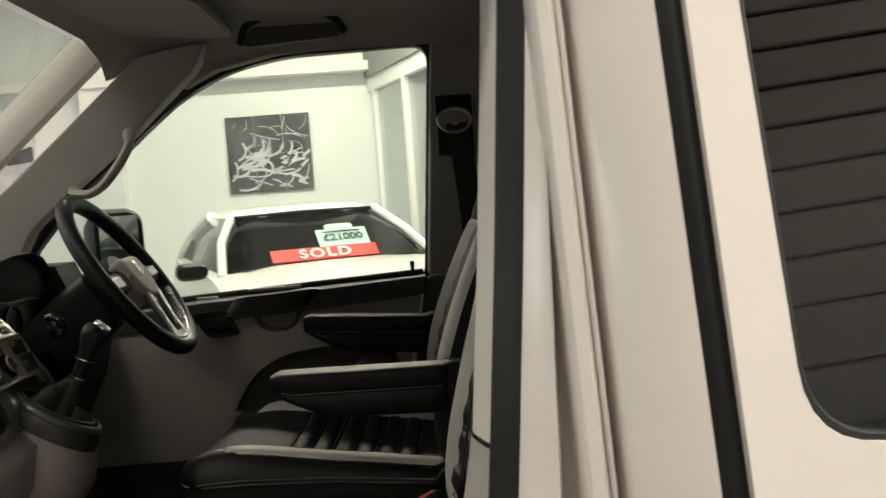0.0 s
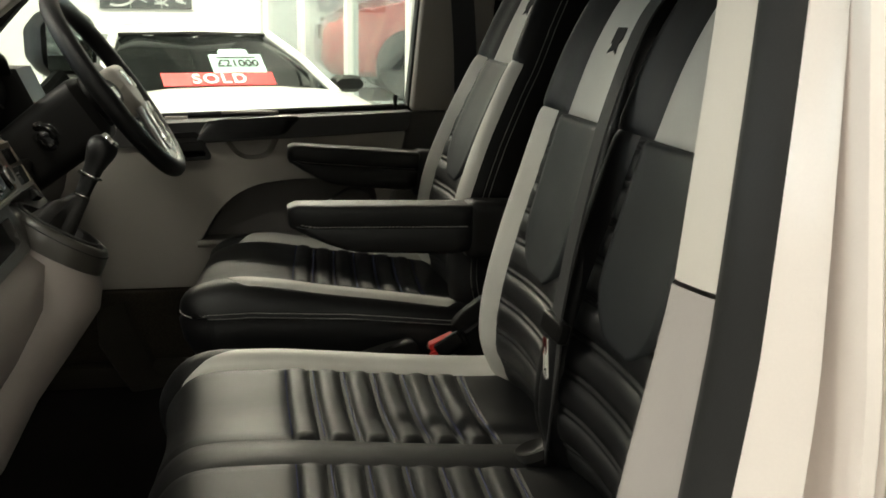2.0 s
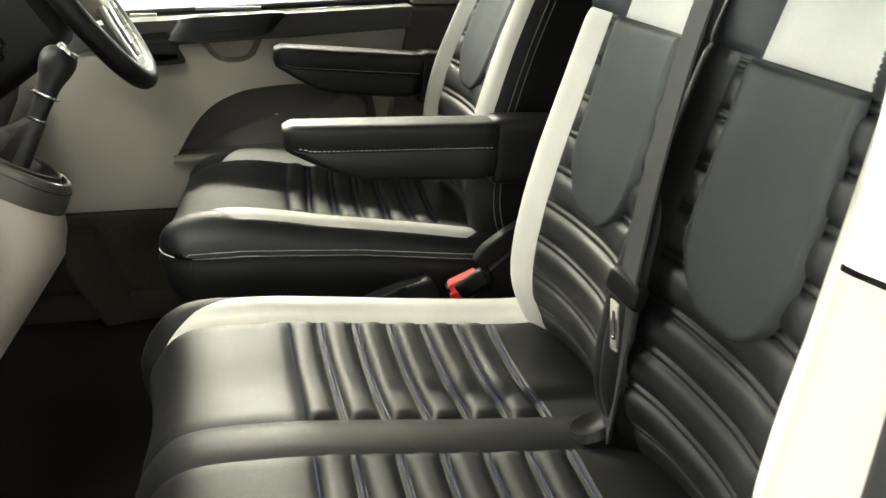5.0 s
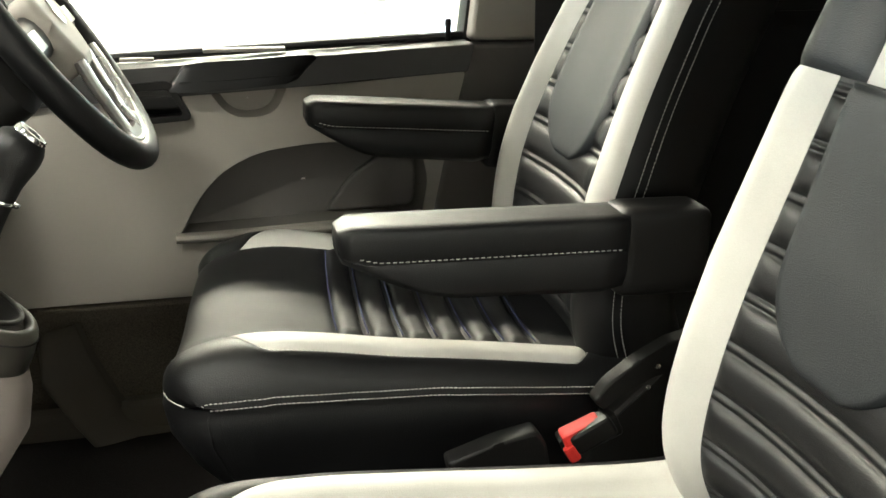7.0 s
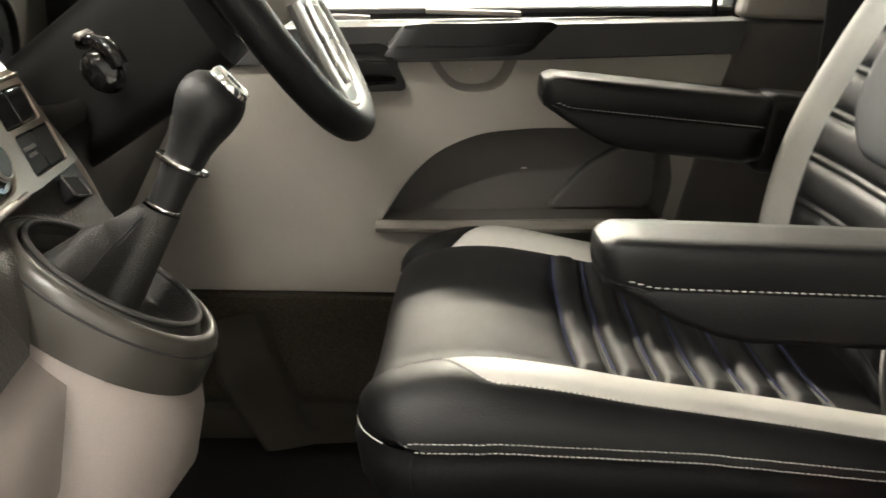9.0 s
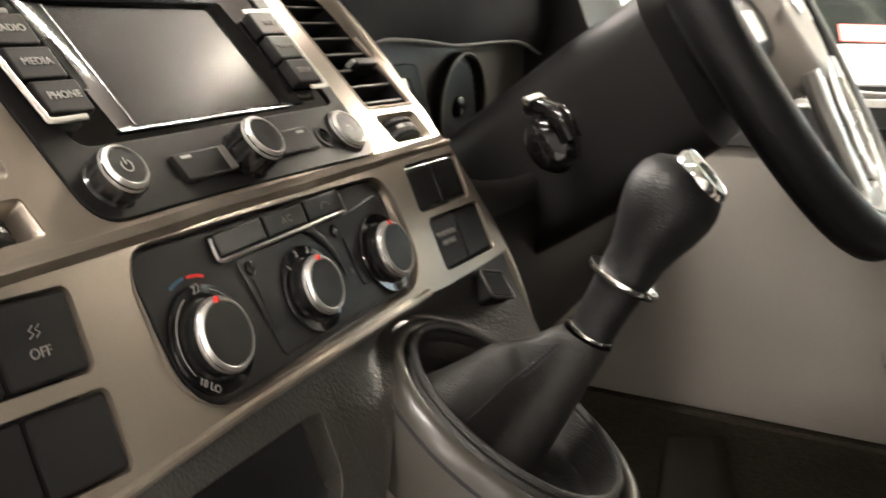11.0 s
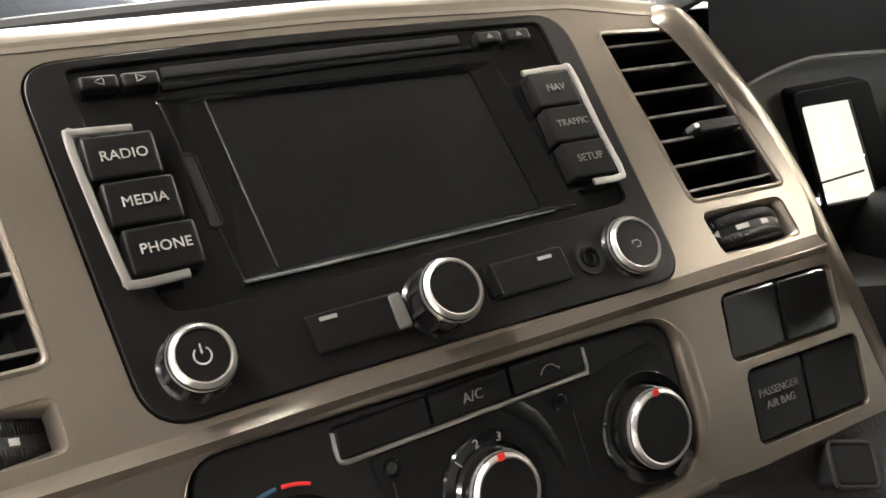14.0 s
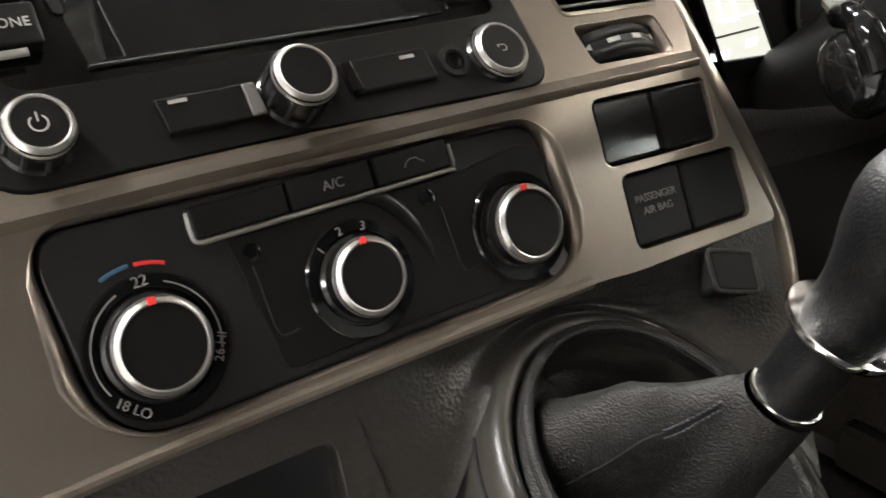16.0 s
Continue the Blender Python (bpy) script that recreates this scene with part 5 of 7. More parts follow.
# open storage cubby left of the gear lever
cub = rounded([(-0.30, -0.1095), (-0.021, -0.1135), (-0.024, -0.150), (-0.05, -0.156), (-0.30, -0.156)], [0.012, 0.006, 0.012, 0.01, 0.01], 4)
sur = rounded([(-0.40, -0.1065), (-0.28, -0.1020), (-0.20, -0.0992), (-0.14, -0.0968), (-0.08, -0.0950), (-0.0125, -0.0948), (-0.0050, -0.170), (-0.40, -0.170)], 0.003, 3)
outer = rounded([(-0.40, 1.175), (-0.006, 1.158), (-0.004, 1.080), (-0.40, 1.080)], 0.004, 3)
CUBM = Matrix.Translation((0.047, 0, 0)) @ Matrix(((0, 0, 1, 0), (1, 0, 0, 0), (0, 1, 0, 0), (0, 0, 0, 1)))
part("cubby_surround", prism(sur, 0.012, low_m(0, 0, -0.003), 0.0022, 3, holes=[cub]), DASH, dash, "dark storage cubby surround")
# the cubby's deep shade painted in as near-black back and lining
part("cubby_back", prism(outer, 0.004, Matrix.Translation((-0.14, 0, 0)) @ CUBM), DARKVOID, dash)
part("cubby_liner", loft([[low_m(0, 0, -0.007) @ Vector((a, b, 0)) + Vector((-d, 0, 0)) for a, b in offset(cub, 0.0015)] for d in (0.0, 0.16)], cap=False), DARKVOID, dash, "cubby lining with its shade in the colour")
# coin slot
cn_ = Vector((0.74, 0.06, 0.67)).normalized()
cu_ = Vector((0.25, 0.95, -0.20)).cross(cn_).cross(cn_).normalized() * -1
coin_m = Matrix.Translation(Vector((0.048, 0.168, 1.1405)) - cn_ * 0.0002) @ Matrix((cu_, cn_.cross(cu_), cn_)).transposed().to_4x4()
part("coin_slot", prism(rrect(0.0235, 0.0165, 0.0025, 3), 0.012, coin_m, 0.0010), DARKVOID, dash, "small black blanking slot")
part("coin_slot_rim", tube([coin_m @ Vector((a, b, -0.0004)) for a, b in rrect(0.0255, 0.0185, 0.003, 3)], 0.0010, 8, closed=True, up=cn_), DASH, dash)

# vents
for sgn, hole in ((1, vent_r), (-1, vent_l)):
    vent = thing("air_vent", "black slatted air vent in the taupe fascia", "air vent", "centre air vents", at=tuple(fp(sgn * 0.152, 0.055, W_F)))
    part("backing", prism(hole, 0.004, face_m(0, 0, W_F - 0.045)), DARKVOID, vent)
    top, bot = [(0.121, 0.170, 0.0985), (0.131, 0.186, 0.0165)] if sgn > 0 else [(-0.186, -0.128, 0.0945), (-0.190, -0.1213, 0.0105)]
    for k in range(7):
        f = (k + 0.42) / 7
        v = top[2] + (bot[2] - top[2]) * f
        a, b = top[0] + (bot[0] - top[0]) * f, top[1] + (bot[1] - top[1]) * f
        m = face_m((a + b) / 2, v, W_F - 0.0135) @ pose(0, 0, 0, 6, 0, 0)
        sl = part("slat", box((0, 0, 0), (b - a + 0.004, 0.0017, 0.020), 0.0007, 2, m), BLACK_SOFT, vent)
        # front edge in the paler tone, its caught light put into colour
        part("slat_edge_lit", box((0, 0, 0.0103), (b - a + 0.002, 0.0014, 0.0008), 0.0003, 1, m), SLAT_LIT, sl)
    part("vent_liner", loft([[fp(u, v, w) for u, v in offset(hole, -0.0006)] for w in (W_F - 0.0022, W_F - 0.048)], cap=False), BLACK_SOFT, vent, "black vent lining")
    ring = [fp(u, v, W_F - 0.0005) for u, v in hole]
    part("vent_rim", tube(ring, 0.0013, 8, closed=True, up=DN), TAUPE, vent)
    tab = part("direction_tab", box((0, 0, 0), (0.024, 0.0058, 0.012), 0.0020, 3, face_m(sgn * 0.1625, 0.0475 - (0.002 if sgn < 0 else 0), W_F - 0.003)), BLACK_SATIN, vent)
    part("tab_ridge", box((0, 0, 0), (0.006, 0.0026, 0.006), 0.001, 2, face_m(sgn * 0.152 - 0.001, 0.0485, W_F - 0.0005)), SILVER, tab)
    scroll = thing("vent_thumbwheel", "ribbed black vent thumbwheel with white marks", "thumbwheel", "vent thumbwheels", at=tuple(fp(sgn * 0.158, 0.0015, W_F)))
    slot = slot_r if sgn > 0 else slot_l
    part("pocket", prism(slot, 0.003, face_m(0, 0, W_F - 0.016)), DARKVOID, scroll)
    part("pocket_liner", loft([[fp(u, v, w) for u, v in offset(slot, d)] for d, w in ((0.0004, W_F - 0.0004), (-0.0008, W_F - 0.0016), (-0.0030, W_F - 0.0090), (-0.0032, W_F - 0.0160))], cap=False), TAUPE, scroll, "sloping taupe pocket edge", smooth=60)
    wc, spin = ((0.1575, 0.0015), 0.0) if sgn > 0 else ((-0.1512, -0.0075), -1.0)
    wm = face_m(*wc, W_F - 0.0325, spin) @ pose(0, 0, 0, 90, 0, 0)
    wheel = part("wheel", lathe([(0.0325, -0.0070), (0.0335, -0.0066), (0.0340, -0.0058), (0.0340, 0.0058), (0.0335, 0.0066), (0.0325, 0.0070)], 96, wm), BLACK_SOFT, scroll, smooth=60)
    bm = bmesh.new()
    for k in range(-30, 31):
        for lo, hi in ((-0.0056, -0.0018), (0.0018, 0.0056)):
            box((0.0340, 0, (lo + hi) / 2), (0.0008, 0.0007, hi - lo), m=wm @ Matrix.Rotation(radians(90 + k * 1.9), 4, 'Z'), bm=bm)
    tagged(part("grip_ribs", bm, BLACK_SATIN, wheel, smooth=0), kind="stuff")
    for ang, wdt in ((-12, 0.0062), (9, 0.0048), (29, 0.0030)):
        part("mark", box((0.0345, 0, 0), (0.0006, wdt, 0.0020), m=wm @ Matrix.Rotation(radians(90 - ang), 4, 'Z')), MARK, wheel)
    part("mark", prism([(0.0016, 0), (-0.0012, 0.0015), (-0.0012, -0.0015)], 0.0004, wm @ Matrix.Rotation(radians(122), 4, 'Z') @ Matrix(((0, 0, 1, 0.0348), (1, 0, 0, 0), (0, 1, 0, 0), (0, 0, 0, 1)))), MARK, wheel)

# radio
radio = thing("car_radio", "black navigation radio with chrome-ringed knobs and dark screen", "car radio", at=tuple(fp(0, 0.04, W_F)))
rf = offset(radio_hole, -0.0007)
gl = rounded([(-0.0955, 0.1030), (-0.0150, 0.1060), (0.0935, 0.1055), (0.0990, 0.0240), (0.0955, 0.0218), (-0.0500, 0.0168), (-0.0820, 0.0168), (-0.0868, 0.0215)], [0.003, 0.1, 0.004, 0.003, 0.003, 0.05, 0.006, 0.006], 4)
well = rounded([(-0.0695, 0.0895), (0.0640, 0.0905), (0.0757, 0.0252), (-0.0592, 0.0222)], 0.0015, 3)
scr = rounded([(-0.0528, 0.0880), (0.0530, 0.0873), (0.0602, 0.0278), (-0.0466, 0.0252)], 0.0012, 3)
part("front_plate", prism(rf, 0.02, face_m(0, 0, W_F + 0.0008), 0.0016, 2, holes=[gl]), BLACK_SATIN, radio, "satin black front plate")
part("gloss_panel", prism(gl, 0.008, face_m(0, 0, W_F - 0.0006), 0.0006, holes=[well]), GLOSS, radio, "gloss black inner panel")
part("screen_well", loft([[fp(u, v, W_F - 0.0002 - d) for u, v in ring] for ring, d in ((offset(well, 0.0004), 0.0002), (well, 0.0), (offset(well, -0.0008), 0.0003), (offset(scr, 0.0004), 0.0016), (scr, 0.0030))], cap=False), GLOSS, radio, "sloping gloss black screen surround", smooth=25)
part("screen", prism(scr, 0.003, face_m(0, 0, W_F - 0.0022)), SCREEN, radio, "dark smudged screen glass")
# highlight of the gloss black bevel modelled as a thin metal line
part("bright_line", tube([fp(-0.0598, 0.0221, W_F + 0.0002), fp(0.0, 0.0234, W_F + 0.0002), fp(0.0640, 0.0247, W_F + 0.0002)], [0.0009, 0.0008, 0.0005], 8, up=DN), GLINT_METAL, radio, "highlight on the gloss edge below the screen, as a thin metal line")
part("bright_line", tube([fp(-0.0529, 0.0876, W_F - 0.0016), fp(-0.0469, 0.0256, W_F - 0.0016)], 0.0004, 6, up=DN), GLINT_METAL, radio)
part("disc_slot", box((0, 0, 0), (0.118, 0.0042, 0.004), 0.001, 2, face_m(-0.006, 0.1003, W_F - 0.0016, 1.0)), DARKVOID, radio, "dark disc slot")
part("disc_slot_lip", tube([fp(-0.0665, 0.0936, W_F - 0.0002), fp(0.0, 0.0962, W_F - 0.0002), fp(0.0565, 0.0970, W_F - 0.0002)], 0.0012, 8, flat=0.7, up=DN), GLOSS, radio)
tilt_m = face_m(-0.0638, 0.0555, W_F - 0.0002, 5) @ pose(0, 0, 0, 0, 5, 0)
part("card_slot", prism(rrect(0.0034, 0.0255, 0.0014, 4), 0.002, tilt_m @ pose(0, 0, 0.0005)), DARKVOID, radio)
part("card_slot_edge", tube([tilt_m @ Vector((a, b, 0.0006)) for a, b in rrect(0.0044, 0.0265, 0.0019, 4)], 0.0004, 6, closed=True, up=DN), BLACK_SATIN, radio)


def key(text, u, v, w, h, z, parent, size=0.0055, material=MARK, spin=0.0, body=BLACK_SATIN, plane=face_m):
    k = part("button", prism(rrect(w, h, 0.0012, 3), 0.006, plane(u, v, z, spin), 0.0010, 2), body, parent)
    if text:
        words(text, size, plane(u + 0.0006, v, z + 0.00012, spin), material, k, spacing=1.05)
    return k


for i, t in enumerate(("RADIO", "MEDIA", "PHONE")):
    key(t, -0.0866 + 0.0022 * i, 0.0688 - i * 0.0159, 0.0225, 0.0150, W_F + 0.0062, radio, 0.0047)
part("key_edge", tube(spline([fp(u, v, W_F + 0.005) for u, v in [(-0.0810, 0.0779), (-0.0975, 0.0784), (-0.1006, 0.0768), (-0.0984, 0.052), (-0.0957, 0.0305), (-0.0938, 0.0271), (-0.0768, 0.0274)]], 6), 0.0015, 8, up=DN, flat=0.6), RING, radio, "chrome edge strip")
for i, t in enumerate(("NAV", "TRAFFIC", "SETUP")):
    key(t, 0.0826 + 0.0012 * i, 0.0724 - i * 0.0155, 0.0208, 0.0148, W_F + 0.0062, radio, 0.0039 if t == "TRAFFIC" else 0.0043, MARK_DIM)
part("key_edge", tube(spline([fp(u, v, W_F + 0.005) for u, v in [(0.0712, 0.0806), (0.0910, 0.0812), (0.0950, 0.0790), (0.0968, 0.052), (0.0984, 0.0345), (0.0960, 0.0314), (0.0835, 0.0314)]], 6), 0.0014, 8, up=DN, flat=0.6), RING, radio, "chrome edge strip")
for u, tri in ((-0.0864, -1), (-0.0731, 1)):
    k = key("", u, 0.0962, 0.0125, 0.0052, W_F + 0.0035, radio)
    part("arrow_mark", tube([fp(u + a * tri, 0.0962 + b, W_F + 0.0036) for a, b in ((0.0016, 0), (0.0001, 0.00065), (-0.0014, 0.0013), (-0.0014, 0), (-0.0014, -0.0013), (0.0001, -0.00065))], 0.0002, 6, closed=True, up=DN), MARK, k)
for u in (0.0647, 0.0786):
    k = key("", u, 0.0994, 0.0115, 0.0052, W_F + 0.0035, radio)
    part("arrow_mark", prism([(0.0014, -0.0008), (0, 0.0012), (-0.0014, -0.0008)], 0.0003, face_m(u, 0.0994, W_F + 0.0038)), MARK_DIM, k)


def knob(u, v, r, h, parent, name="knob", notches=True, z0=W_F, cap=BLACK_SATIN, grip=SWITCH, ring=RING, ringw=0.0023, plane=face_m):
    m = plane(u, v, z0)
    k = part(name, lathe([(r * 1.12, 0), (r * 1.12, 0.001), (r * 1.02, 0.002), (r * 1.0, h - 0.001), (r * 0.98, h)], 48, m), grip, parent, "black knob with chrome ring")
    part("chrome_ring", lathe([(r * 1.0, h - 0.0022), (r * 1.015, h - 0.0012), (r - ringw * 0.25, h + 0.0004), (r - ringw * 0.75, h + 0.0014), (r - ringw, h + 0.0012), (r - ringw, h - 0.001)], 56, m, cap=False), ring, k, "bright chrome ring", smooth=50)
    part("cap", lathe([(r - ringw, h - 0.001), (r - ringw - 0.0002, h + 0.0008), (r * 0.5, h + 0.0009), (0.0003, h + 0.0006)], 40, m), cap, k)
    if notches:
        for i in range(10):
            a = 2 * math.pi * i / 10 + 0.3
            part("grip_notch", box((r * 1.005 * math.cos(a), r * 1.005 * math.sin(a), h * 0.5), (0.0014, 0.0014, h * 0.62), m=m), DARKVOID, k)
    return k


kp = knob(-0.0822, -0.0001, 0.0104, 0.0112, radio, "power_knob")
# power symbol
arc = [fp(-0.0825 + 0.0026 * math.sin(radians(a)), -0.0003 + 0.0026 * math.cos(radians(a)), W_F + 0.0123) for a in range(35, 326, 15)]
part("power_mark", tube(arc, 0.00028, 6, up=DN), MARK, kp)
part("power_mark", box((0, 0, 0), (0.0005, 0.0030, 0.0003), m=face_m(-0.0825, 0.0018, W_F + 0.0123)), MARK, kp)
knob(0.0022, 0.0010, 0.0113, 0.0150, radio, "tuning_knob")
kr = knob(0.0908, 0.0040, 0.0118, 0.0045, radio, "return_button", notches=False)
part("return_mark", tube([fp(0.0908 + a, 0.0040 + b, W_F + 0.005) for a, b in ((-0.002, 0.0012), (0.0008, 0.0012), (0.002, 0.0002), (0.0012, -0.0014), (-0.0006, -0.0014))], 0.00028, 6, up=DN), MARK, kr)
part("return_mark", prism([(-0.0036, 0.0012), (-0.0016, 0.0024), (-0.0016, 0.0)], 0.0003, face_m(0.0908, 0.0040, W_F + 0.0052)), MARK, kr)
jk = part("aux_jack", lathe([(0.0066, 0), (0.0064, 0.0012), (0.0046, 0.0012), (0.0042, 0.0004), (0.0022, 0.0004), (0.0020, -0.004)], 28, face_m(0.0700, 0.0035, W_F + 0.0008)), BLACK_SOFT, radio, "black audio jack socket")
part("jack_ring", lathe([(0.0036, 0.0), (0.0036, 0.0012), (0.0031, 0.0012), (0.0030, 0.0)], 24, face_m(0.0700, 0.0035, W_F + 0.0008), cap=False), GLOSS, jk)
for (ua, ub, va_, vb_), mu in (((-0.0455, -0.0105, 0.0075, -0.0065), -0.038), ((0.0235, 0.0585, 0.0105, -0.0035), 0.0495)):
    b = part("soft_key", prism(rounded([(ua, va_ - 0.0012), (ub, va_), (ub + 0.001, vb_ + 0.001), (ua + 0.0015, vb_)], 0.0012, 3), 0.006, face_m(0, 0, W_F + 0.0030), 0.001, 2), BLACK_SATIN, radio)
    part("key_mark", box((0, 0, 0), (0.0062, 0.0013, 0.0003), m=face_m(mu, (va_ + vb_) / 2 + 0.0038, W_F + 0.0032, 2)), MARK, b)
    part("key_shoulder", prism(rounded([(ub - 0.0050, vb_ + 0.001), (ub + 0.0006, vb_ + 0.0014), (ub - 0.0004, va_ - 0.0004), (ub - 0.0052, va_ - 0.0008)] if ua < 0 else [(ua - 0.0005, vb_ + 0.0004), (ua + 0.0045, vb_ + 0.0008), (ua + 0.0035, va_ - 0.0008), (ua - 0.0012, va_ - 0.0014)], 0.0008, 2), 0.003, face_m(0, 0, W_F + 0.0035), 0.0008, 2), TRIM_MID if ua < 0 else GLOSS, b)

# climate panel
clim = thing("climate_panel", "black heater control panel with three chrome-ringed dials", "heater controls", at=tuple(lp(0, -0.06, 0)))
W_H = -0.0030
part("front_plate", prism(offset(hv_hole, -0.0006), 0.012, low_m(0, 0, W_H), 0.0012, 2), BLACK_SOFT, clim, "black heater panel plate")
raised = rounded([(-0.0365, -0.0405), (0.0574, -0.0405), (0.0897, -0.0361), (0.0905, -0.0529), (0.0605, -0.0578), (0.0596, -0.0865), (-0.0291, -0.0866)], [0.004, 0.002, 0.008, 0.006, 0.004, 0.004, 0.004], 4)
part("raised_panel", prism(raised, 0.004, low_m(0, 0, W_H + 0.0009), 0.0006, 2), BLACK_SATIN, clim)
for i, (u0, wd, t) in enumerate(((-0.0296, 0.0335, ""), (0.0039, 0.0315, "A/C"), (0.0364, 0.0316, ""))):
    k = key(t, u0, -0.0328, wd, 0.0105, 0.0004, clim, 0.0048, MARK_DIM, 0.0, plane=low_m)
part("key_edge", tube(spline([lp(u, v, -0.0012) for u, v in [(-0.0462, -0.0290), (-0.0464, -0.0353), (-0.0449, -0.0387), (-0.0365, -0.0391), (0.0018, -0.0391), (0.048, -0.0391), (0.0530, -0.0382), (0.0533, -0.0300)]], 8), 0.0010, 8, up=LN), RING, clim, "chrome line under the keys")
part("car_mark", tube([lp(0.0368 + a, -0.0330 + b, 0.0006) for a, b in ((-0.004, -0.001), (-0.003, 0.0006), (-0.001, 0.0016), (0.0016, 0.0014), (0.0026, 0.0002), (0.004, -0.0002), (0.004, -0.001))], 0.0002, 6, up=LN), MARK_DIM, clim)
DIALS = [(-0.0668, -0.0654, 0.0152, 0.0225), (0.0052, -0.0658, 0.0136, 0.0205), (0.0742, -0.0664, 0.0147, 0.0210)]
for i, (u, v, r, ring) in enumerate(DIALS):
    part("dial_base", lathe([(ring, 0), (ring, 0.0010), (ring * 0.97, 0.0018), (ring * 0.80, 0.0019), (ring * 0.78, 0.0006)], 56, low_m(u, v, W_H + 0.0006)), GLOSS, clim, "gloss black dial base")
    d = knob(u, v, r, 0.0087, clim, "dial", notches=False, z0=W_H + 0.0006, plane=low_m)
    part("red_pointer", box((0, 0, 0), (0.0026, 0.0025, 0.0008), 0.0002, 1, low_m(u, v, W_H + 0.0108) @ pose(0, r - 0.0013, 0)), RED, d, "red pointer mark")
d1u, d1v, d2u, d2v = DIALS[0][0], DIALS[0][1], DIALS[1][0], DIALS[1][1]
for t, h, u, v, tilt, m_ in (("22", 0.0050, 0.0004, 0.0203, 2, MARK_DIM), ("18 LO", 0.0044, -0.0125, -0.0153, -40, MARK_DIM), ("26 HI", 0.0042, 0.0182, -0.0062, 66, MARK_DIM)):
    words(t, h, low_m(d1u + u, d1v + v, W_H + 0.0028, tilt), m_, clim)
for t, u, v, tilt in (("2", -0.0036, 0.0172, 12), ("3", 0.0054, 0.0168, -16), ("1", -0.0118, 0.0128, 40)):
    words(t, 0.0044, low_m(d2u + u, d2v + v, W_H + 0.0028, tilt), MARK_DIM, clim)
for a0, a1, st_ in ((112, 216, 8), (68, -26, -8)):
    part("scale_arc", tube([lp(d1u + 0.0198 * math.cos(radians(a)), d1v + 0.0198 * math.sin(radians(a)), W_H + 0.0027) for a in range(a0, a1, st_)], 0.00025, 5, up=LN), MARK_DIM, clim)
for a0, a1, st_, m_, nm in ((88, 66, -3, RED, "warm_mark"), (92, 116, 3, BLUE_PRINT, "cool_mark")):
    part(nm, tube([lp(d1u + 0.0258 * math.cos(radians(a)), d1v + 0.0258 * math.sin(radians(a)), W_H + 0.0004) for a in range(a0, a1, st_)], 0.0007, 5, up=LN, flat=0.4), m_, clim)
for u, v in ((-0.0294, -0.0462), (0.0392, -0.0460)):
    part("indicator", lathe([(0.0032, 0), (0.0032, 0.0006), (0.0024, 0.0008), (0.0020, 0.0001), (0.0004, 0.0001)], 20, low_m(u, v, W_H + 0.0009)), GLOSS, clim)
for uu in (-0.0300, 0.0440):
    part("panel_groove", tube(spline([lp(uu + a, b, W_H + 0.0011) for a, b in ((0.0, -0.051), (0.0006, -0.064), (0.0016, -0.0740), (0.0050, -0.0755), (0.0085, -0.0750))], 6), 0.0005, 6, up=LN), DARKVOID, clim)
part("raised_arc", tube([lp(d2u + r_ * math.cos(radians(a)), d2v + r_ * math.sin(radians(a)), W_H + 0.0006) for a, r_ in ((102, 0.0285), (88, 0.0288), (72, 0.0290), (56, 0.0288), (40, 0.0284), (24, 0.0284), (8, 0.0292), (-8, 0.0306))], [0.0006, 0.0018, 0.0026, 0.0031, 0.0031, 0.0026, 0.0018, 0.0006], 10, flat=0.55, up=LN), BLACK_SATIN, clim, "curved raised ridge", smooth=70)
part("screw_cover", lathe([(0.006, 0), (0.0058, 0.0006), (0.001, 0.0007)], 20, low_m(0.0870, -0.0845, W_H + 0.0004)), TRIM_DARK, clim)

# switch banks
for bank, (bu, bv, bw, bh, tilt) in enumerate(BANKS):
    sb = thing("switch_bank", "black switch bank with a traction-off mark" if bank == 2 else "black blank switch bank beside the heater panel", "dashboard switch", "switch banks", at=tuple(lp(bu, bv, 0)))
    bm4 = low_m(bu, bv, -0.0012, tilt)
    for s in (-1, 1):
        body = part("switch", prism(rrect(bw / 2 - 0.0016, bh - 0.0022, 0.002, 3), 0.01, bm4 @ pose(s * (bw / 4 - 0.0002), 0, 0), 0.0012, 2), (SWITCH, BLACK_SOFT, BLACK_SATIN, BLACK_SATIN)[bank], sb)
        if bank == 1 and s == -1:
            words("PASSENGER", 0.0044, bm4 @ pose(-bw / 4, 0.0042, 0.0002), MARK_DIM, body)
            words("AIR BAG", 0.0044, bm4 @ pose(-bw / 4, -0.0010, 0.0002), MARK_DIM, body)
        if bank == 2 and s == 1:
            words("OFF", 0.0050, bm4 @ pose(bw / 4 - 0.001, -0.0042, 0.0002), MARK_DIM, body)
            for off in (-0.0012, 0.0014):
                part("skid_mark", tube([bm4 @ Vector((bw / 4 - 0.001 + off + a, 0.001 + b, 0.0003)) for a, b in ((-0.0012, 0), (0.0008, 0.0012), (-0.0008, 0.0026), (0.0012, 0.004))], 0.00025, 6, up=LN), MARK_DIM, body)
    part("bank_backing", prism(bank_hole(bu, bv, bw + 0.002, bh + 0.002, tilt), 0.001, low_m(0, 0, -0.0135)), DARKVOID, sb)

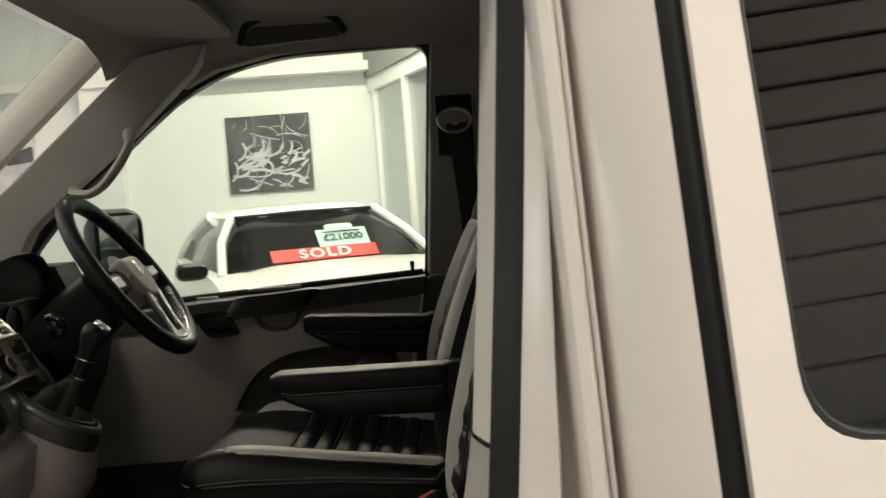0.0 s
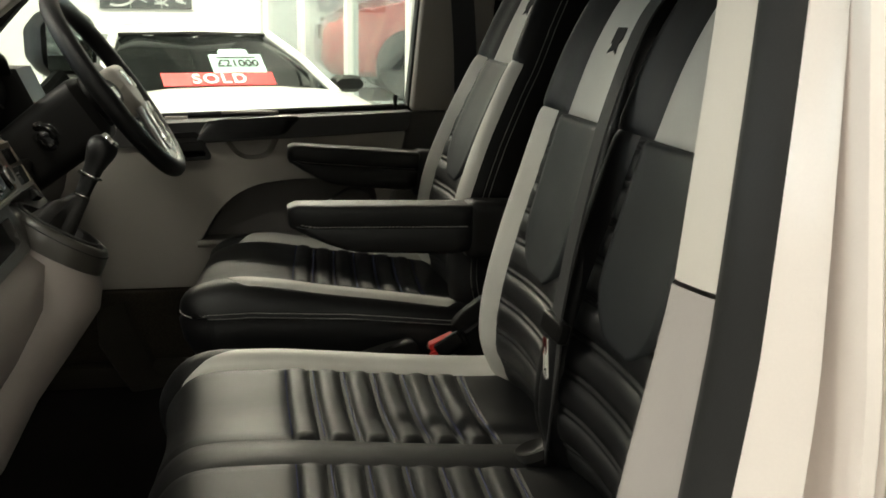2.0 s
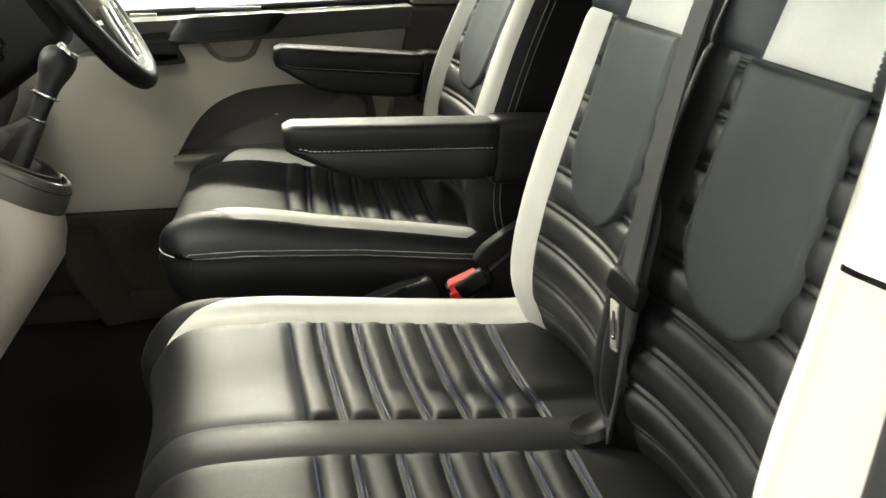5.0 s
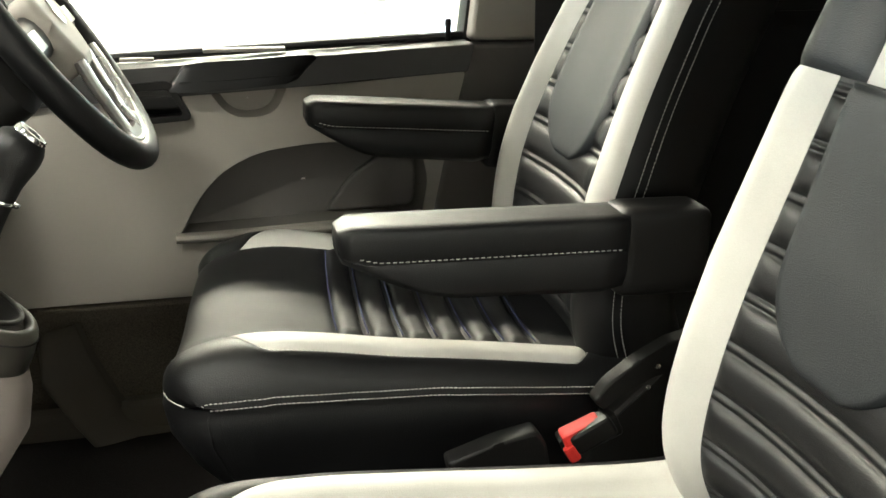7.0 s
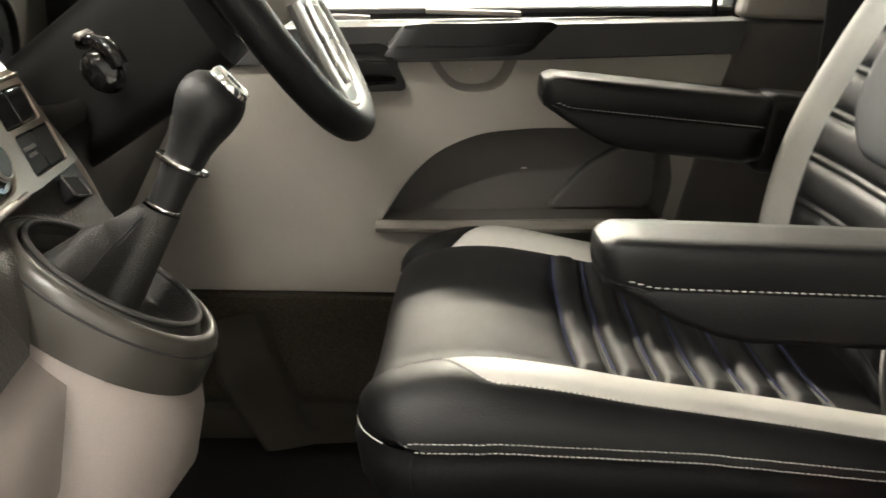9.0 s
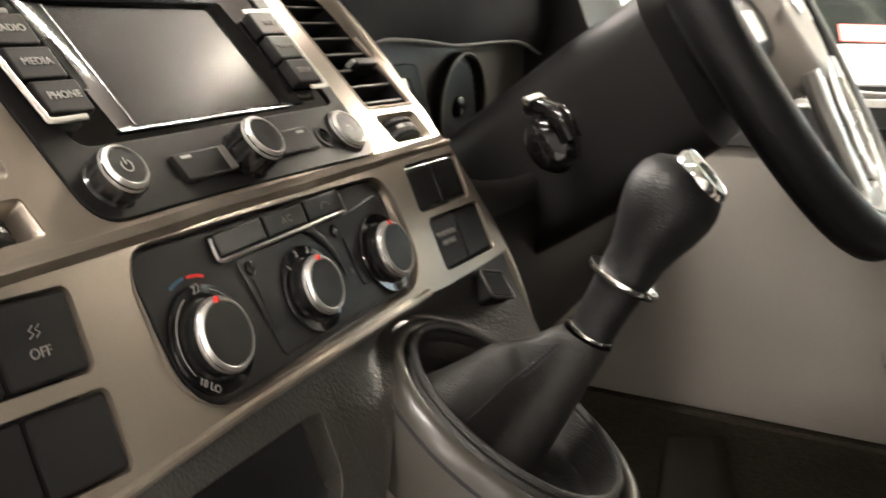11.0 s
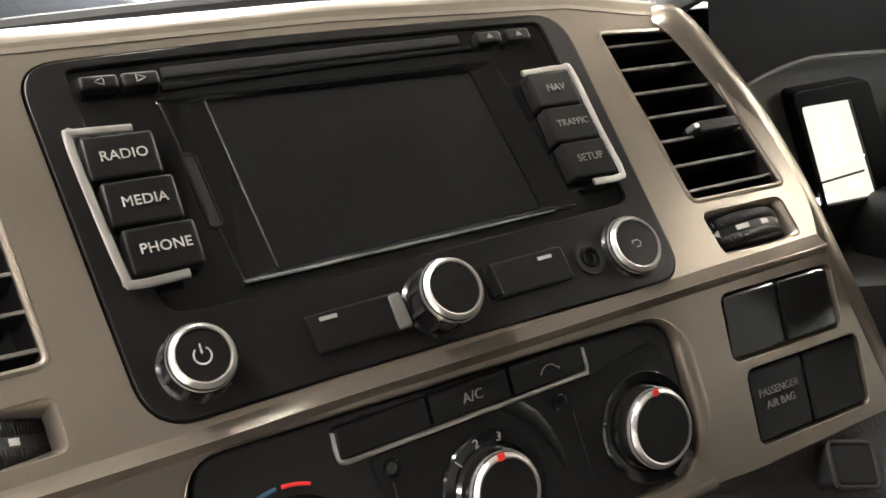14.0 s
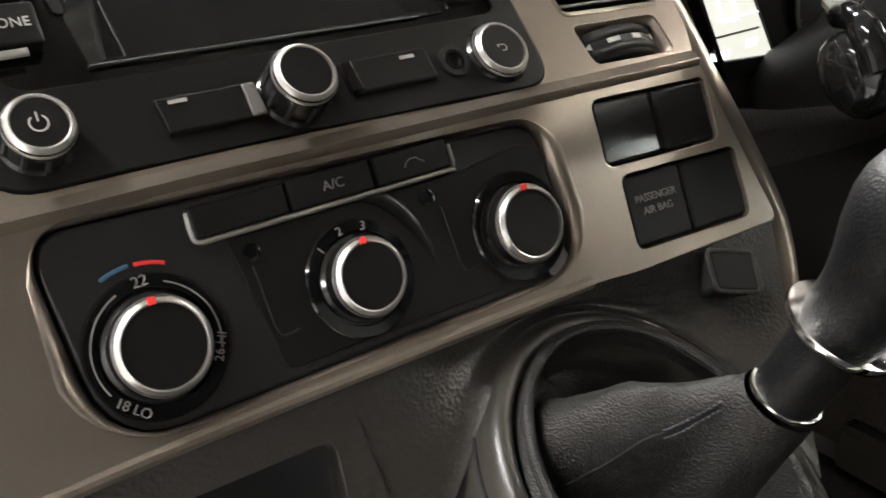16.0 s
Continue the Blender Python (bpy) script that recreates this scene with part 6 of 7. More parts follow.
# instrument binnacle
binn = thing("instrument_binnacle", "dark hooded instrument binnacle with lit display", "instrument cluster", at=(-0.08, 0.38, 1.2))
hood = []
for i in range(25):
    y = 0.160 + i * 0.46 / 24
    z = lerp_list([(0.14, 1.296), (0.168, 1.309), (0.20, 1.319), (0.24, 1.330), (0.29, 1.341), (0.36, 1.350), (0.46, 1.350), (0.55, 1.335), (0.62, 1.29)], y)
    x = lerp_list([(0.14, -0.090), (0.168, -0.073), (0.28, -0.070), (0.40, -0.055), (0.62, -0.07)], y)
    hood.append([(x - 0.003, y, z - 0.005), (x, y, z - 0.001), (x - 0.006, y, z + 0.002), (-0.12, y, z + 0.003), (-0.17, y, z - 0.008), (-0.25, y, z - 0.040), (-0.25, y, z - 0.05), (-0.17, y, z - 0.02), (x - 0.02, y, z - 0.008)])
part("hood", loft(hood), HOOD, binn, "black smooth hood", smooth=60)
part("cavity_side", loft([[(-0.075, 0.176, 1.306), (-0.03, 0.212, 1.235), (0.0, 0.212, 1.19)], [(-0.115, 0.185, 1.306), (-0.115, 0.216, 1.235), (-0.115, 0.216, 1.15)]], close=False), BLACK_SOFT, binn)
edge = spline([(-0.090, 0.163, 1.308), (-0.074, 0.168, 1.304), (-0.052, 0.188, 1.272), (-0.030, 0.203, 1.236), (-0.005, 0.204, 1.206), (0.012, 0.210, 1.178), (0.032, 0.213, 1.146), (0.050, 0.203, 1.118), (0.066, 0.186, 1.092), (0.070, 0.172, 1.060)], 6)
part("hood_side", loft([[p + Vector((0.002, -0.008, -0.004)), p + Vector((0.005, -0.003, 0.001)), p + Vector((0.003, 0.004, 0.002)), p + Vector((-0.008, 0.012, -0.001)), p + Vector((-0.045, 0.022, -0.012)), p + Vector((-0.10, 0.028, -0.02))] for p in edge], close=False), TAUPE, binn, "taupe cluster edge", smooth=70)
part("cluster_face", prism(rounded([(0.205, 1.135), (0.60, 1.135), (0.60, 1.295), (0.205, 1.295)], 0.03), 0.01, Matrix.Translation((-0.105, 0, 0)) @ Matrix(((0, 0.0, 1, 0), (1, 0, 0, 0), (0, 1, 0, 0), (0, 0, 0, 1)))), CLUSTER, binn, "grey cluster face")
part("surround_ledge", loft([[(-0.105, y, 1.165 - e), (-0.06, y, 1.172 - e), (-0.015, y, 1.190 - e), (0.002, y, 1.198 - e), (0.008, y, 1.190 - e), (-0.01, y, 1.10 - e)] for y, e in ((0.20, 0.004), (0.25, 0.016), (0.30, 0.024), (0.45, 0.034), (0.61, 0.034))]), DASH, binn, smooth=70)


def cl_m(y, z, x=-0.101, rx=0):
    return Matrix.Translation((x, y, z)) @ Matrix(((0, 0, 1, 0), (1, 0, 0, 0), (0, 1, 0, 0), (0, 0, 0, 1))) @ pose(0, 0, 0, 0, 0, rx)


part("display_bezel", prism(rounded([(0.279, 1.248), (0.343, 1.246), (0.399, 1.157), (0.327, 1.160)], 0.006), 0.01, cl_m(0, 0, -0.096), 0.002, 2, holes=[rounded([(0.289, 1.238), (0.330, 1.236), (0.371, 1.169), (0.324, 1.173)], 0.002)]), BLACK_SATIN, binn)
disp = part("display", prism(rounded([(0.287, 1.240), (0.332, 1.238), (0.373, 1.167), (0.322, 1.171)], 0.002), 0.002, cl_m(0, 0, -0.0985)), LCD, binn, "lit pale display")
part("display_line", box((0, 0, 0), (0.040, 0.0012, 0.0006), m=cl_m(0.335, 1.188, -0.098)), CLUSTER, disp)
part("display_van_mark", tube([(-0.0978, 0.322 + a + b * -0.45, 1.212 + b) for a, b in ((-0.006, -0.016), (-0.006, 0.010), (-0.003, 0.017), (0.003, 0.017), (0.006, 0.010), (0.006, -0.016))], 0.0008, 6, closed=True, up=(1, 0, 0)), LCD_MARK, disp)
part("display_bar", box((0, 0, 0), (0.040, 0.0010, 0.0006), m=cl_m(0.338, 1.198, -0.098)), LCD_MARK, disp)
for y, z, w in ((0.322, 1.1765, 0.016), (0.350, 1.1800, 0.009)):
    part("figure_bar", box((0, 0, 0), (w, 0.0050, 0.0006), m=cl_m(y, z, -0.098)), LCD_MARK, disp)
for y, z, r in ((0.428, 1.202, 0.046), (0.238, 1.192, 0.046)):
    dialp = part("dial", lathe([(r, 0), (r, 0.006), (r * 0.95, 0.008), (r * 0.92, 0.002), (0.001, 0.001)], 48, cl_m(y, z, -0.100)), BLACK_SATIN, binn, "round instrument dial")
    part("dial_ring", lathe([(r * 1.0, 0.0065), (r * 1.012, 0.0085), (r * 0.98, 0.009), (r * 0.97, 0.007)], 48, cl_m(y, z, -0.100), cap=False), CLUSTER, dialp)
    part("dial_hub", lathe([(0.009, 0.001), (0.009, 0.004), (0.006, 0.006), (0.001, 0.006)], 24, cl_m(y, z, -0.100)), GLOSS, dialp)
    for k in range(21):
        a = radians(220 - k * 13)
        part("tick", box((r * 0.82, 0, 0.002), (0.0034, 0.0009, 0.0004), m=cl_m(y, z, -0.100) @ Matrix.Rotation(a, 4, 'Z')), MARK_DIM, dialp)
ARCH = [(0.200, 1.243), (0.222, 1.256), (0.245, 1.264), (0.28, 1.268), (0.34, 1.263), (0.40, 1.256), (0.47, 1.254), (0.54, 1.25), (0.60, 1.235)]
part("inner_shade", loft([[(-0.089, y, z), (-0.086, y, z + 0.004), (-0.080, y, z + 0.03), (-0.088, y, lerp_list([(0.14, 1.296), (0.168, 1.309), (0.20, 1.319), (0.24, 1.330), (0.29, 1.341), (0.36, 1.350), (0.46, 1.350), (0.55, 1.335), (0.62, 1.29)], y) - 0.007)] for y, z in ARCH], close=False), CLOTH, binn, "black shade under the hood")
part("arch_line", tube(spline([(-0.088, y, z) for y, z in ARCH], 5), 0.0018, 8), CLUSTER, binn, "grey cluster arch")

# gear lever in its bucket
gear = thing("gear_lever", "black leather gear lever with chrome rings and gaiter", "gear lever", at=(0.10, 0.085, 1.09))
GC = Vector((0.125, 0.101, 1.146))
gax = Vector((0.41, 0.16, 0.89)).normalized()
gm = Matrix.Translation(GC) @ gax.to_track_quat('Z', 'X').to_matrix().to_4x4()
part("lower_collar", lathe([(0.0122, -0.0012), (0.0130, 0.0), (0.0128, 0.0014), (0.0118, 0.0018)], 32, gm), CHROME, gear, "bright chrome collar", smooth=60)
part("shaft", lathe([(0.0118, 0.001), (0.0118, 0.010), (0.0126, 0.024), (0.0140, 0.033)], 32, gm), LEATHER, gear)
part("upper_ring", lathe([(0.0150, 0.0305), (0.0185, 0.031), (0.0194, 0.0325), (0.0190, 0.0345), (0.0150, 0.0355)], 36, gm), CHROME, gear, "bright chrome ring", smooth=60)
kn = part("knob", lathe([(0.0135, 0.033), (0.0142, 0.038), (0.0148, 0.046), (0.0172, 0.055), (0.0208, 0.065), (0.0229, 0.074), (0.0232, 0.081), (0.0215, 0.088), (0.0165, 0.0945), (0.0090, 0.0975), (0.001, 0.0985)], 40, gm), LEATHER, gear, "black leather knob", smooth=80)
cn = Vector((0.72, 0.10, 0.68)).normalized()
capm = Matrix.Translation(GC + gax * 0.078 + cn * 0.0165) @ cn.to_track_quat('Z', 'Y').to_matrix().to_4x4()
part("cap", lathe([(0.0150, -0.004), (0.0155, 0.003), (0.0142, 0.0054), (0.0134, 0.0050)], 36, capm), CHROME, kn, "chrome cap rim")
part("shift_plate", lathe([(0.0138, 0.002), (0.0134, 0.0050), (0.001, 0.0056)], 36, capm), SILVER, kn, "silver shift pattern plate")
for a, b, c, d in ((-0.006, 0, 0.0009, 0.012), (-0.002, 0, 0.0009, 0.012), (0.002, 0, 0.0009, 0.012), (0.006, 0, 0.0009, 0.006), (0, 0, 0.012, 0.0009)):
    part("shift_mark", box((a, b, 0.0056), (c, d, 0.0004), m=capm), BLACK_SATIN, kn)
part("knob_seam", tube([gm @ Vector((-r * 0.35, -r * 0.94, z)) for r, z in ((0.0178, 0.045), (0.0190, 0.054), (0.0215, 0.064), (0.0235, 0.073), (0.0242, 0.080), (0.0228, 0.088))], 0.0005, 6), CLOTH, kn)
N_G = 144
rim_n = (rim_m.to_3x3() @ Vector((0, 0, 1))).normalized()
H_C = (GC - RC).dot(rim_n)
C_B = GC - rim_n * H_C


def pipe_r(a):
    """Radius of the corded edge, set off towards the back of the opening."""
    return 0.0598 + 0.0042 * math.cos(a - radians(140))


grings = []
for k in range(31):
    t = k / 30
    ring = []
    for i in range(N_G):
        a = 2 * math.pi * i / N_G
        edge_p = rim_p(a, pipe_r(a), 0.002)
        away = edge_p - RC
        core = C_B + (away - gax * away.dot(gax)).normalized() * 0.0136
        dr = (a - radians(224) + math.pi) % (2 * math.pi) - math.pi
        df = (a - radians(20) + math.pi) % (2 * math.pi) - math.pi
        spur = math.exp(-(abs(dr) / 0.55) ** 3)
        fold = math.exp(-(df / 0.85) ** 2)
        hollow = math.exp(-((((a - radians(135) + math.pi) % (2 * math.pi)) - math.pi) / 0.75) ** 2)
        reach = 0.30 + 0.60 * spur + 0.06 * fold - 0.06 * hollow
        deep = 0.044 - 0.034 * spur - 0.003 * fold + 0.012 * hollow
        if t < 0.2:
            rho, h = 1 - 0.07 * (t / 0.2), 0.001 - deep * 0.55 * smoothstep(0.0, 0.2, t)
        elif t < 0.42:
            f = (t - 0.2) / 0.22
            rho, h = 0.93 + (min(reach, 0.92) - 0.93) * f, -deep * (0.55 + 0.45 * smoothstep(0, 1, f))
        else:
            f = (t - 0.42) / 0.58
            rho, h = min(reach, 0.92) * (1 - f), -deep + (H_C - 0.002 + deep) * (f ** (1.75 - 1.08 * spur + 0.25 * hollow))
        at = core.lerp(edge_p, rho) + rim_n * h
        wave = 0.0120 * noise.noise(at * 30 + Vector((1.3, 0, 0.4))) + 0.0085 * (0.3 - abs(noise.noise(at * 55 + Vector((3, 1, 0))))) * min(1.0, 2 * rho)
        wave += 0.0030 * math.exp(-((dr - 0.02) / 0.14) ** 2) * min(1.0, 2 * rho)
        p = core.lerp(edge_p, rho) + rim_n * (h + wave * math.sin(math.pi * t) ** 0.5)
        ring.append(p)
    grings.append(ring)
SEAM = 98
part("gaiter_cord", tube([rim_p(2 * math.pi * i / 72, pipe_r(2 * math.pi * i / 72), 0.0035) for i in range(72)], 0.0024, 10, closed=True, up=rim_n), GAITER, gear, "corded leather edge")
part("gaiter_skirt", loft([[rim_p(2 * math.pi * i / 72, pipe_r(2 * math.pi * i / 72) + (0.0655 - pipe_r(2 * math.pi * i / 72)) * f, h) for i in range(72)] for f, h in ((0.0, 0.0025), (0.35, -0.0005), (0.7, -0.005), (1.0, -0.011))], cap=False), GAITER, gear, "leather skirt below the cord", smooth=70)
part("gaiter", loft(grings, cap=False), GAITER, gear, "creased black leather gaiter", smooth=80)
for side in (-0.0016, 0.0016):
    bm = bmesh.new()
    for k in range(2, 40):
        kk = 12 + k / 42 * 17
        r0, r1 = grings[int(kk)], grings[min(int(kk) + 1, 30)]
        n = (r1[SEAM] - r0[SEAM]).cross(r0[SEAM + 1] - r0[SEAM - 1]).normalized()
        side_v = (r0[SEAM + 1] - r0[SEAM - 1]).normalized()
        p = r0[SEAM].lerp(r1[SEAM], kk % 1) + side_v * side + n * (0.0006 if n.z > 0 else -0.0006)
        bmesh.ops.create_cube(bm, size=1, matrix=Matrix.Translation(p) @ (r1[SEAM] - r0[SEAM]).to_track_quat('X', 'Z').to_matrix().to_4x4() @ Matrix.Diagonal((0.0018, 0.0006, 0.0006, 1)))
    tagged(part("stitching", bm, THREAD_DARK, gear, smooth=0), kind="stuff")
part("seam", tube([r[SEAM] + Vector((0, 0, 0.0004)) for r in grings[12:29]], 0.0006, 6), CLOTH, gear)
console = thing("gear_console", "warm grey gear console bucket with dark rim", "centre console", at=(0.08, 0.08, 0.9))
rimv = []
for rr, hh in ((0.0610, -0.016), (0.0625, -0.006), (0.0650, 0.0012), (0.0680, 0.0030), (0.0712, 0.0018), (0.0735, -0.0010), (0.0755, -0.006), (0.0785, -0.020), (0.0800, -0.036)):
    rimv.append([rim_p(2 * math.pi * i / 72, rr, hh) for i in range(72)])
part("rim", loft(rimv, cap=False), BAND, console, "satin brown-grey bucket rim", smooth=70)
# black tube standing in for the shadow gap under the rim
part("rim_gap_shade", tube([rim_p(2 * math.pi * i / 72, 0.0762, -0.0080) for i in range(72)], 0.0009, 6, closed=True, up=rim_n), CLOTH, console, "black cord for the shadowed gap below the rim")
part("bucket_floor", loft([[rim_m @ Vector((0.064 * math.cos(2 * math.pi * i / 48), 0.060 * math.sin(2 * math.pi * i / 48), h)) for i in range(48)] for h in (-0.060, -0.062)]), CLOTH, console)
brings = []
for (cx, cy, cz, rx_, ry_, tilt) in ((0.0760, 0.0815, 1.0680, 0.0845, 0.0725, 31), (0.074, 0.076, 1.040, 0.084, 0.076, 24), (0.070, 0.064, 0.99, 0.078, 0.085, 12), (0.035, 0.050, 0.92, 0.070, 0.092, 5), (-0.01, 0.035, 0.84, 0.062, 0.10, 0), (-0.06, 0.02, 0.74, 0.06, 0.11, 0)):
    mm = Matrix.Translation((cx, cy, cz)) @ pose(0, 0, 0, -6 if tilt else 0, tilt, 0)
    brings.append([mm @ Vector((rx_ * math.cos(2 * math.pi * i / 64), ry_ * math.sin(2 * math.pi * i / 64), 0)) for i in range(64)])
part("bucket", loft(brings, cap=False), MAUVE, console, "warm grey plastic bucket", smooth=50)
knee = []
for u in (-0.75, -0.40, -0.20, -0.10, -0.03, 0.02):
    f = smoothstep(-0.35, -0.02, u)
    b = 0.020 * f
    knee.append([Vector((0.050 - 0.02 * (1 - f), u, 1.085)), Vector((0.062 + b - 0.01 * (1 - f), u, 1.06)), Vector((0.060 + b - 0.02 * (1 - f), u, 1.00)), Vector((0.035 + b * 0.5, u, 0.93)), Vector((0.0, u, 0.86)), Vector((-0.07, u, 0.78)), Vector((-0.20, u, 0.70))])
part("lower_dash_moulding", loft(knee, close=False), MAUVE, dash, "warm grey lower dash moulding", smooth=60)
part("driver_knee_panel", loft([[Vector((0.0, y, 1.165)), Vector((0.010, y, 1.14)), Vector((-0.01, y, 1.05)), Vector((-0.06, y, 0.95)), Vector((-0.16, y, 0.85))] for y in (0.185, 0.30, 0.45, 0.60, 0.74)], close=False), DASH_TOP, dash, "black knee panel below the column")
part("dash_end", loft([[Vector((x, y, z)) for x, z in ((-0.06, 1.31), (-0.03, 1.24), (-0.01, 1.17), (-0.30, 1.17), (-0.40, 1.31))] for y in (0.60, 0.74)]), DASH_TOP, dash)

# steering wheel and column
WC = Vector((0.148, 0.405, 1.292))
wn_ = Vector((0.83, 0.0, 0.56)).normalized()
wv = Vector((-0.56, 0, 0.83)).normalized()
wm4 = Matrix((Vector((0, 1, 0)), wv, wn_)).transposed().to_4x4()
wm4 = Matrix.Translation(WC) @ wm4
sw = thing("steering_wheel", "black leather steering wheel with silver spoke inserts", "steering wheel", at=tuple(WC))
R_W = 0.178
part("rim", tube([wm4 @ Vector((R_W * math.cos(a), R_W * math.sin(a), 0)) for a in (2 * math.pi * i / 96 for i in range(96))], 0.0165, 16, closed=True, up=wn_), LEATHER, sw, "black leather rim")
part("rim_insert", tube([wm4 @ Vector(((R_W - 0.0145) * math.cos(a), (R_W - 0.0145) * math.sin(a), 0.006)) for a in (radians(200 + 140 * i / 40) for i in range(41))], 0.006, 8, up=wn_), SILVER, sw, "silver inner rim strip")
hubp = rounded([(-0.066, 0.034), (0.066, 0.034), (0.060, -0.030), (0.036, -0.066), (-0.036, -0.066), (-0.060, -0.030)], 0.025, 6)
hub = part("airbag_cover", prism(hubp, 0.04, wm4 @ pose(0, 0, 0.022), 0.014, 5), TRIM_LIGHT, sw, "pale grey airbag cover", smooth=50)
part("hub_disc", lathe([(0.017, 0), (0.017, 0.0025), (0.0150, 0.0035), (0.001, 0.0036)], 32, wm4 @ pose(0, 0.002, 0.0215)), CHROME, hub, "plain round chrome emblem disc")
for ang in (180, 0):
    a = radians(ang)
    p0, p1 = Vector((0.05 * math.cos(a), -0.006, -0.002)), Vector(((R_W - 0.004) * math.cos(a), -0.012, 0.0))
    sp = part("spoke", tube([wm4 @ p0, wm4 @ p0.lerp(p1, 0.5), wm4 @ p1], [0.026, 0.020, 0.020], 12, flat=0.45, up=wn_), BLACK_SATIN, sw, "black spoke")
    part("spoke_insert", box((0, 0, 0.0085), (0.060, 0.022, 0.006), 0.002, 2, wm4 @ Matrix.Translation(p0.lerp(p1, 0.66)) @ pose(0, 0, 0, 0, 0, ang)), SILVER, sp, "silver spoke insert")
for s in (-1, 1):
    arm = spline([(s * 0.036, -0.052, 0.014), (s * 0.034, -0.085, 0.009), (s * 0.030, -0.120, 0.006), (s * 0.034, -0.150, 0.005), (s * 0.048, -0.167, 0.004)], 5)
    part("lower_spoke", tube([wm4 @ p for p in arm], [0.013] * 8 + [0.0115] * 8 + [0.010] * 5, 12, flat=0.55, up=wn_), SILVER, sw, "satin silver lower spoke")
part("spoke_foot", loft([[wm4 @ Vector((x, -math.sqrt(0.1655 ** 2 - x * x) + dy, w)) for dy, w in ((0.0, 0.010), (0.018, 0.011), (0.020, 0.002), (0.0, 0.0))] for x in (-0.052, -0.03, 0, 0.03, 0.052)]), SILVER, sw, "satin silver spoke foot")
part("wheel_back", lathe([(0.055, -0.045), (0.066, -0.02), (0.062, -0.005), (0.02, 0.0)], 36, wm4 @ Matrix.Diagonal((1.1, 0.85, 1, 1))), BLACK_SOFT, sw)
col = thing("steering_column", "black plastic steering column shroud with stalks", "steering column", at=tuple(WC - wn_ * 0.2))
crings = []
for d, wx, hy, oy in ((-0.045, 0.055, 0.050, -0.004), (-0.06, 0.068, 0.062, -0.008), (-0.12, 0.066, 0.064, -0.012), (-0.19, 0.062, 0.062, -0.016), (-0.28, 0.060, 0.058, -0.02)):
    crings.append([wm4 @ Vector((px, py + oy, d)) for px, py in rrect(wx * 2, hy * 2, 0.030, 6)])
part("shroud", loft(crings), BLACK_SOFT, col, "black plastic column shroud")
st = part("stalk", tube(spline([(0.020, 0.345, 1.205), (0.035, 0.300, 1.208), (0.050, 0.255, 1.213), (0.058, 0.228, 1.216), (0.060, 0.212, 1.217)], 6), [0.010] * 6 + [0.011] * 6 + [0.015] * 6 + [0.019] * 5 + [0.017, 0.010], 16, flat=0.8, up=(1, 0, 1)), GLOSS, col, "gloss black control stalk", smooth=60)
part("stalk_button", tube(spline([(0.040, 0.232, 1.236), (0.052, 0.222, 1.2385), (0.066, 0.214, 1.234), (0.074, 0.212, 1.222)], 5), [0.006] * 8 + [0.007] * 8, 10, up=(0, 1, 0)), GLOSS, st, smooth=60)
part("stalk_cap", box((0, 0, 0), (0.007, 0.016, 0.004), 0.0015, 2, pose(0.044, 0.226, 1.2425, 10, 20, -20)), CHROME, st, "small bright stalk switch")
part("stalk", tube(spline([wm4 @ Vector(p) for p in ((0.05, -0.008, -0.10), (0.10, -0.010, -0.095), (0.155, -0.016, -0.085))], 6), 0.009, 12, flat=0.75, up=wn_), GLOSS, col)

# ---- showroom ----
part("floor", box((3.35, 1.5, -0.03), (12.7, 17.0, 0.06)), FLOOR_GREY, None)
tagged(bpy.data.objects["floor"], "polished grey tiled showroom floor", "floor", kind="structure")


def wall(name, c, s, label, material=WALL_WHITE, holes=None):
    ob = part(name, box(c, s), material)
    return tagged(ob, label, "wall", kind="structure")


wall("wall_north", (-5.5, 9.62, 2.0), (17.0, 0.2, 5.2), "white painted showroom wall with a high beam")
# unseen end wall, grey to cut the light it bounces through the doorway
wall("wall_south", (-3.0, -6.8, 2.0), (23.0, 0.2, 4.2), "grey end wall out of view", WALL_GREY)
beam = part("trim", box((-5.5, 9.40, 2.72), (15.8, 0.24, 0.10), 0.01), WALL_WHITE)
tagged(beam, "white boxed-in ledge along the wall", "ledge", kind="structure")
ceil_bm = box((-2.8, 1.5, 4.08), (22.6, 17.0, 0.08))
for k in range(34):
    box((-2.8, -6.6 + k * 0.5, 4.035), (22.6, 0.05, 0.02), bm=ceil_bm)
ceil = part("ceiling", ceil_bm, CEIL_GREY)
tagged(ceil, "grey ribbed sheet ceiling", "ceiling", kind="structure")
# every batten gets a housing, the added front pair too
for tx, ty in TUBES:
    lamp_ob = thing("ceiling_batten", "lit white ceiling batten light", "ceiling light", "ceiling battens", at=(tx, ty, 4.03))
    part("housing", box((tx, ty, 4.00), (1.6, 0.20, 0.06), 0.01), FRAME_WHITE, lamp_ob)
    part("diffuser", box((tx, ty, 3.955), (1.5, 0.15, 0.03), 0.01), TUBE_GLOW, lamp_ob)

# glazed partition running towards the van, with the yard's daylight behind
PX0, PX1, PY0, PY1 = 0.56, 2.05, 9.50, 3.6


def gl_p(t, z, off=0.0):
    return Vector((PX0 + (PX1 - PX0) * t + off, PY0 + (PY1 - PY0) * t, z))


